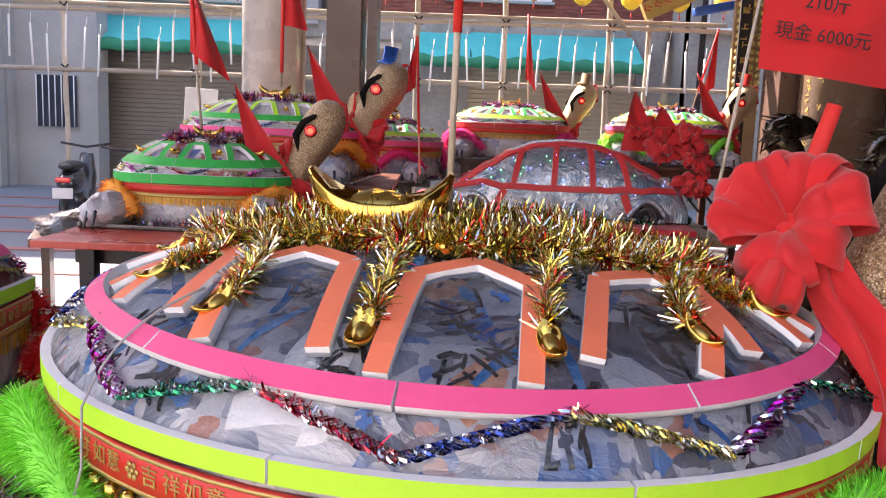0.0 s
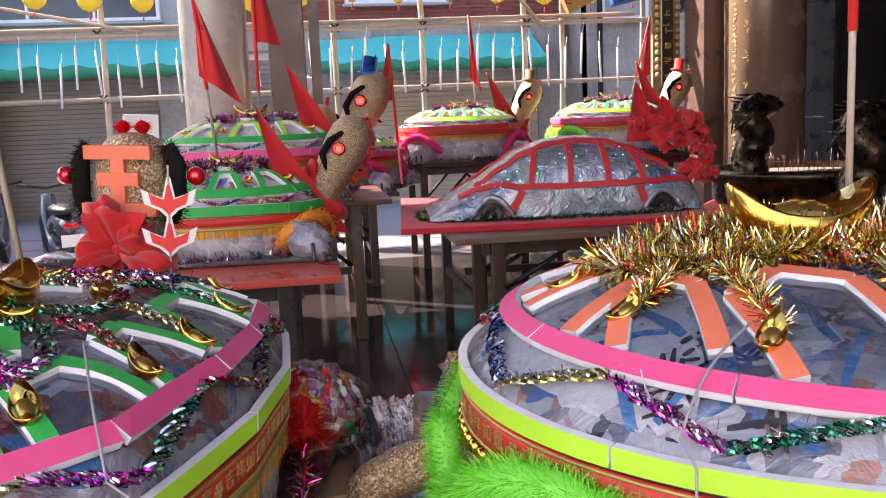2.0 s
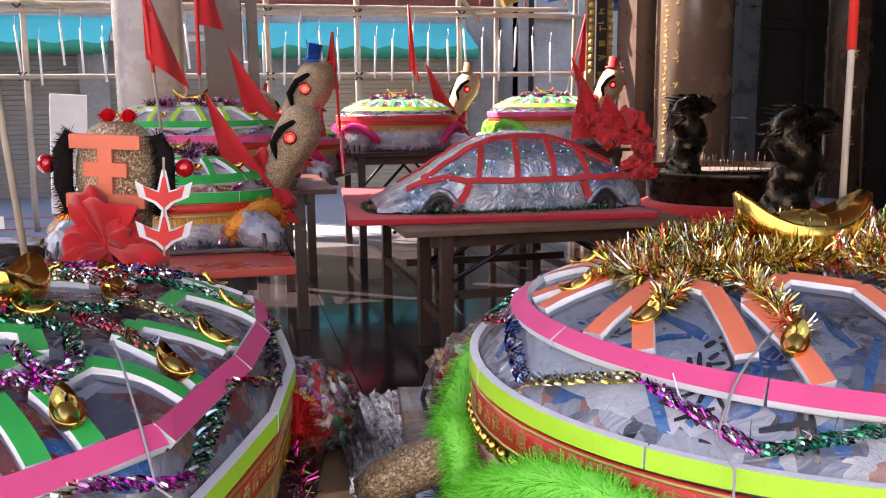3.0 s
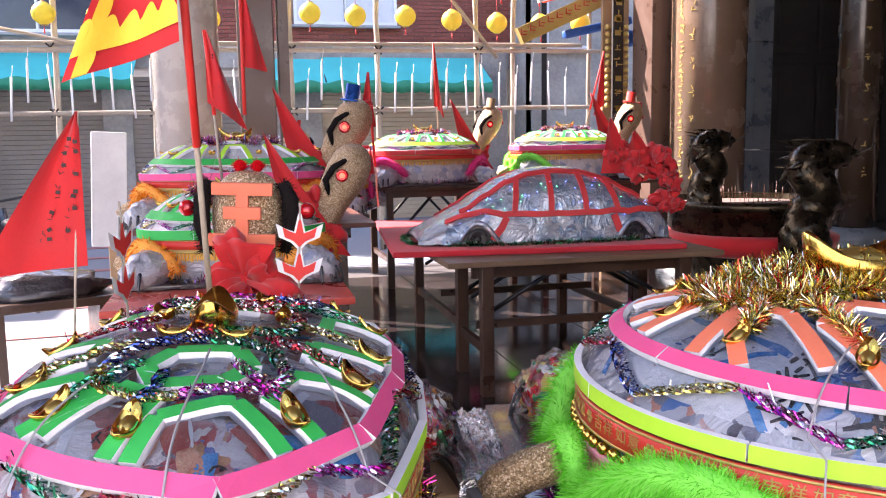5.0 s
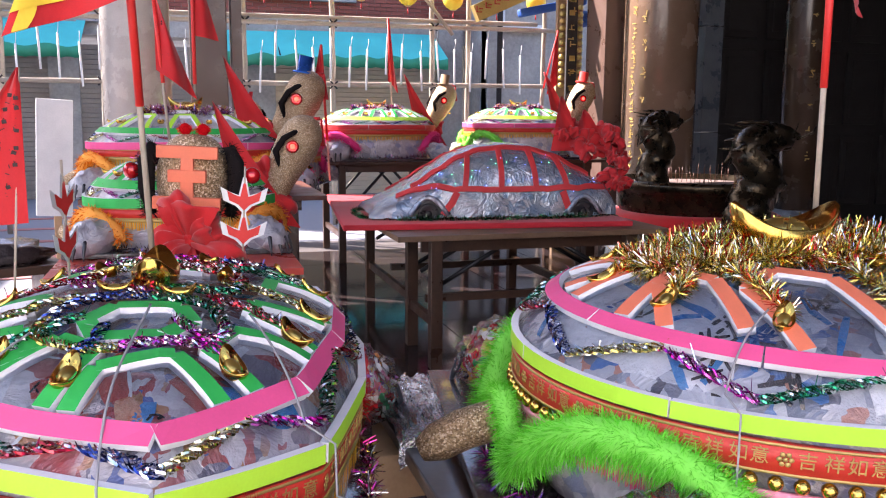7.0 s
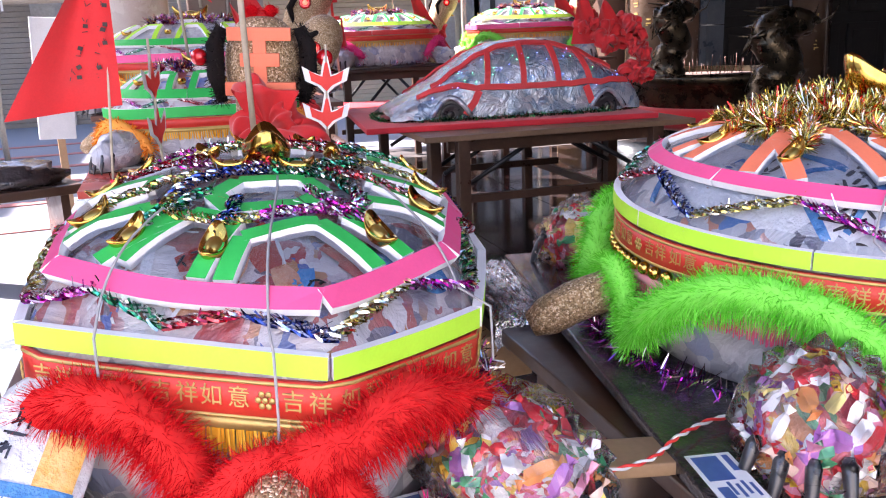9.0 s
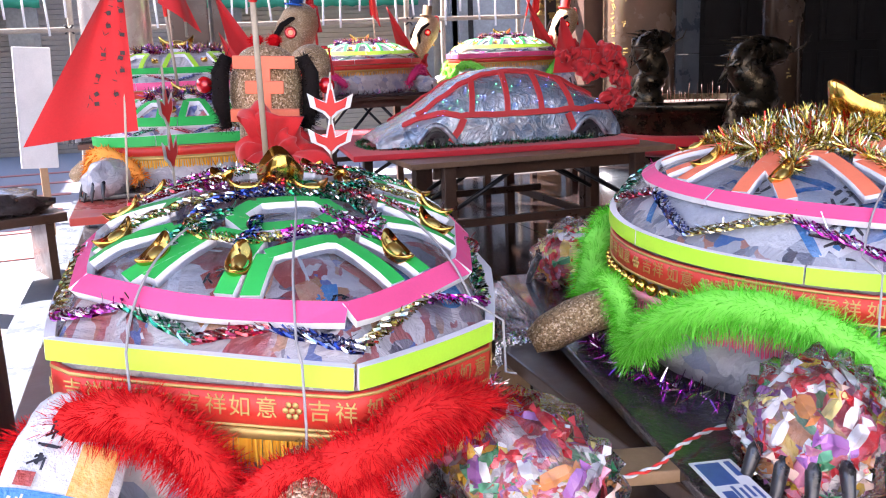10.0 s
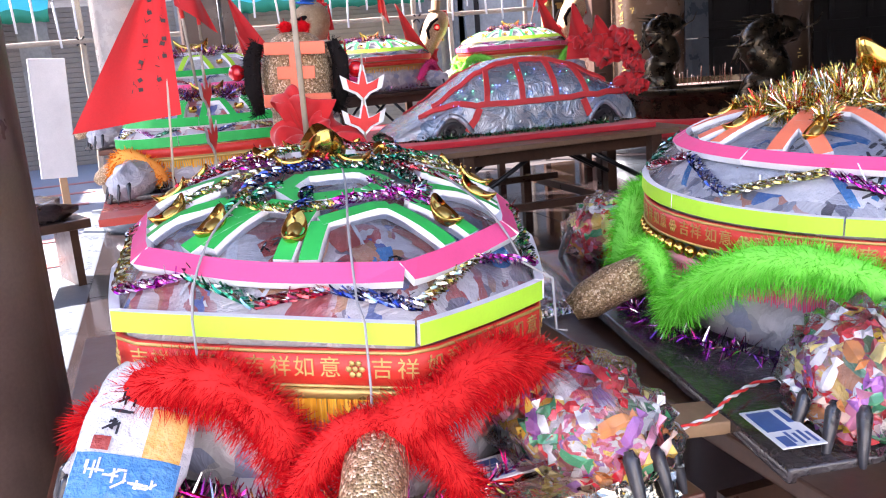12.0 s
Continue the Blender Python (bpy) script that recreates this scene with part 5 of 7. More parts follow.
        part("fringe_band", Geo().foam([Vector((*sh.rim(t), low - 0.006)) for t in st2], [sh.out(t) for t in st2], 0.014, 0.006, True), PINK_SATIN if beads else [GOLD_PAINT, GOLD_PAINT], T)
        fr = Geo()
        cnt = 1500 if near else 300
        for j in range(cnt):
            t = 2 * math.pi * j / cnt
            x, y = sh.rim(t)
            o = sh.out(t)
            s = Vector((-o.y, o.x, 0)) * (0.0009 if near else 0.003)
            p = Vector((x, y, low - 0.012)) + o * q.uniform(0.002, 0.008)
            e = p - Vector((0, 0, 0.035 * q.uniform(0.75, 1.1))) + s * q.uniform(-2, 2)
            fr.add([p - s, p + s, e + s, e - s], [(0, 1, 2, 3)])
        part("fringe", fr, FRINGE_PINK if beads else FRINGE_GOLD, T, "hanging silk fringe")
        if text:
            total, cum, last = 0.0, [], None
            for j in range(721):
                p = Vector(sh.rim(2 * math.pi * j / 720))
                total += (p - last).length if last else 0
                cum.append(total)
                last = p
            cell, i = 0.031, 0
            while i * cell < total:
                s = i * cell
                j = min(range(721), key=lambda w: abs(cum[w] - s))
                t = 2 * math.pi * j / 720
                o = sh.out(t)
                mm = Matrix.Translation(Vector((*sh.rim(t), hr - 0.052)) + o * 0.0088) @ rot(0, 0, math.degrees(math.atan2(o.y, o.x)) + 90) @ rot(90, 0, 0)
                word = i % 5
                if word == 4:
                    part("flower_mark", FLOWER, None, T, at=mm)
                else:
                    part("character", GLYPHS[word], None, T, at=mm)
                i += 1
    # feet with claws, feather trims
    if feet:
        for sx, sy in ((-1, -1), (-1, 1), (1, -1), (1, 1)):
            cx, cy = sx * a * 0.86, sy * b * 0.96
            if near and not beads and sx < 0 < sy:
                cx, cy = cx * 0.93, cy * 0.85
            ang = math.degrees(math.atan2(sy * 1.0, sx * 0.9))
            f = part("foot", Geo().ball((0, 0, 0), ((0.105, 0.08, 0.07) if near else (0.13, 0.09, 0.08)), 28, 16, lump=0.25, freq=6), CANDY if near and not (not beads and sx < 0 < sy) else PLAIN_WRAP, T, "foot made of a bag of wrapped sweets", at=Matrix.Translation((cx, cy, 0.085)) @ rot(0, 14, ang) @ Matrix.Scale(0.7 if near and not beads and sx < 0 < sy else 1.0, 4))
            if near and not (not beads and sx < 0 and sy > 0):
                sw = Geo()
                for _ in range(150):
                    d = Vector((q.gauss(0, 1), q.gauss(0, 1), q.gauss(0, 1))).normalized()
                    c0 = Vector((d.x * 0.108, d.y * 0.083, d.z * 0.073)) * q.uniform(0.9, 1.03)
                    turn = Matrix.Translation(c0) @ d.to_track_quat("Z", "X").to_matrix().to_4x4() @ rot(q.uniform(-25, 25), q.uniform(-25, 25), q.uniform(0, 180))
                    w, v = q.uniform(0.014, 0.026), q.uniform(0.008, 0.014)
                    # a twisted wrapper: pillow body with two flared ends
                    prof = [(-w * 1.5, v * 0.9), (-w * 1.05, v * 0.3), (-w * 0.8, v * 0.85), (-w * 0.2, v), (w * 0.4, v * 0.95), (w * 0.8, v * 0.8), (w * 1.05, v * 0.3), (w * 1.5, v * 0.95)]
                    vs = []
                    for x, y in prof:
                        for e, z in ((-1, 0), (0, 0.007), (1, 0), (0, -0.004)):
                            vs.append(turn @ Vector((x + q.uniform(-0.002, 0.002), y * e, z * (y / v) + q.uniform(-0.002, 0.002))))
                    sw.add(vs, [(a4 * 4 + e, (a4 + 1) * 4 + e, (a4 + 1) * 4 + (e + 1) % 4, a4 * 4 + (e + 1) % 4) for a4 in range(7) for e in range(4)])
                part("sweet", sw, SWEETS, f, "wrapped sweets of many colours", smooth=False, kind="stuff")
                part("film", Geo().ball((0, 0, 0), (0.124, 0.099, 0.09), 48, 30, lump=0.3, freq=10), BAG_FILM, f, "crinkled clear bag round the sweets")
            for c in range(4):
                y = -0.054 + 0.036 * c
                part("claw", Geo().tube([(-0.004, 0, 0.004), (0.004, 0, -0.004), (0.03, 0, -0.04), (0.042, 0, -0.062), (0.052, 0, -0.084)], [0.006, 0.0105, 0.0075, 0.0042, 0.0006], 12), CLAW_PAPER, f, at=Matrix.Translation((0.112 - abs(y) * 0.5, y, 0.022)) @ rot(0, 0, y * 350))
            tf = math.atan2(sy * 0.9, sx * 1.0)
            path = []
            for j in range(15):
                u = j / 14 * 2 - 1
                t = math.atan2(sy * b * 0.9, sx * a) + u * 0.44
                o = sh.out(t)
                p = Vector((*sh.rim(t), 0)) + o * (0.035 + 0.01 * u * u)
                path.append((p.x, p.y, hr * (0.76 - 0.46 * u * u)))
            fur_boa(path, 0.045 if near else 0.05, 11000 if near else 900, fur, T, seed=seed * 10 + sx + 3 * sy)
        ty = 0.0 if beads or not near else -0.04
        path = [(-a * 1.06, ty + 0.11 * u, hr * (0.62 - 0.42 * u * u)) for u in [(-1 + j / 6) for j in range(13)]]
        fur_boa(path, 0.03 if near else 0.045, 7000 if near else 600, fur, T, seed=seed)
        pts = [(-a * 0.9, ty, 0.13), (-a * 1.05, ty, 0.125), (-a * 1.17, ty + 0.01, 0.1), (-a * 1.25, ty + 0.015, 0.074), (-a * 1.30, ty + 0.02, 0.058)]
        part("tail", Geo().tube(pts, [0.036, 0.037, 0.037, 0.035, 0.022], 18), SEQUIN, T, "gold sequin tail")
    st = [2 * math.pi * j / 60 for j in range(61)]
    if near:
        path = [Vector((*(Vector(sh.rim(t)) * 1.09), 0.045)) for t in st]
        part("tinsel_garland", Geo().blades(path, 3000, 0.03, 0.0025, 0.0, 0.0, q), PURPLE_TINSEL if beads else MAGENTA_TINSEL, T, "tinsel garland round the foot of the body")
    else:
        path = [Vector((*(Vector(sh.rim(t)) * 1.05), 0.035)) for t in st]
        part("tinsel_garland", Geo().blades(path, 700, 0.035, 0.004, 0.0, 0.0, q), MIXED_TINSEL, T, "tinsel garland round the foot of the body")
    return T


def petals(parent, c, r, n, m=RED_CLOTH, name="bow", seed=3, tilt=0.5, flat=None, label="large red cloth bow"):
    """A bow of pleated cloth loops, each folded back to the knot."""
    q = random.Random(seed)
    b = part(name, Geo().ball((0, 0, 0), r * 0.2, 14, 10, lump=0.35), m, parent, label, at=Matrix.Translation(c) @ (flat if flat else Matrix.Identity(4)))
    nu, nv = 18, 11
    for i in range(n):
        a = 2 * math.pi * i / n + q.uniform(-0.45, 0.45)
        L, ph, wide, puff = r * q.uniform(0.55, 1.25), q.uniform(0, 6), r * q.uniform(0.26, 0.56), r * q.uniform(0.12, 0.34)
        vs = []
        for u in range(nu + 1):
            f = u / nu
            reach = math.sin(math.pi * f)
            w = wide * (0.16 + 0.84 * reach ** 0.8)
            for k in range(nv):
                e = 2 * k / (nv - 1) - 1
                pleat = r * 0.055 * (0.4 + reach) * math.sin(e * 6.5 + ph + f * 2.0) + r * 0.10 * noise.noise(Vector((f * 3 + ph, e * 1.7, i * 2.3)))
                vs.append((L * reach * (1 - 0.16 * e * e) + r * 0.05 * math.sin(e * 5 + ph), w * e, puff * math.sin(2 * math.pi * f) * 0.9 + pleat - r * 0.12 * e * e * reach))
        g = Geo()
        g.add(vs, [(u * nv + k, (u + 1) * nv + k, (u + 1) * nv + k + 1, u * nv + k + 1) for u in range(nu) for k in range(nv - 1)])
        part("petal", g, m, b, at=rot(0, 0, math.degrees(a)) @ rot(q.uniform(-22, 22), -math.degrees(tilt) * q.uniform(0.1, 1.5), 0))
    return b


def ribbon(parent, pts, w, seed):
    """A hanging tail of soft cloth along pts."""
    g, nv, nu = Geo(), 9, 24
    vs = []
    for u in range(nu + 1):
        f = u / nu * (len(pts) - 1)
        i = min(len(pts) - 2, int(f))
        p = Vector(pts[i]).lerp(Vector(pts[i + 1]), f - i)
        for k in range(nv):
            e = 2 * k / (nv - 1) - 1
            fold = 0.016 * math.sin(e * 5 + seed + f) + 0.02 * noise.noise(Vector((f * 1.4, e * 1.2, seed)))
            vs.append(p + Vector((w * e * 0.8, -w * e * 0.25 - fold, fold)) * (0.45 + 0.55 * min(1, u / nu * 2)))
    g.add(vs, [(u * nv + k, (u + 1) * nv + k, (u + 1) * nv + k + 1, u * nv + k + 1) for u in range(nu) for k in range(nv - 1)])
    part("bow_tail", g, RED_CLOTH, parent, "hanging end of the red cloth bow")


def cloth(pts_fn, nu=12, nv=8, t=0.0015):
    g = Geo()
    vs = [pts_fn(i / nu, j / nv) for j in range(nv + 1) for i in range(nu + 1)]
    w = nu + 1
    g.add(vs, [(j * w + i, j * w + i + 1, (j + 1) * w + i + 1, (j + 1) * w + i) for j in range(nv) for i in range(nu)])
    g.add([(x, y + t, z) for x, y, z in vs], [(j * w + i, (j + 1) * w + i, (j + 1) * w + i + 1, j * w + i + 1) for j in range(nv) for i in range(nu)])
    return g


def pennant(base, top, length, height, turn, label, wave=0.02, right=True, marks=0, edge=False, red_from=None, pole_r=0.004, shape="tri", droop=0.3, seed=1, words=()):
    """A red triangular flag on a bamboo stick."""
    base, top = Vector(base), Vector(top)
    q = random.Random(seed)
    f = thing("pennant", Matrix.Translation(base), label, "flag", "red flags")
    d = top - base
    part("stick", Geo().tube([(0, 0, 0), d], pole_r, 8), BAMBOO, f)
    if red_from is not None:
        part("red_wrap", Geo().tube([d * red_from, d], pole_r * 1.35, 8), RED_PAPER, f, "stick wrapped in red paper")
    ca, sa = math.cos(radians(turn)), math.sin(radians(turn))

    def fn(u, v):
        if shape == "tri":
            s = u * length * (0.03 + 0.97 * v)
            z = -v * height - u * v * height * droop
        else:
            s = u * length
            z = -v * height - u * height * droop
        off = wave * math.sin(u * 6 + v * 2.5) * (0.3 + u)
        p = d + Vector((ca * s - sa * off, sa * s + ca * off, z))
        return tuple(p)
    c = part("flag_cloth", cloth(fn), RED_CLOTH, f)
    if edge:
        for which in (0, 1):
            g = Geo()
            vs = []
            for k in range(41):
                w = k / 40
                wob = 0.17 + 0.07 * abs(math.sin(w * 15))
                for e in (0.09, wob):
                    u, v = (1 - e, w) if which == 0 else (w, 1 - e)
                    P = Vector(fn(u, v))
                    vs.append(tuple(P + Vector((0, -0.003, 0))))
            g.add(vs, [(2 * k, 2 * k + 1, 2 * k + 3, 2 * k + 2) for k in range(40)])
            g.add([(x, y + 0.0075, z) for x, y, z in vs], [(2 * k, 2 * k + 2, 2 * k + 3, 2 * k + 1) for k in range(40)])
            part("border", g, YELLOW_CLOTH, f, "yellow flame border")
    for chars, size, x, z, turn_z in words:
        me = text_mesh(chars, size)
        me.materials.append(INK)
        part("handwriting", me, None, f, "black brush characters", at=Matrix.Translation(Vector((x, top.y - 0.016, z)) - base) @ rot(90, turn_z, 0))
    if marks:
        g = Geo()
        for k in range(marks):
            u0, v0 = (0.18 + 0.32 * (k % 2)), 0.15 + 0.7 * (k // 2 + 0.5) / (marks / 2)
            for s in range(5):
                p = Vector(fn(min(0.9, u0 + q.uniform(-0.08, 0.08)), min(0.95, v0 + q.uniform(-0.05, 0.05))))
                for o in (-0.0035, 0.004):
                    g.box(p + Vector((sa * o, ca * o, 0)), (q.choice((0.0012, 0.007)), 0.001, q.choice((0.0012, 0.006))), rot(0, q.uniform(-30, 30), turn))
        part("ink_mark", g, INK, f, "black brush strokes", smooth=False, kind="stuff")
    return f


def gourd_head(T, sh, s=1.0, hat="", seed=1, lift=0.0, pennant_on=True, bow=True, bow_r=0.15):
    """A raised sequin head with lamp eyes, fur brow, bow and pennant."""
    a, hr = sh.a, sh.hr
    p0 = Vector((a * 0.88, 0, hr * 0.75))
    pts = [p0 + Vector((dx, 0, dz)) * s for dx, dz in ((0, 0), (0.05, 0.07), (0.085, 0.14), (0.125, 0.21), (0.16, 0.27), (0.19, 0.33), (0.207, 0.365), (0.216, 0.385), (0.22, 0.395))]
    h = part("head", Geo().tube(pts, [r * s for r in (0.07, 0.068, 0.074, 0.086, 0.095, 0.088, 0.068, 0.044, 0.012)], 24), SEQUIN, T, "gourd-shaped head in gold sequin cloth")
    e = pts[4] + Vector((-0.03, 0, -0.005)) * s
    for sy in (-1, 1):
        c = e + Vector((0, sy * 0.09 * s, 0))
        part("eye_rim", Geo().lathe([(0.026 * s, 0), (0.028 * s, 0.012 * s), (0.02 * s, 0.018 * s), (0.012 * s, 0.012 * s)], n=18), RED_GLOSS, h, at=Matrix.Translation(c) @ rot(-90 * sy, 0, 0))
        part("eye_lamp", Geo().ball((0, 0, 0), 0.012 * s, 10, 8), EYE_GLOW, h, "glowing red eye lamp", at=Matrix.Translation(c + Vector((0, sy * 0.014 * s, 0))))
        path = [e + Vector((-0.055, sy * 0.065, -0.085)) * s, e + Vector((-0.07, sy * 0.07, -0.02)) * s, e + Vector((-0.035, sy * 0.082, 0.035)) * s, e + Vector((0.01, sy * 0.08, 0.06)) * s, e + Vector((0.045, sy * 0.07, 0.065)) * s]
        part("brow", Geo().tube(path, [0.008 * s, 0.015 * s, 0.014 * s, 0.012 * s, 0.006 * s], 8).blades(path, 420, 0.02 * s, 0.002 * s, 0, 0.1, random.Random(seed)), FUR_BLACK, h, "black fur brow")
    nose = pts[-1] + Vector((0.012, 0, -0.01)) * s
    ingot(h, 0.05 * s, Matrix.Translation(pts[3] + Vector((0.07, 0, -0.03)) * s) @ rot(0, 60, 0))
    part("tassel", Geo().tube([nose, nose + Vector((0.03, 0, 0.0)) * s], 0.008 * s, 8).tube([nose + Vector((0.035, 0, 0)) * s, nose + Vector((0.037, 0, -0.05)) * s, nose + Vector((0.04, 0, -0.12)) * s], [0.004 * s, 0.007 * s, 0.014 * s], 8), RED_CLOTH, h, "red silk tassel")
    if bow:
        petals(T, p0 + Vector((0.03, 0, 0.05)) * s, bow_r * s, 9, seed=seed + 5, tilt=0.5, flat=rot(62, 0, 12))
    if hat:
        c = pts[-1] + Vector((-0.05, 0, 0.0)) * s
        col = {"blue": BLUE_HAT, "red": RED_PAPER, "tan": WOOD_PALE}[hat]
        part("top_hat", Geo().lathe([(0.055 * s, -0.01), (0.055 * s, 0.0), (0.034 * s, 0.004), (0.036 * s, 0.075 * s), (0.0, 0.076 * s)], n=20), col, h, "small shiny paper top hat", at=Matrix.Translation(c) @ rot(0, 10, 0))
    if pennant_on:
        pp = [p0 + Vector((-0.1, -0.11, -0.03)) * s, p0 + Vector((-0.2, -0.1, 0.46)) * s]

        def fn(u, v):
            x0 = pp[0] + (pp[1] - pp[0]) * v
            w = (1 - v) * 0.26 * s
            x = x0 + Vector((w * u, -0.012 * s * math.sin(u * 5 + v * 3), -0.06 * s * u * (1 - v)))
            return tuple(x)
        part("back_flag", cloth(fn, 8, 10, 0.002), RED_CLOTH, T, "pointed red cloth flag behind the neck")
    return h


GLYPHS = []
for ch in "吉祥如意":
    me = text_mesh(ch, 0.027)
    me.name = "character"
    me.materials.append(GOLD_PAINT)
    GLYPHS.append(me)
fl = Geo()
for i in range(6):
    fl.ball((0.008 * math.cos(i * math.pi / 3), 0.008 * math.sin(i * math.pi / 3), 0), (0.004, 0.004, 0.0012), 8, 4)
FLOWER = mesh_of("flower_mark", fl.ball((0, 0, 0), (0.004, 0.004, 0.0015), 8, 4), GOLD_PAINT)

# large orange-striped turtle, head to the right
SH_OR = Shell(0.58, 0.462, 0.268, 0.158, 1.95, 0.34)
RICE_PRINT = (("bag_panel", PANEL_WHITE, 60, 0.15, 0.10, 0.001, 0), ("bag_panel", PANEL_BLUE, 64, 0.10, 0.016, 0.002, 0), ("bag_picture", PANEL_FOOD, 26, 0.08, 0.065, 0.0016, 0), ("bag_print", PRINT_DARK, 80, 0.046, 0.0075, 0.0028, 8), ("bag_print", PRINT_BLUE, 60, 0.034, 0.007, 0.0028, 5))
OR = turtle(pose(-0.195, 1.70, 0.68, 2.8, 1.0, -7.5), "large rice-bag turtle with orange foam arches and gold tinsel", SH_OR, RICE_WRAP, PLAIN_WRAP, FOAM_ORANGE, FOAM_PINK, FOAM_LIME, 13, "peak", FUR_GREEN, True, 2, (1.34, 1.1, 0.0), text=True, beads=True, tinsel="gold", big=0.175, phase=0.211, ring_r=(0.885, 0.885), big_at=(-0.115, -0.01, 4), print_kinds=RICE_PRINT)
gourd_head(OR, SH_OR, 1.25, "", 4, pennant_on=False, bow=False)
petals(OR, (0.46, 0.0, 0.475), 0.125, 9, seed=37, tilt=0.55, flat=rot(66, 0, -20))
ribbon(OR, [(0.49, -0.02, 0.46), (0.52, -0.06, 0.40), (0.57, -0.12, 0.33), (0.60, -0.15, 0.26), (0.61, -0.16, 0.2)], 0.06, 3)
# green-striped turtle with a squared head
SH_GR = Shell(0.512, 0.32, 0.256, 0.142, 2.7, 0.36, corners=(145, 190.5, 217, 255, 292, 324, 4, 38, 70, 108))
SNACK_PRINT = (("bag_panel", PANEL_WHITE, 30, 0.075, 0.02, 0.002, 0), ("bag_panel", PANEL_RED, 44, 0.09, 0.045, 0.0025, 0), ("bag_panel", PANEL_BLUE, 16, 0.05, 0.03, 0.003, 0), ("bag_picture", PANEL_FOOD, 14, 0.06, 0.04, 0.003, 0), ("bag_print", PRINT_DARK, 14, 0.02, 0.004, 0.004, 5), ("bag_print", PANEL_WHITE, 40, 0.06, 0.005, 0.004, 3))
GR = turtle(pose(-1.383, 1.85, 0.68, 2.6, 0, 79.5), "noodle-bag turtle with green foam arches and gold ingots", SH_GR, SNACK_WRAP, PLAIN_WRAP, FOAM_GREEN, FOAM_PINK, FOAM_LIME, 9, "flat", FUR_RED, True, 5, (1.14, 0.72, -0.02), text=True, tinsel="", big=0.11, big_at=(-0.075, 0, 6), stations=(170, 216, 144, 242, 124, 262, 96, 290, 66, 320, 36, 352), ring_r=(0.93, 0.865), print_kinds=SNACK_PRINT)


def king_head(T):
    c = Vector((0.495, 0.045, 0.527))
    h = part("head", Geo().ball((0, 0, 0), (0.075, 0.078, 0.098), 28, 18, bulge=0.7).tube([(0.0, 0, -0.06), (-0.01, 0, -0.2), (-0.03, 0, -0.34)], [0.06, 0.058, 0.065], 20), SEQUIN, T, "squarish head in gold sequin cloth", at=Matrix.Translation(c))
    for z, w in ((0.062, 0.125), (0.012, 0.078), (-0.045, 0.14)):
        part("foam_stroke", Geo().box((-0.078, 0, z), (0.016, w, 0.026), rot(0, -4, 0), bevel=0.002), FOAM_ORANGE, h, "orange foam stroke", smooth=False)
    part("foam_stroke", Geo().box((-0.0775, 0, 0.01), (0.0155, 0.026, 0.09), bevel=0.002), FOAM_ORANGE, h, "orange foam stroke", smooth=False)
    for s in (-1, 1):
        path = [(-0.03, s * 0.078, 0.075), (-0.03, s * 0.093, 0.04), (-0.03, s * 0.094, -0.02), (-0.03, s * 0.082, -0.075)]
        part("side_fur", Geo().tube(path, [0.012, 0.018, 0.018, 0.01], 8).blades(path, 900, 0.026, 0.0016, 0, 0.1, random.Random(8 + s)), FUR_BLACK, h, "black fur at the cheek")
        part("ball", Geo().ball((-0.02, s * 0.127, 0.015), 0.018, 18, 12), RED_GLOSS, h, "shiny red ball")
        part("pompom", Geo().ball((0.0, s * 0.019, 0.108), 0.013, 12, 8).blades([(0, s * 0.019, 0.107), (0, s * 0.019, 0.109)], 500, 0.018, 0.0012, 0, 0, random.Random(4)), FUR_RED, h, "red pompom")
    petals(T, (0.375, 0.03, 0.405), 0.118, 8, seed=9, tilt=0.7, flat=rot(0, -62, 0))


king_head(GR)

SH_A = Shell(0.43, 0.34, 0.24, 0.17, 2.3, 0.0, 3.4)
TA = turtle(pose(-1.36, 4.74, 0.725, 0, 0, -2), "wrapped turtle with green foam arches and orange feathers", SH_A, SNACK_WRAP, PLAIN_WRAP, FOAM_GREEN, FOAM_GREEN, FOAM_GREEN, 10, "flat", FUR_ORANGE, False, 7, (0.98, 0.8), tinsel="mixed", big=0.13, ring_r=(0.88, 0.88))
gourd_head(TA, SH_A, 1.12, "", 2)
SH_B = Shell(0.60, 0.45, 0.31, 0.20, 2.3, 0.0, 3.4)
TB = turtle(pose(-1.33, 6.3, 0.86, 0, 0, -6), "wrapped turtle with white foam arches and a blue hat", SH_B, PLAIN_WRAP, PLAIN_WRAP, FOAM_LIME, FOAM_GREEN, FOAM_PINK, 10, "flat", FUR_ORANGE, False, 8, (1.3, 1.0), tinsel="mixed", big=0.18, ring_r=(0.88, 0.88))
gourd_head(TB, SH_B, 1.38, "blue", 3)
SH_C = Shell(0.56, 0.45, 0.32, 0.17, 2.2, 0.0, 3.4)
TC = turtle(pose(0.44, 8.7, 0.94, 0, 0, 5), "wrapped turtle with green arches and pink feathers on a tall table", SH_C, PLAIN_WRAP, PLAIN_WRAP, FOAM_GREEN, FOAM_LIME, FOAM_RED, 12, "flat", FUR_PINK, False, 9, (1.2, 1.0), tinsel="mixed", big=0.16, ring_r=(0.88, 0.88))
gourd_head(TC, SH_C, 1.25, "tan", 4)
SH_D = Shell(0.56, 0.45, 0.34, 0.17, 2.2, 0.0, 3.4)
TD = turtle(pose(1.97, 8.85, 0.94, 0, 0, 0), "wrapped turtle with pink rim and a red hat beside the pillar", SH_D, PLAIN_WRAP, PLAIN_WRAP, FOAM_GREEN, FOAM_LIME, FOAM_PINK, 12, "flat", FUR_GREEN, False, 10, (1.2, 1.0), tinsel="mixed", big=0.16, ring_r=(0.88, 0.88))
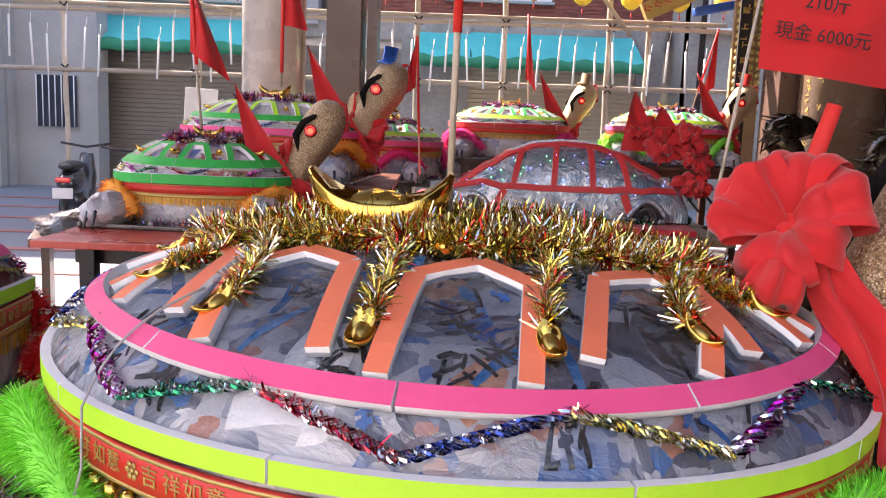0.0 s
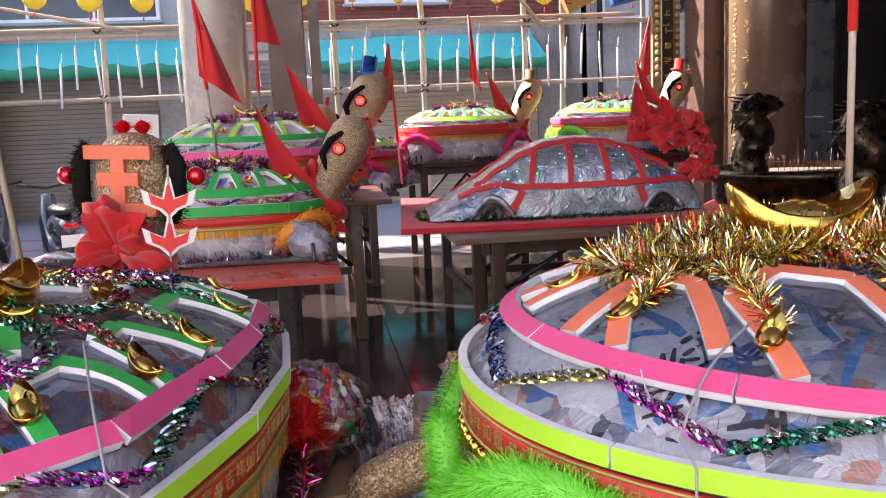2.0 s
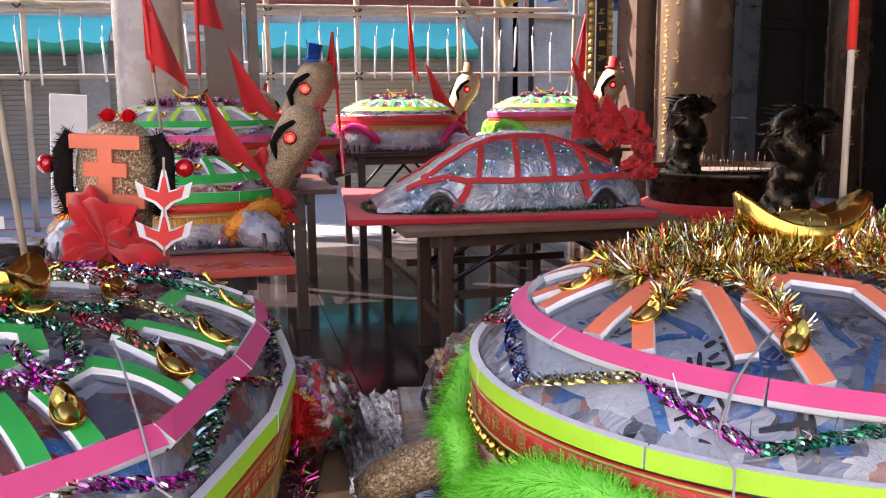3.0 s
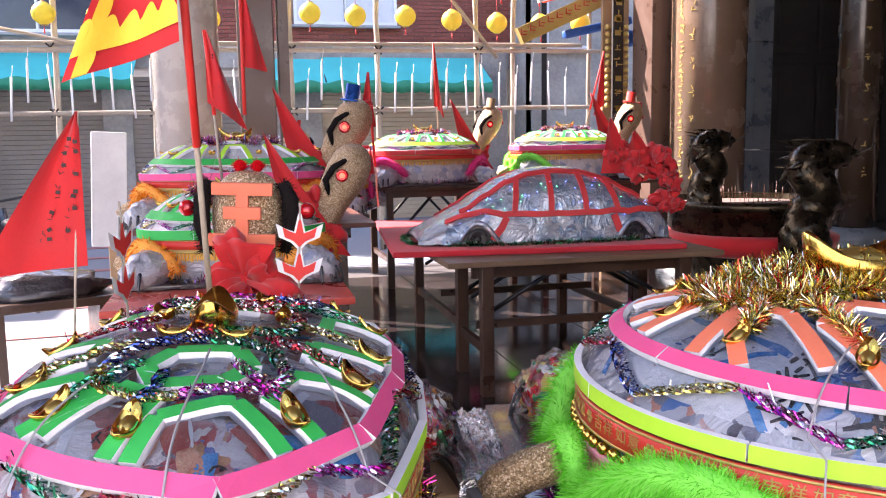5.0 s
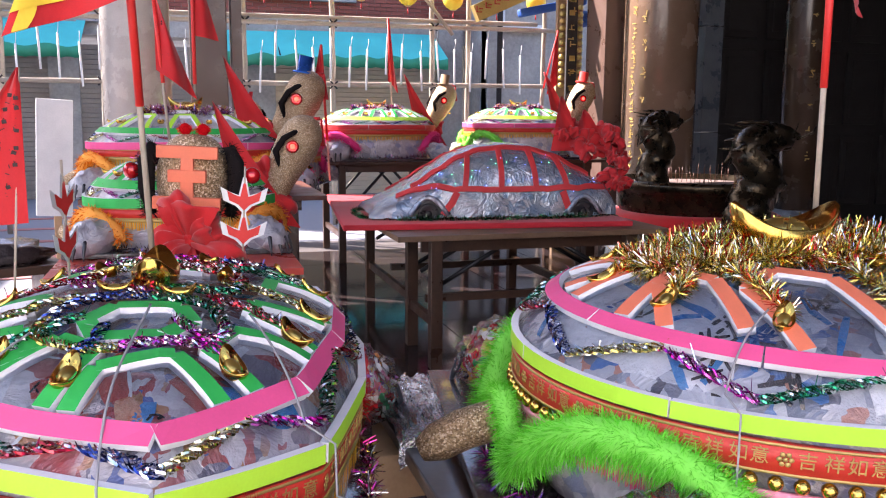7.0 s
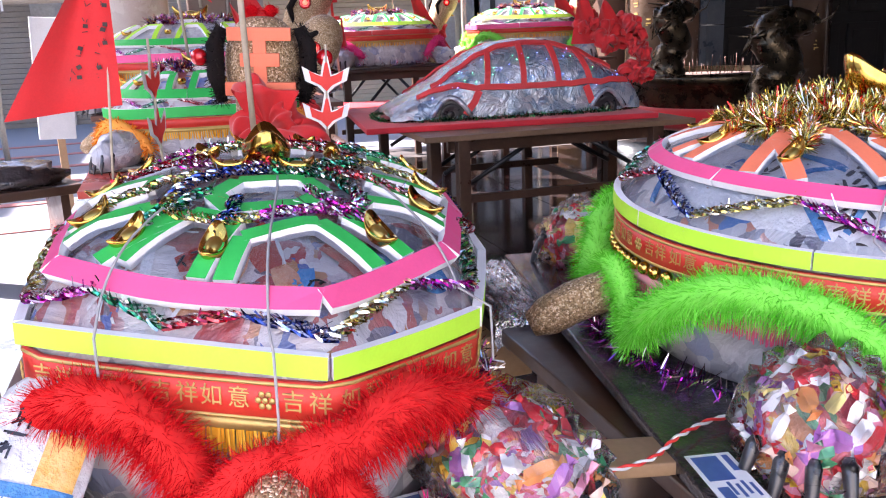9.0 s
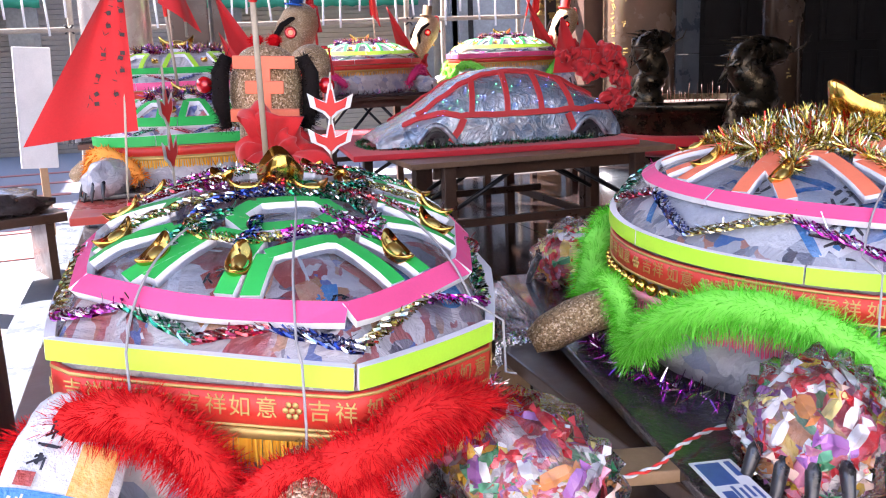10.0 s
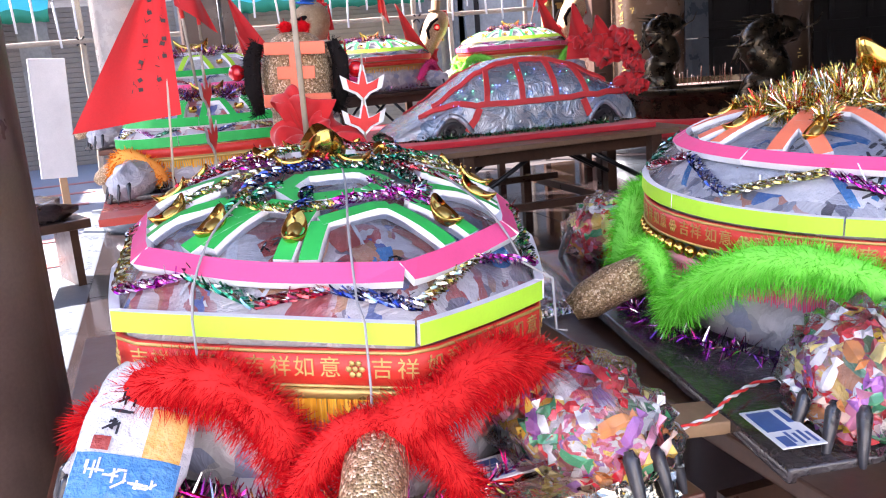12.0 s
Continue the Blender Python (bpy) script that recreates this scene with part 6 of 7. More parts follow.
gourd_head(TD, SH_D, 1.35, "red", 5)


SH_E = Shell(0.48, 0.4, 0.32, 0.16, 2.2, 0.0, 3.4)
TE = turtle(pose(-0.62, 8.05, 0.76, 0, 0, -112), "wrapped turtle with pink feathers turned to the tables", SH_E, PLAIN_WRAP, PLAIN_WRAP, FOAM_GREEN, FOAM_LIME, FOAM_PINK, 10, "flat", FUR_PINK, False, 13, (1.05, 0.85), tinsel="mixed", big=0.15, ring_r=(0.88, 0.88))
gourd_head(TE, SH_E, 1.2, "", 6)


# ---- car-shaped offering ----
def make_car():
    C = thing("car_offering", pose(0.41, 5.38, 0.767, 0, 0, -4) @ Matrix.Scale(0.96, 4), "car shape of rice bags in silver film with red foam trim", "offering car")
    L, W = 0.78, 0.34
    low = [(-1.0, 0.03), (-0.95, 0.07), (-0.8, 0.125), (-0.62, 0.2), (-0.45, 0.29), (-0.28, 0.375), (-0.1, 0.425), (0.1, 0.44), (0.3, 0.43), (0.5, 0.385), (0.7, 0.3), (0.85, 0.235), (0.95, 0.2), (1.0, 0.1)]

    def roof(u):
        for (a, za), (b, zb) in zip(low, low[1:]):
            if a <= u <= b:
                f = (u - a) / (b - a)
                f = f * f * (3 - 2 * f) * 0.5 + f * 0.5
                return za + (zb - za) * f
        return 0.06
    nu, nv = 60, 20

    def surf(u, v, lift=0.0):
        """u along the car, v round it from one sill over the roof to the other."""
        z1 = roof(u)
        half = W * (1 - 0.16 * abs(u) ** 4)
        a = math.pi * v
        c, s = math.cos(a), math.sin(a)
        y = -half * math.copysign(abs(c) ** 0.62, c) * (1 - 0.30 * max(0, (s * z1 - 0.18)) / 0.3)
        z = z1 * s ** 0.62 if s > 0 else 0
        p = Vector((u * L, y, 0.012 + z))
        return p + Vector((0, -math.copysign(1, c) * abs(c) ** 0.8, s)) * lift
    g = Geo()
    vs = []
    for i in range(nu + 1):
        for j in range(nv + 1):
            p = surf(-1 + 2 * i / nu, j / nv)
            w = 0.006 * noise.noise(p * 14) + 0.004 * noise.noise(p * 40)
            vs.append(p + Vector((0, w, w)))
    w = nv + 1
    g.add(vs, [(i * w + j, (i + 1) * w + j, (i + 1) * w + j + 1, i * w + j + 1) for i in range(nu) for j in range(nv)])
    part("car_body", g, SILVER_WRAP, C, "crinkled silver film over rice bags")

    def trim(stations, wd=0.034):
        pts = [surf(u, v, 0.001) for u, v in stations]
        fine = []
        for a, b in zip(stations, stations[1:]):
            for k in range(6):
                fine.append((a[0] + (b[0] - a[0]) * k / 6, a[1] + (b[1] - a[1]) * k / 6))
        fine.append(stations[-1])
        ups = []
        for u, v in fine:
            ups.append(surf(u, v, 0.05) - surf(u, v, 0.0))
        part("foam_trim", Geo().foam([surf(u, v, 0.0) for u, v in fine], ups, wd, 0.014), [FOAM_RED, FOAM_RED], C, smooth=False)
    def vz(u, z):
        return math.asin(min(1.0, (z / roof(u))) ** (1 / 0.62)) / math.pi

    for side in (0, 1):
        def sv(v):
            return v if side == 0 else 1 - v
        belt = [-0.78, -0.6, -0.35, -0.1, 0.15, 0.4, 0.65, 0.9]
        trim([(u, sv(vz(u, min(0.165, roof(u) * 0.9)))) for u in belt], 0.034)
        top = [-0.66, -0.5, -0.38, -0.25, -0.12, 0.05, 0.25, 0.45, 0.62, 0.8]
        trim([(u, sv(vz(u, roof(u) * 0.93))) for u in top], 0.034)
        for u, du in ((-0.27, 0.06), (0.02, 0.02), (0.30, -0.02), (0.56, -0.07)):
            trim([(u, sv(vz(u, 0.17))), (u + du, sv(vz(u + du, roof(u + du) * 0.92)))], 0.032)
        trim([(-0.33, sv(vz(-0.33, 0.15))), (-0.37, sv(vz(-0.37, 0.09))), (-0.44, sv(vz(-0.44, 0.02)))], 0.04)
        trim([(0.52, sv(vz(0.52, 0.15))), (0.55, sv(vz(0.55, 0.09))), (0.57, sv(vz(0.57, 0.05)))], 0.04)
        for u in (-0.55, 0.70):
            y = -1 if side == 0 else 1
            wx = u * L
            half = W * (1 - 0.16 * abs(u) ** 4)
            wheel = part("wheel", Geo().lathe([(0.02, 0), (0.06, 0.0), (0.066, 0.01), (0.066, 0.03), (0.055, 0.036), (0.04, 0.03)], n=28), BLACK_PLASTIC, C, "black paper wheel", at=Matrix.Translation((wx, y * (half - 0.028), 0.035)) @ rot(-90 * y, 0, 0))
            part("hub", Geo().ball((0, 0, 0.03), (0.022, 0.022, 0.006), 14, 6), STEEL_BLACK, wheel)
            arch = [(u - 0.15 + 0.3 * k / 10, sv(vz(u - 0.15 + 0.3 * k / 10, 0.015 + 0.105 * math.sin(math.pi * k / 10)))) for k in range(11)]
            part("wheel_arch", Geo().tube([surf(uu, vv, 0.006) for uu, vv in arch], 0.017, 8), SILVER_WRAP, C)
            pad = Geo()
            vs = [surf(uu * 0.9 + u * 0.1, (vv - sv(0)) * 0.85 + sv(0), 0.004) for uu, vv in arch] + [surf(uu * 0.9 + u * 0.1, sv(0.004), 0.004) for uu, vv in arch]
            pad.add(vs, [(k, k + 1, 11 + k + 1, 11 + k) for k in range(10)])
            part("wheel_well", pad, BLACK_PLASTIC, C, "black paper wheel opening")
    path = [(L * 1.06 * math.cos(t), (W + 0.05) * math.copysign(abs(math.sin(t)) ** 0.5, math.sin(t)), 0.012) for t in [2 * math.pi * k / 60 for k in range(61)]]
    part("tinsel_garland", Geo().blades(path, 4200, 0.026, 0.003, 0, 0, random.Random(3)), GREEN_TINSEL, C, "dark green tinsel round the car")
    q = random.Random(12)
    led = Geo()
    for k in range(26):
        led.ball(surf(q.uniform(-0.7, 0.85), q.uniform(0.08, 0.32), 0.012), 0.0019, 6, 4)
    part("led_string", led, LED_BLUE, C, "tiny blue lamps on a string", kind="stuff")
    led = Geo()
    for k in range(14):
        led.ball(surf(q.uniform(-0.5, 0.85), q.uniform(0.08, 0.32), 0.012), 0.0019, 6, 4)
    part("led_string", led, LED_GREEN, C, "tiny green lamps on a string", kind="stuff")
    # big red cloth flower at the back
    for x, y, z, r in ((0.62, -0.04, 0.50, 0.12), (0.76, -0.08, 0.42, 0.13), (0.93, -0.10, 0.46, 0.12), (0.99, -0.12, 0.33, 0.13), (0.98, -0.14, 0.19, 0.12)):
        petals(C, (x * L + 0.05, y, z), r, 11, seed=int(100 * x), tilt=0.8, flat=rot(50, 20, 0), label="crumpled red cloth bow")
    # pointed red flags standing in the bow
    for x, top, w in ((0.66, 0.74, 0.11), (0.86, 0.66, 0.13)):
        def flag(u, v):
            half = w * (1 - v) ** 0.8
            return (x * L + half * (u - 0.5) * 2 - 0.05 * v, -0.1 - 0.02 * math.sin(u * 5 + v * 3), 0.40 + (top - 0.40) * v)
        part("bow_flag", cloth(flag, 8, 10, 0.002), RED_CLOTH, C, "pointed red cloth flag in the bow")
    return C


make_car()


# ---- bronze incense burner and dragons ----
def make_burner():
    B = thing("incense_burner", pose(2.56, 6.45, 0), "large round dark bronze incense burner on a red-draped stand", "incense burner")
    r = 0.63
    part("bowl", Geo().lathe([(0.3, 0.5), (0.5, 0.54), (r - 0.02, 0.66), (r - 0.02, 0.78), (r + 0.05, 0.81), (r + 0.07, 0.85), (r + 0.05, 0.88), (r - 0.02, 0.88), (r - 0.04, 0.83), (0.1, 0.82)], n=56), BRONZE, B)
    part("ash", Geo().lathe([(r - 0.05, 0.80), (r - 0.05, 0.835), (0.3, 0.85), (0.05, 0.85)], n=40), surface("incense_ash", (0.14, 0.10, 0.09), (0.22, 0.16, 0.14), 0.95), B, "grey-brown incense ash")
    part("drape", Geo().lathe([(r - 0.1, 0.46), (r + 0.02, 0.5), (r + 0.04, 0.60), (r - 0.02, 0.63)], n=48), RED_CLOTH, B, "red cloth drape")
    part("stand", Geo().lathe([(0.5, 0.0), (0.55, 0.06), (0.45, 0.12), (0.42, 0.4), (0.5, 0.5)], n=40), BRONZE, B)
    st = Geo()
    for k in range(40):
        a, d = rng.uniform(0, 6.28), rng.uniform(0.05, 0.5)
        x, y = d * math.cos(a), d * math.sin(a)
        st.tube([(x, y, 0.84), (x + rng.uniform(-0.015, 0.015), y, 0.84 + rng.uniform(0.06, 0.16))], 0.0022, 5)
    part("incense_stick", st, WOOD_RED, B, "burnt-down incense sticks", kind="stuff")


def dragon(m, s, seed, label):
    q = random.Random(seed)
    g = Geo()
    body = [(0, 0, 0), (0.06, 0.02, 0.1), (0.02, -0.03, 0.2), (-0.05, 0, 0.29), (-0.02, 0.03, 0.37), (0.04, 0, 0.43), (0.05, -0.02, 0.49), (0.0, -0.03, 0.53), (-0.06, -0.03, 0.545), (-0.11, -0.03, 0.54)]
    pts = [Vector(p) * s for p in body]
    fine = []
    for a, b in zip(pts, pts[1:]):
        fine += [a.lerp(b, k / 4) for k in range(4)]
    fine.append(pts[-1])
    n = len(fine)
    g.tube(fine, [s * (0.125 - 0.04 * i / n) * (1.08 if i % 2 else 0.96) for i in range(n)], 14)
    for i in range(2, n - 1):
        d = (fine[i + 1] - fine[i - 1]).normalized()
        o = d.cross(Vector((0, 1, 0))).normalized()
        g.tube([fine[i] + o * 0.05 * s, fine[i] + o * 0.12 * s + d * 0.02 * s], [0.022 * s, 0.003 * s], 6)
    h = fine[-1]
    g.ball(h + Vector((-0.03, 0, 0.01)) * s, (0.13 * s, 0.10 * s, 0.085 * s), 16, 12, lump=0.3)
    g.ball(h + Vector((-0.13, 0, 0.02)) * s, (0.09 * s, 0.065 * s, 0.04 * s), 12, 8, lump=0.2)
    g.ball(h + Vector((-0.11, 0, -0.05)) * s, (0.06 * s, 0.04 * s, 0.018 * s), 12, 8)
    for sy in (-1, 1):
        g.tube([h + Vector((0, 0.04 * sy, 0.05)) * s, h + Vector((0.08, 0.06 * sy, 0.1)) * s, h + Vector((0.18, 0.07 * sy, 0.1)) * s], [0.018 * s, 0.014 * s, 0.003 * s], 8)
        g.ball(h + Vector((-0.06, 0.055 * sy, 0.045)) * s, 0.018 * s, 8, 6)
        g.tube([h + Vector((-0.17, 0.04 * sy, 0.0)) * s, h + Vector((-0.26, 0.07 * sy, 0.04)) * s, h + Vector((-0.3, 0.08 * sy, 0.11)) * s], [0.008 * s, 0.006 * s, 0.002 * s], 6)
        for k in range(5):
            g.tube([h + Vector((0.04, 0.05 * sy, -0.02 + 0.02 * k)) * s, h + Vector((0.14 + 0.02 * k, (0.09 + 0.01 * k) * sy, -0.03 + 0.03 * k)) * s], [0.016 * s, 0.002 * s], 6)
        sh = fine[n // 4]
        el = sh + Vector((-0.13, 0.05 * sy, 0.02)) * s
        ha = el + Vector((-0.07, 0.02 * sy, 0.05)) * s
        if sy < 0:
            g.tube([sh, el, ha], [0.05 * s, 0.036 * s, 0.028 * s], 10)
            for k in range(4):
                g.tube([ha, ha + Vector((-0.04 + 0.02 * k, 0.03 * (k - 1.5), 0.05)) * s, ha + Vector((-0.05 + 0.025 * k, 0.035 * (k - 1.5), 0.075)) * s], [0.014 * s, 0.009 * s, 0.002 * s], 6)
    for k in range(26):
        b0 = fine[n - 3 - k % 6]
        g.tube([b0, b0 + Vector((q.uniform(0.05, 0.16), q.uniform(-0.1, 0.1), q.uniform(-0.08, 0.05))) * s, b0 + Vector((q.uniform(0.12, 0.2), q.uniform(-0.13, 0.13), q.uniform(-0.2, 0.0))) * s], [0.03 * s, 0.022 * s, 0.003 * s], 6)
    g.ball(Vector((0.1, 0, 0.06)) * s, (0.1 * s, 0.09 * s, 0.14 * s), 14, 10, lump=0.3)
    ob = part("bronze_dragon", g, BRONZE, None)
    ob.matrix_world = m
    return tagged(ob, label, "statue", "bronze dragons")


make_burner()
dragon(pose(2.12, 6.3, 0.80, 0, 0, 200), 0.95, 3, "dark bronze coiled dragon on the incense burner's rim")
dragon(pose(2.52, 5.62, 0.56, 0, 0, 185), 1.2, 5, "dark bronze rearing dragon beside the incense burner")


# ---- flags and sticks ----
pennant((-1.385, 1.87, 1.09), (-1.405, 1.73, 1.80), 0.16, 0.29, 172, "red pennant with a yellow flame border on a long stick", edge=True, red_from=0.38, pole_r=0.0048, droop=0.2)
pennant((-1.612, 1.92, 0.98), (-1.578, 1.92, 1.42), 0.17, 0.25, 178, "red paper flag with black handwriting on a thin stick", marks=10, pole_r=0.002, droop=0.06, wave=0.012)
pennant((-0.205, 1.72, 1.12), (-0.20, 1.73, 1.75), 0.16, 0.16, 20, "red pennant on a bamboo stick with red wrapping", red_from=0.45, pole_r=0.0052)
pennant((-1.40, 4.78, 1.10), (-1.456, 4.75, 1.90), 0.19, 0.34, 8, "tall red pennant over the green-striped turtle", marks=4, red_from=0.5, pole_r=0.007, droop=0.4, wave=0.03, seed=4)
pennant((-1.27, 6.2, 1.45), (-1.265, 6.2, 2.4), 0.16, 0.55, 10, "tall red pennant on a red stick", red_from=0.1, pole_r=0.009, droop=0.05)
pennant((-0.35, 6.6, 0.89), (-0.40, 6.6, 1.85), 0.1, 0.35, 185, "narrow red pennant behind the blue-hatted turtle", red_from=0.3, pole_r=0.007, droop=0.2)
pennant((0.62, 8.8, 1.43), (0.58, 8.8, 2.3), 0.12, 0.6, 12, "narrow red pennant on a thin stick", red_from=0.3, pole_r=0.007, droop=0.2)
pennant((2.2, 8.9, 1.4), (2.42, 8.9, 2.25), 0.14, 0.55, 190, "narrow red pennant hanging beside the pillar", red_from=0.3, pole_r=0.007, droop=0.2)
pennant((0.215, 1.85, 1.0), (0.292, 1.86, 1.55), 0.24, 0.17, 3, "red paper flag with black handwriting by the large turtle", words=(("210斤", 0.03, 0.388, 1.482, 6), ("現金 6000元", 0.03, 0.385, 1.432, 6)), shape="rect", pole_r=0.003, droop=0.15, wave=0.01)


def paper_arrow(m, label, n=2):
    A = thing("paper_arrow", m, label, "paper ornament", "paper ornaments")
    part("stick", Geo().tube([(0, 0, -0.12), (0, 0, 0.12)], 0.0022, 6), BAMBOO, A)
    for k in range(n):
        z = 0.045 - 0.075 * k
        for col, s, off in ((WHITE_PAPER, 1.0, 0.0), (RED_PAPER, 0.72, -0.0022)):
            for sx in (-1, 1):
                out = [(0, -0.03), (0.018, -0.012), (0.045, 0.0), (0.052, 0.03), (0.03, 0.018), (0.012, 0.012), (0.004, 0.05), (0, 0.055)]
                g = Geo()
                f = [(sx * x * s, off, z + zz * s) for x, zz in out]
                g.add(f, [tuple(range(8)) if sx < 0 else tuple(range(8))[::-1]])
                g.add([(x, y + 0.0016, zz) for x, y, zz in f], [tuple(range(8))[::-1] if sx < 0 else tuple(range(8))])
                part("leaf", g, col, A, smooth=False)
    return A


paper_arrow(pose(-1.222, 2.13, 1.139, 0, 3, 5) @ Matrix.Scale(0.9, 4), "red and white paper arrow on a thin stick")
paper_arrow(pose(-1.53, 1.98, 1.15, 0, -2, 75), "red and white paper arrow seen edge-on on a stick")
g = Geo().tube([(0, 0, 0), (0.04, 0, 0.1), (0.085, 0.0, 0.26)], [0.012, 0.015, 0.012], 8)
ob = part("paper_roll", g, RED_PAPER, None, at=pose(0.265, 1.70, 1.06))
tagged(ob, "rolled red paper stick tied to the turtle's neck", "paper ornament")


# ---- small things round the tables ----
tagged(part("foil_sheet", Geo().box((-0.78, 2.28, 0.684), (0.2, 0.3, 0.006), rot(0, 3, 12)), SILVER_FOIL), "crumpled silver foil sheet on the table edge", "foil")
plank = tagged(part("plank", Geo().box((-0.97, 1.44, 0.683), (0.30, 0.08, 0.02), rot(0, 0, -14), bevel=0.003), WOOD_PALE), "raw wooden plank bridging the two tables", "plank")
tagged(part("plank", Geo().box((-0.92, 2.15, 0.60), (0.16, 0.2, 0.1), rot(0, 0, 3), bevel=0.004), WOOD_PALE), "raw wood block between the tables", "wood block")


def crumpled(name, label, x0, x1, y0, y1, z, drop, m, seed, amp=0.012):
    """A crumpled foil sheet lying flat and folding down over its front edge."""
    g, nu, nv = Geo(), 46, 14
    vs = []
    for j in range(nv + 1):
        v = j / nv
        for i in range(nu + 1):
            u = i / nu
            flat = min(1.0, v / 0.6)
            fall = max(0.0, (v - 0.6) / 0.4)
            k = Vector((u * 9, v * 5, seed))
            w = amp * (abs(noise.noise(k * 1.1)) + 0.5 * abs(noise.noise(k * 2.7)))
            vs.append((x0 + (x1 - x0) * u + 0.01 * noise.noise(k * 1.7), y1 + (y0 - y1) * flat - w * fall, z + w * (1 - fall) - drop * fall * (1 + 0.4 * noise.noise(k))))
    g.add(vs, [(j * (nu + 1) + i, (j + 1) * (nu + 1) + i, (j + 1) * (nu + 1) + i + 1, j * (nu + 1) + i + 1) for j in range(nv) for i in range(nu)])
    return tagged(part(name, g, m, None, smooth=False), label, "foil")


crumpled("foil_wrap", "crumpled silver and gold foil folded over the tray edge", -1.68, -1.08, 1.262, 1.37, 0.7045, 0.035, PALE_GOLD_FOIL, 3.0)
crumpled("foil_wrap", "shiny black and silver foil bunched between the two tables", -0.93, -0.74, 2.02, 2.42, 0.69, 0.06, SILVER_FOIL, 8.0, 0.03)
box = thing("paper_box", pose(-1.563, 1.452, 0.7045, 0, 0, -14), "small pale lilac paper box lying on the foil tray", "paper box")
part("carton", Geo().box((0, 0, 0.012), (0.052, 0.14, 0.024), bevel=0.0015), WHITE_PAPER, box, smooth=False)
part("lid_flap", Geo().box((0, 0.071, 0.018), (0.048, 0.012, 0.001), rot(-20, 0, 0)), WHITE_PAPER, box, smooth=False)


def card(m, label):
    c = thing("printed_card", m, label, "card", "printed cards")
    part("sheet", Geo().box((0, 0, 0), (0.115, 0.06, 0.0015)), WHITE_PAPER, c, smooth=False)
    g = Geo().box((0.02, 0.008, 0.0012), (0.06, 0.034, 0.0006)).box((-0.04, 0.016, 0.0012), (0.028, 0.014, 0.0006)).box((0.03, -0.02, 0.0012), (0.04, 0.008, 0.0006))
    for k in range(4):
        g.box((-0.036 + 0.006 * (k % 2), -0.022 + 0.009 * k, 0.0012), (0.03, 0.004, 0.0006))
    part("print", g, BLUE_INK, c, smooth=False)


card(pose(-0.899, 1.295, 0.7165, 0, 0, 80), "small printed card lying on the dark tray")
card(pose(-1.24, 1.37, 0.7165, 0, 0, 6), "small printed card lying beside the striped wire")


def wire_run(pts, label):
    w = thing("lamp_wire", Matrix.Identity(4), label, "wire", "lamp wires")
    for k, m in ((0, RED_PAPER), (1, WHITE_PAPER)):
        fine = []
        P = [Vector(p) for p in pts]
        for i in range(len(P) - 1):
            a, b = P[i], P[i + 1]
            p0, p3 = P[max(0, i - 1)], P[min(len(P) - 1, i + 2)]
            for j in range(14):
                t = j / 14
                c = 0.5 * ((2 * a) + (b - p0) * t + (2 * p0 - 5 * a + 4 * b - p3) * t * t + (3 * a - p0 - 3 * b + p3) * t ** 3)
                fine.append(c)
        fine.append(P[-1])
        tw = [p + Vector((0.0, 0.0022 * math.cos(i * 0.9 + k * math.pi), 0.0022 * math.sin(i * 0.9 + k * math.pi))) for i, p in enumerate(fine)]
        part("strand", Geo().tube(tw, 0.0022, 6), m, w)


wire_run([(-1.42, 1.30, 0.713), (-1.3, 1.33, 0.713), (-1.18, 1.36, 0.713), (-1.05, 1.38, 0.702), (-0.95, 1.39, 0.702), (-0.88, 1.42, 0.713), (-0.78, 1.44, 0.713), (-0.62, 1.36, 0.713)], "twisted red and white lamp wire over the tables")


NOODLE_PRINT = surface("yellow_noodle_print", (0.75, 0.36, 0.05), (0.8, 0.55, 0.2), 0.3, big=30, fine=120, bump=0.5, dist=0.01, coat=0.9)


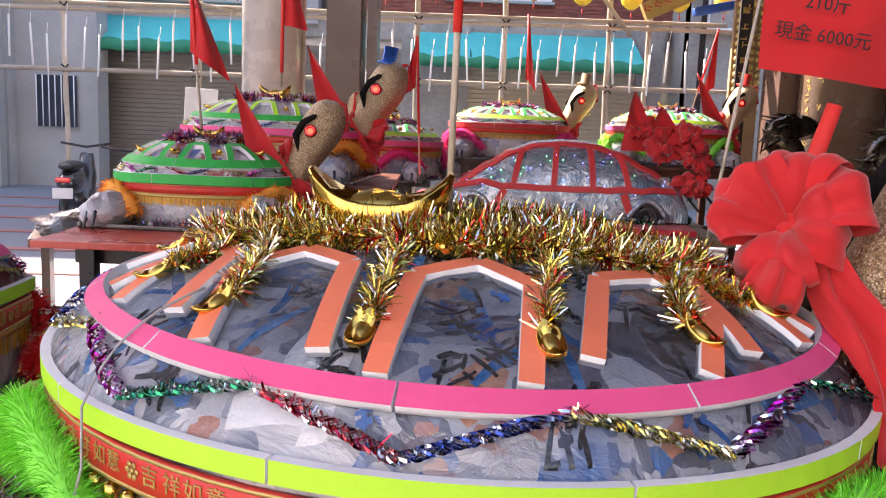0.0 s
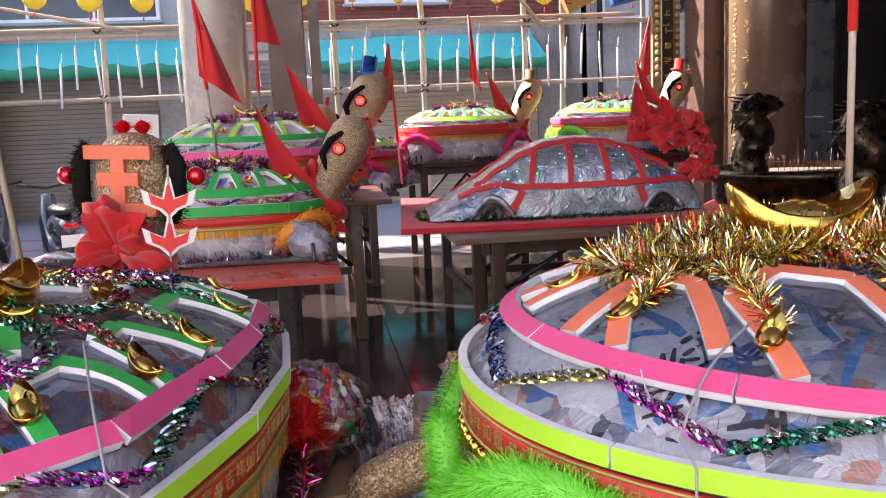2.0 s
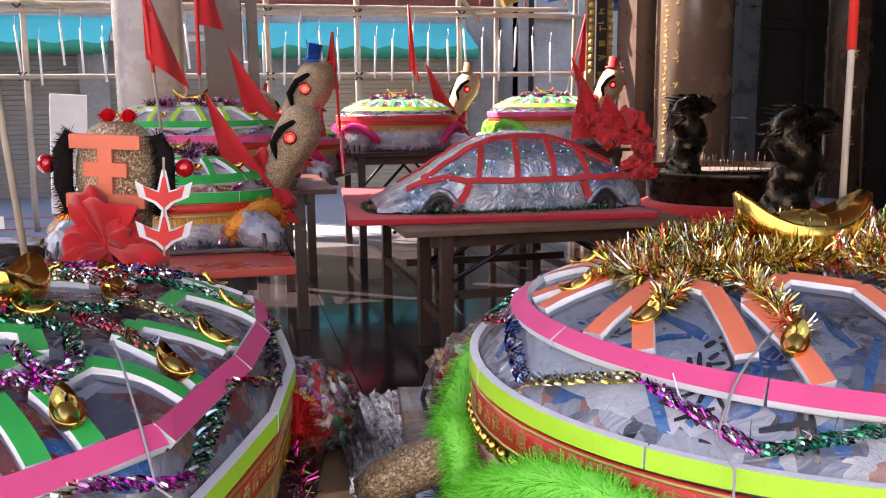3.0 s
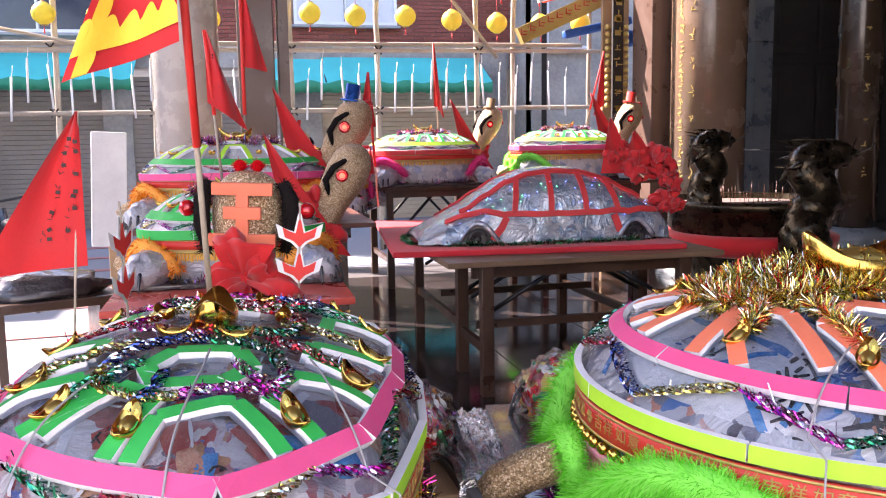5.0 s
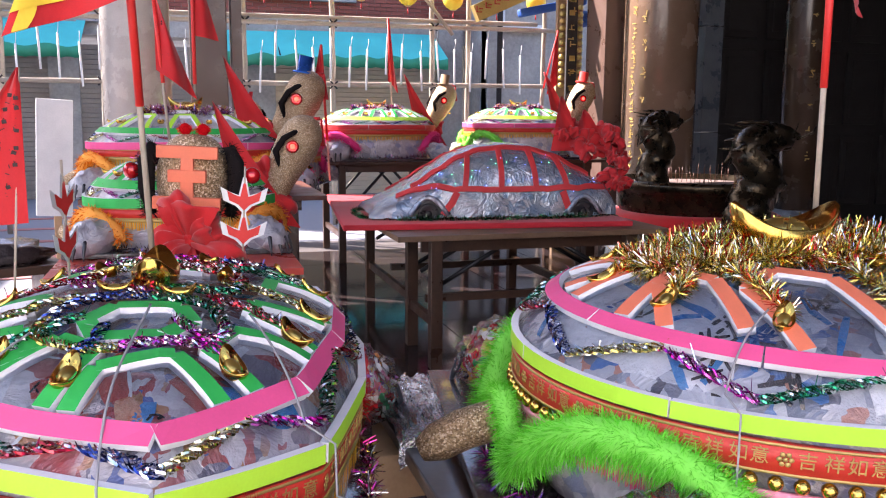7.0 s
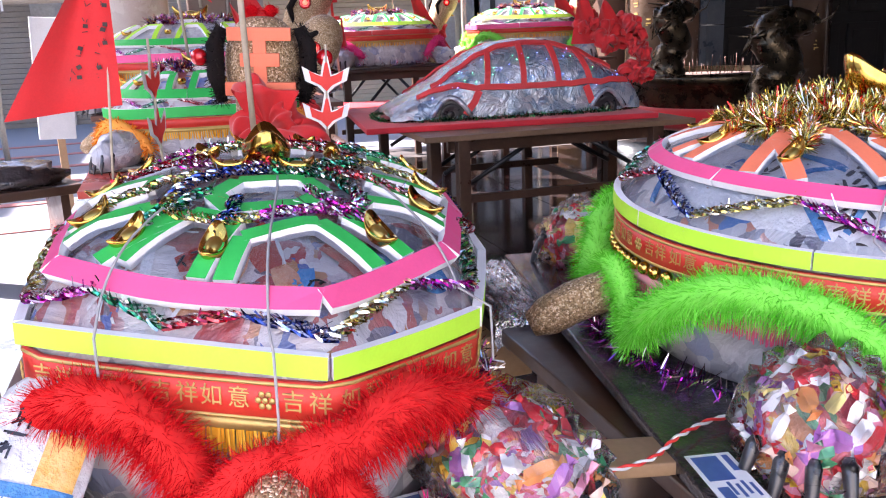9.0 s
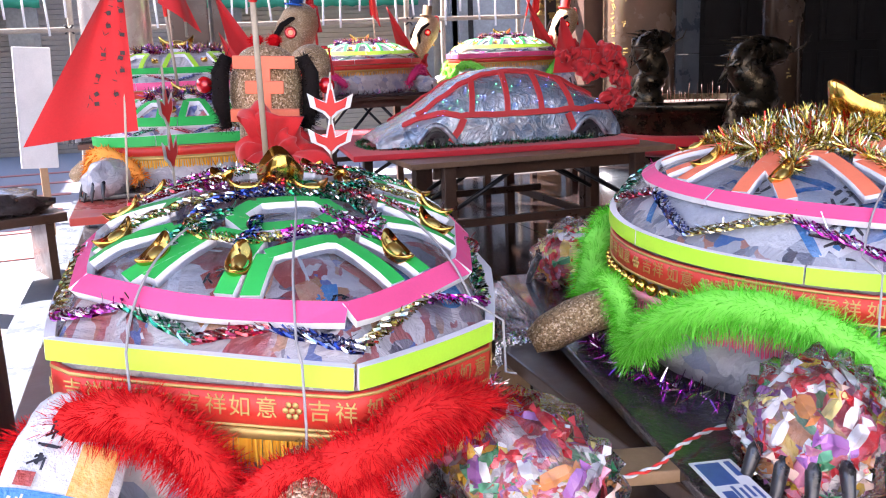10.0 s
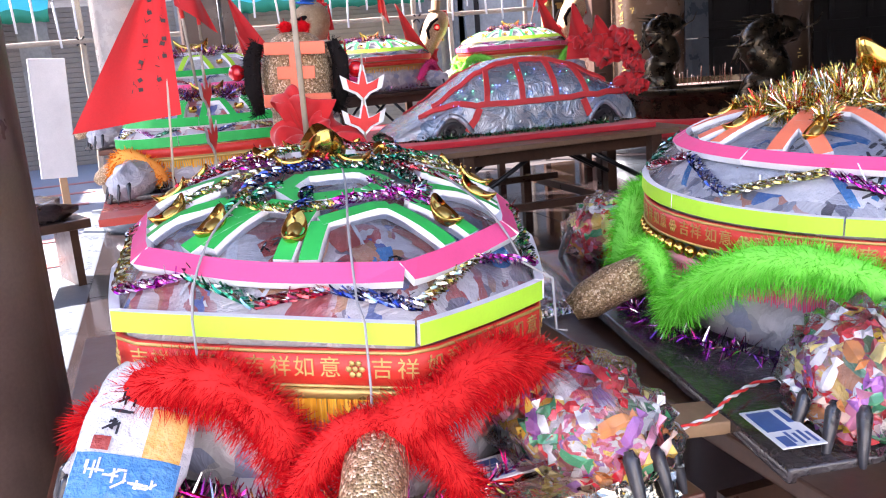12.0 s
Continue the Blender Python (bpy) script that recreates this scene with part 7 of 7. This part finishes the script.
def noodle_bag(m):
    b = thing("food_packet", m, "white and blue printed dried food packet leaning on the turtle", "food packet")
    part("packet", Geo().ball((0, 0, 0), (0.085, 0.03, 0.13), 28, 18, lump=0.08, bulge=0.45), PANEL_WHITE, b, "glossy white film packet")

    def face(x, z, lift):
        k = max(0.0, 1 - (x / 0.085) ** 4) ** 0.5 * max(0.0, 1 - (z / 0.13) ** 4) ** 0.5
        return Vector((x, -0.03 * k - lift, z))

    def patch(name, x, z, w, h, m2, lift, turn=0.0):
        g, c, s = Geo(), math.cos(turn), math.sin(turn)
        vs = [face(x + (i / 6 - 0.5) * w * c - (j / 4 - 0.5) * h * s, z + (i / 6 - 0.5) * w * s + (j / 4 - 0.5) * h * c, lift) for j in range(5) for i in range(7)]
        g.add(vs, [(j * 7 + i, j * 7 + i + 1, (j + 1) * 7 + i + 1, (j + 1) * 7 + i) for j in range(4) for i in range(6)])
        part(name, g, m2, b)
    patch("blue_field", 0.0, -0.075, 0.15, 0.07, PANEL_BLUE, 0.003)
    patch("food_picture", 0.045, 0.0, 0.055, 0.08, NOODLE_PRINT, 0.003)
    patch("red_mark", -0.045, -0.025, 0.026, 0.022, PANEL_RED, 0.004)
    q = random.Random(5)
    for col, x0, z0, m2, n in ((0, -0.02, 0.06, PRINT_DARK, 6), (0, -0.025, 0.035, PRINT_DARK, 6), (0, -0.032, 0.008, PRINT_DARK, 6), (1, -0.045, -0.07, PANEL_WHITE, 6), (1, -0.008, -0.075, PANEL_WHITE, 6), (1, 0.03, -0.08, PANEL_WHITE, 6)):
        for k in range(n):
            patch("print_stroke", x0 + q.uniform(-0.012, 0.012), z0 + q.uniform(-0.012, 0.012), q.uniform(0.012, 0.024), 0.0036, m2, 0.0055, q.choice((0, 1.57, 0.6)))


noodle_bag(pose(-1.694, 1.43, 0.822, -48, 17, -12) @ Matrix.Scale(0.76, 4))


def cord(pts, parent_label):
    tagged(part("grey_cord", Geo().tube(pts, 0.0017, 6), GREY_CORD), parent_label, "cord", "tying cords")


def surf_cord(sh, m, th, r0, r1, end_z, label):
    pts = [m @ sh.at(th + 0.05 * math.sin(5 * r), r, 0.026) for r in [r0 + (r1 - r0) * k / 14 for k in range(15)]]
    o = m.to_3x3() @ sh.out(th)
    e = m @ Vector((*sh.rim(th), sh.hr))
    pts += [e + o * 0.028 + Vector((0, 0, 0.01)), e + o * 0.03 + Vector((0, 0, -0.06)), e + o * 0.045 + Vector((0, 0, end_z))]
    cord(pts, label)


surf_cord(SH_OR, OR.matrix_world, radians(232), 0.75, 1.0, -0.11, "grey tying cord over the turtle's rim")
surf_cord(SH_GR, GR.matrix_world, radians(188), 0.45, 1.0, -0.15, "grey tying cord hanging over the turtle's rim")
surf_cord(SH_GR, GR.matrix_world, radians(150), 0.7, 0.99, -0.06, "grey tying cord over the turtle's rim")
surf_cord(SH_GR, GR.matrix_world, radians(-130), 0.6, 0.99, -0.06, "grey tying cord over the turtle's rim")


# ---- street things ----
def scooter(m, label):
    s = thing("scooter", m, label, "scooter", "parked scooters")
    for x in (-0.6, 0.6):
        w = part("wheel", Geo().lathe([(0.12, -0.045), (0.2, -0.05), (0.235, -0.03), (0.235, 0.03), (0.2, 0.05), (0.12, 0.045)], n=24), BLACK_PLASTIC, s, at=pose(x, 0, 0.235, 90, 0, 0))
        part("rim", Geo().lathe([(0.02, -0.03), (0.13, -0.03), (0.13, 0.03), (0.02, 0.03)], n=18), TUBE_WHITE, w)
    part("body", Geo().ball((-0.35, 0, 0.55), (0.42, 0.15, 0.17), 20, 12).tube([(-0.1, 0, 0.3), (0.25, 0, 0.3), (0.42, 0, 0.55), (0.47, 0, 0.85)], [0.12, 0.13, 0.12, 0.08], 12), SCOOTER_PAINT, s)
    part("seat", Geo().ball((-0.35, 0, 0.74), (0.36, 0.13, 0.06), 18, 8), BLACK_PLASTIC, s)
    part("handlebar", Geo().tube([(0.42, -0.3, 0.98), (0.46, 0, 0.93), (0.42, 0.3, 0.98)], 0.016, 8), BLACK_PLASTIC, s)
    part("headlight", Geo().ball((0.56, 0, 0.8), (0.05, 0.07, 0.06), 12, 8), WHITE_PAPER, s)
    part("tail_light", Geo().box((-0.78, 0, 0.6), (0.04, 0.16, 0.06), bevel=0.01), RED_GLOSS, s)
    part("number_plate", Geo().box((-0.8, 0, 0.45), (0.01, 0.22, 0.12)), WHITE_PAPER, s, "plain white plate", smooth=False)


scooter(pose(-3.7, 10.3, -0.16, 0, 0, 115), "dark scooter parked at the street's edge")
scooter(pose(-4.6, 11.0, -0.16, 0, 0, 100), "dark scooter parked beside another one")
b = thing("white_board", pose(-2.43, 8.45, -0.16, 0, 0, 10), "weathered white board standing on a post", "board")
part("board", Geo().box((0, 0, 1.14), (0.29, 0.05, 1.0), rot(0, 3, 0), bevel=0.008), WHITE_STONE, b, smooth=False)
part("post", Geo().box((0, 0.04, 0.4), (0.06, 0.05, 0.8)), WOOD_PALE, b, smooth=False)
g = Geo().ball((0, 0, 0.1), (0.16, 0.14, 0.12), 16, 10, lump=0.3).tube([(0, 0, 0.15), (-0.05, 0, 0.35), (-0.02, 0, 0.5), (0.06, 0, 0.58)], [0.12, 0.1, 0.09, 0.06], 14).ball((0.06, 0, 0.6), (0.1, 0.08, 0.08), 14, 10, lump=0.4)
for k in range(7):
    g.tube([(0.02, 0, 0.62), (-0.1 - 0.02 * k, 0.04 * (k - 3), 0.6 - 0.06 * k)], [0.04, 0.01], 8)
ob = part("stone_statue", g.lathe([(0.16, -1.69), (0.16, 0.0), (0.1, 0.02)], n=16), WHITE_STONE, None, at=pose(-0.98, 10.2, 1.28, 0, 0, 0) @ Matrix.Scale(0.85, 4))
tagged(ob, "white carved stone figure on a post at the street side", "statue")
s = thing("hand_barrow", pose(-2.55, 6.3, -0.16, 0, 0, 20), "dark low cart covered with black sheeting in the sun", "cart")
part("bed", Geo().box((0, 0, 0.55), (0.8, 0.5, 0.06), bevel=0.01), WOOD_DARK, s, smooth=False)
part("sheeting", Geo().ball((0, 0, 0.62), (0.38, 0.24, 0.12), 20, 12, lump=0.4), DARK_FOIL, s)
for sx in (-1, 1):
    part("leg", Geo().box((sx * 0.3, 0, 0.26), (0.05, 0.4, 0.52)), WOOD_DARK, s, smooth=False)
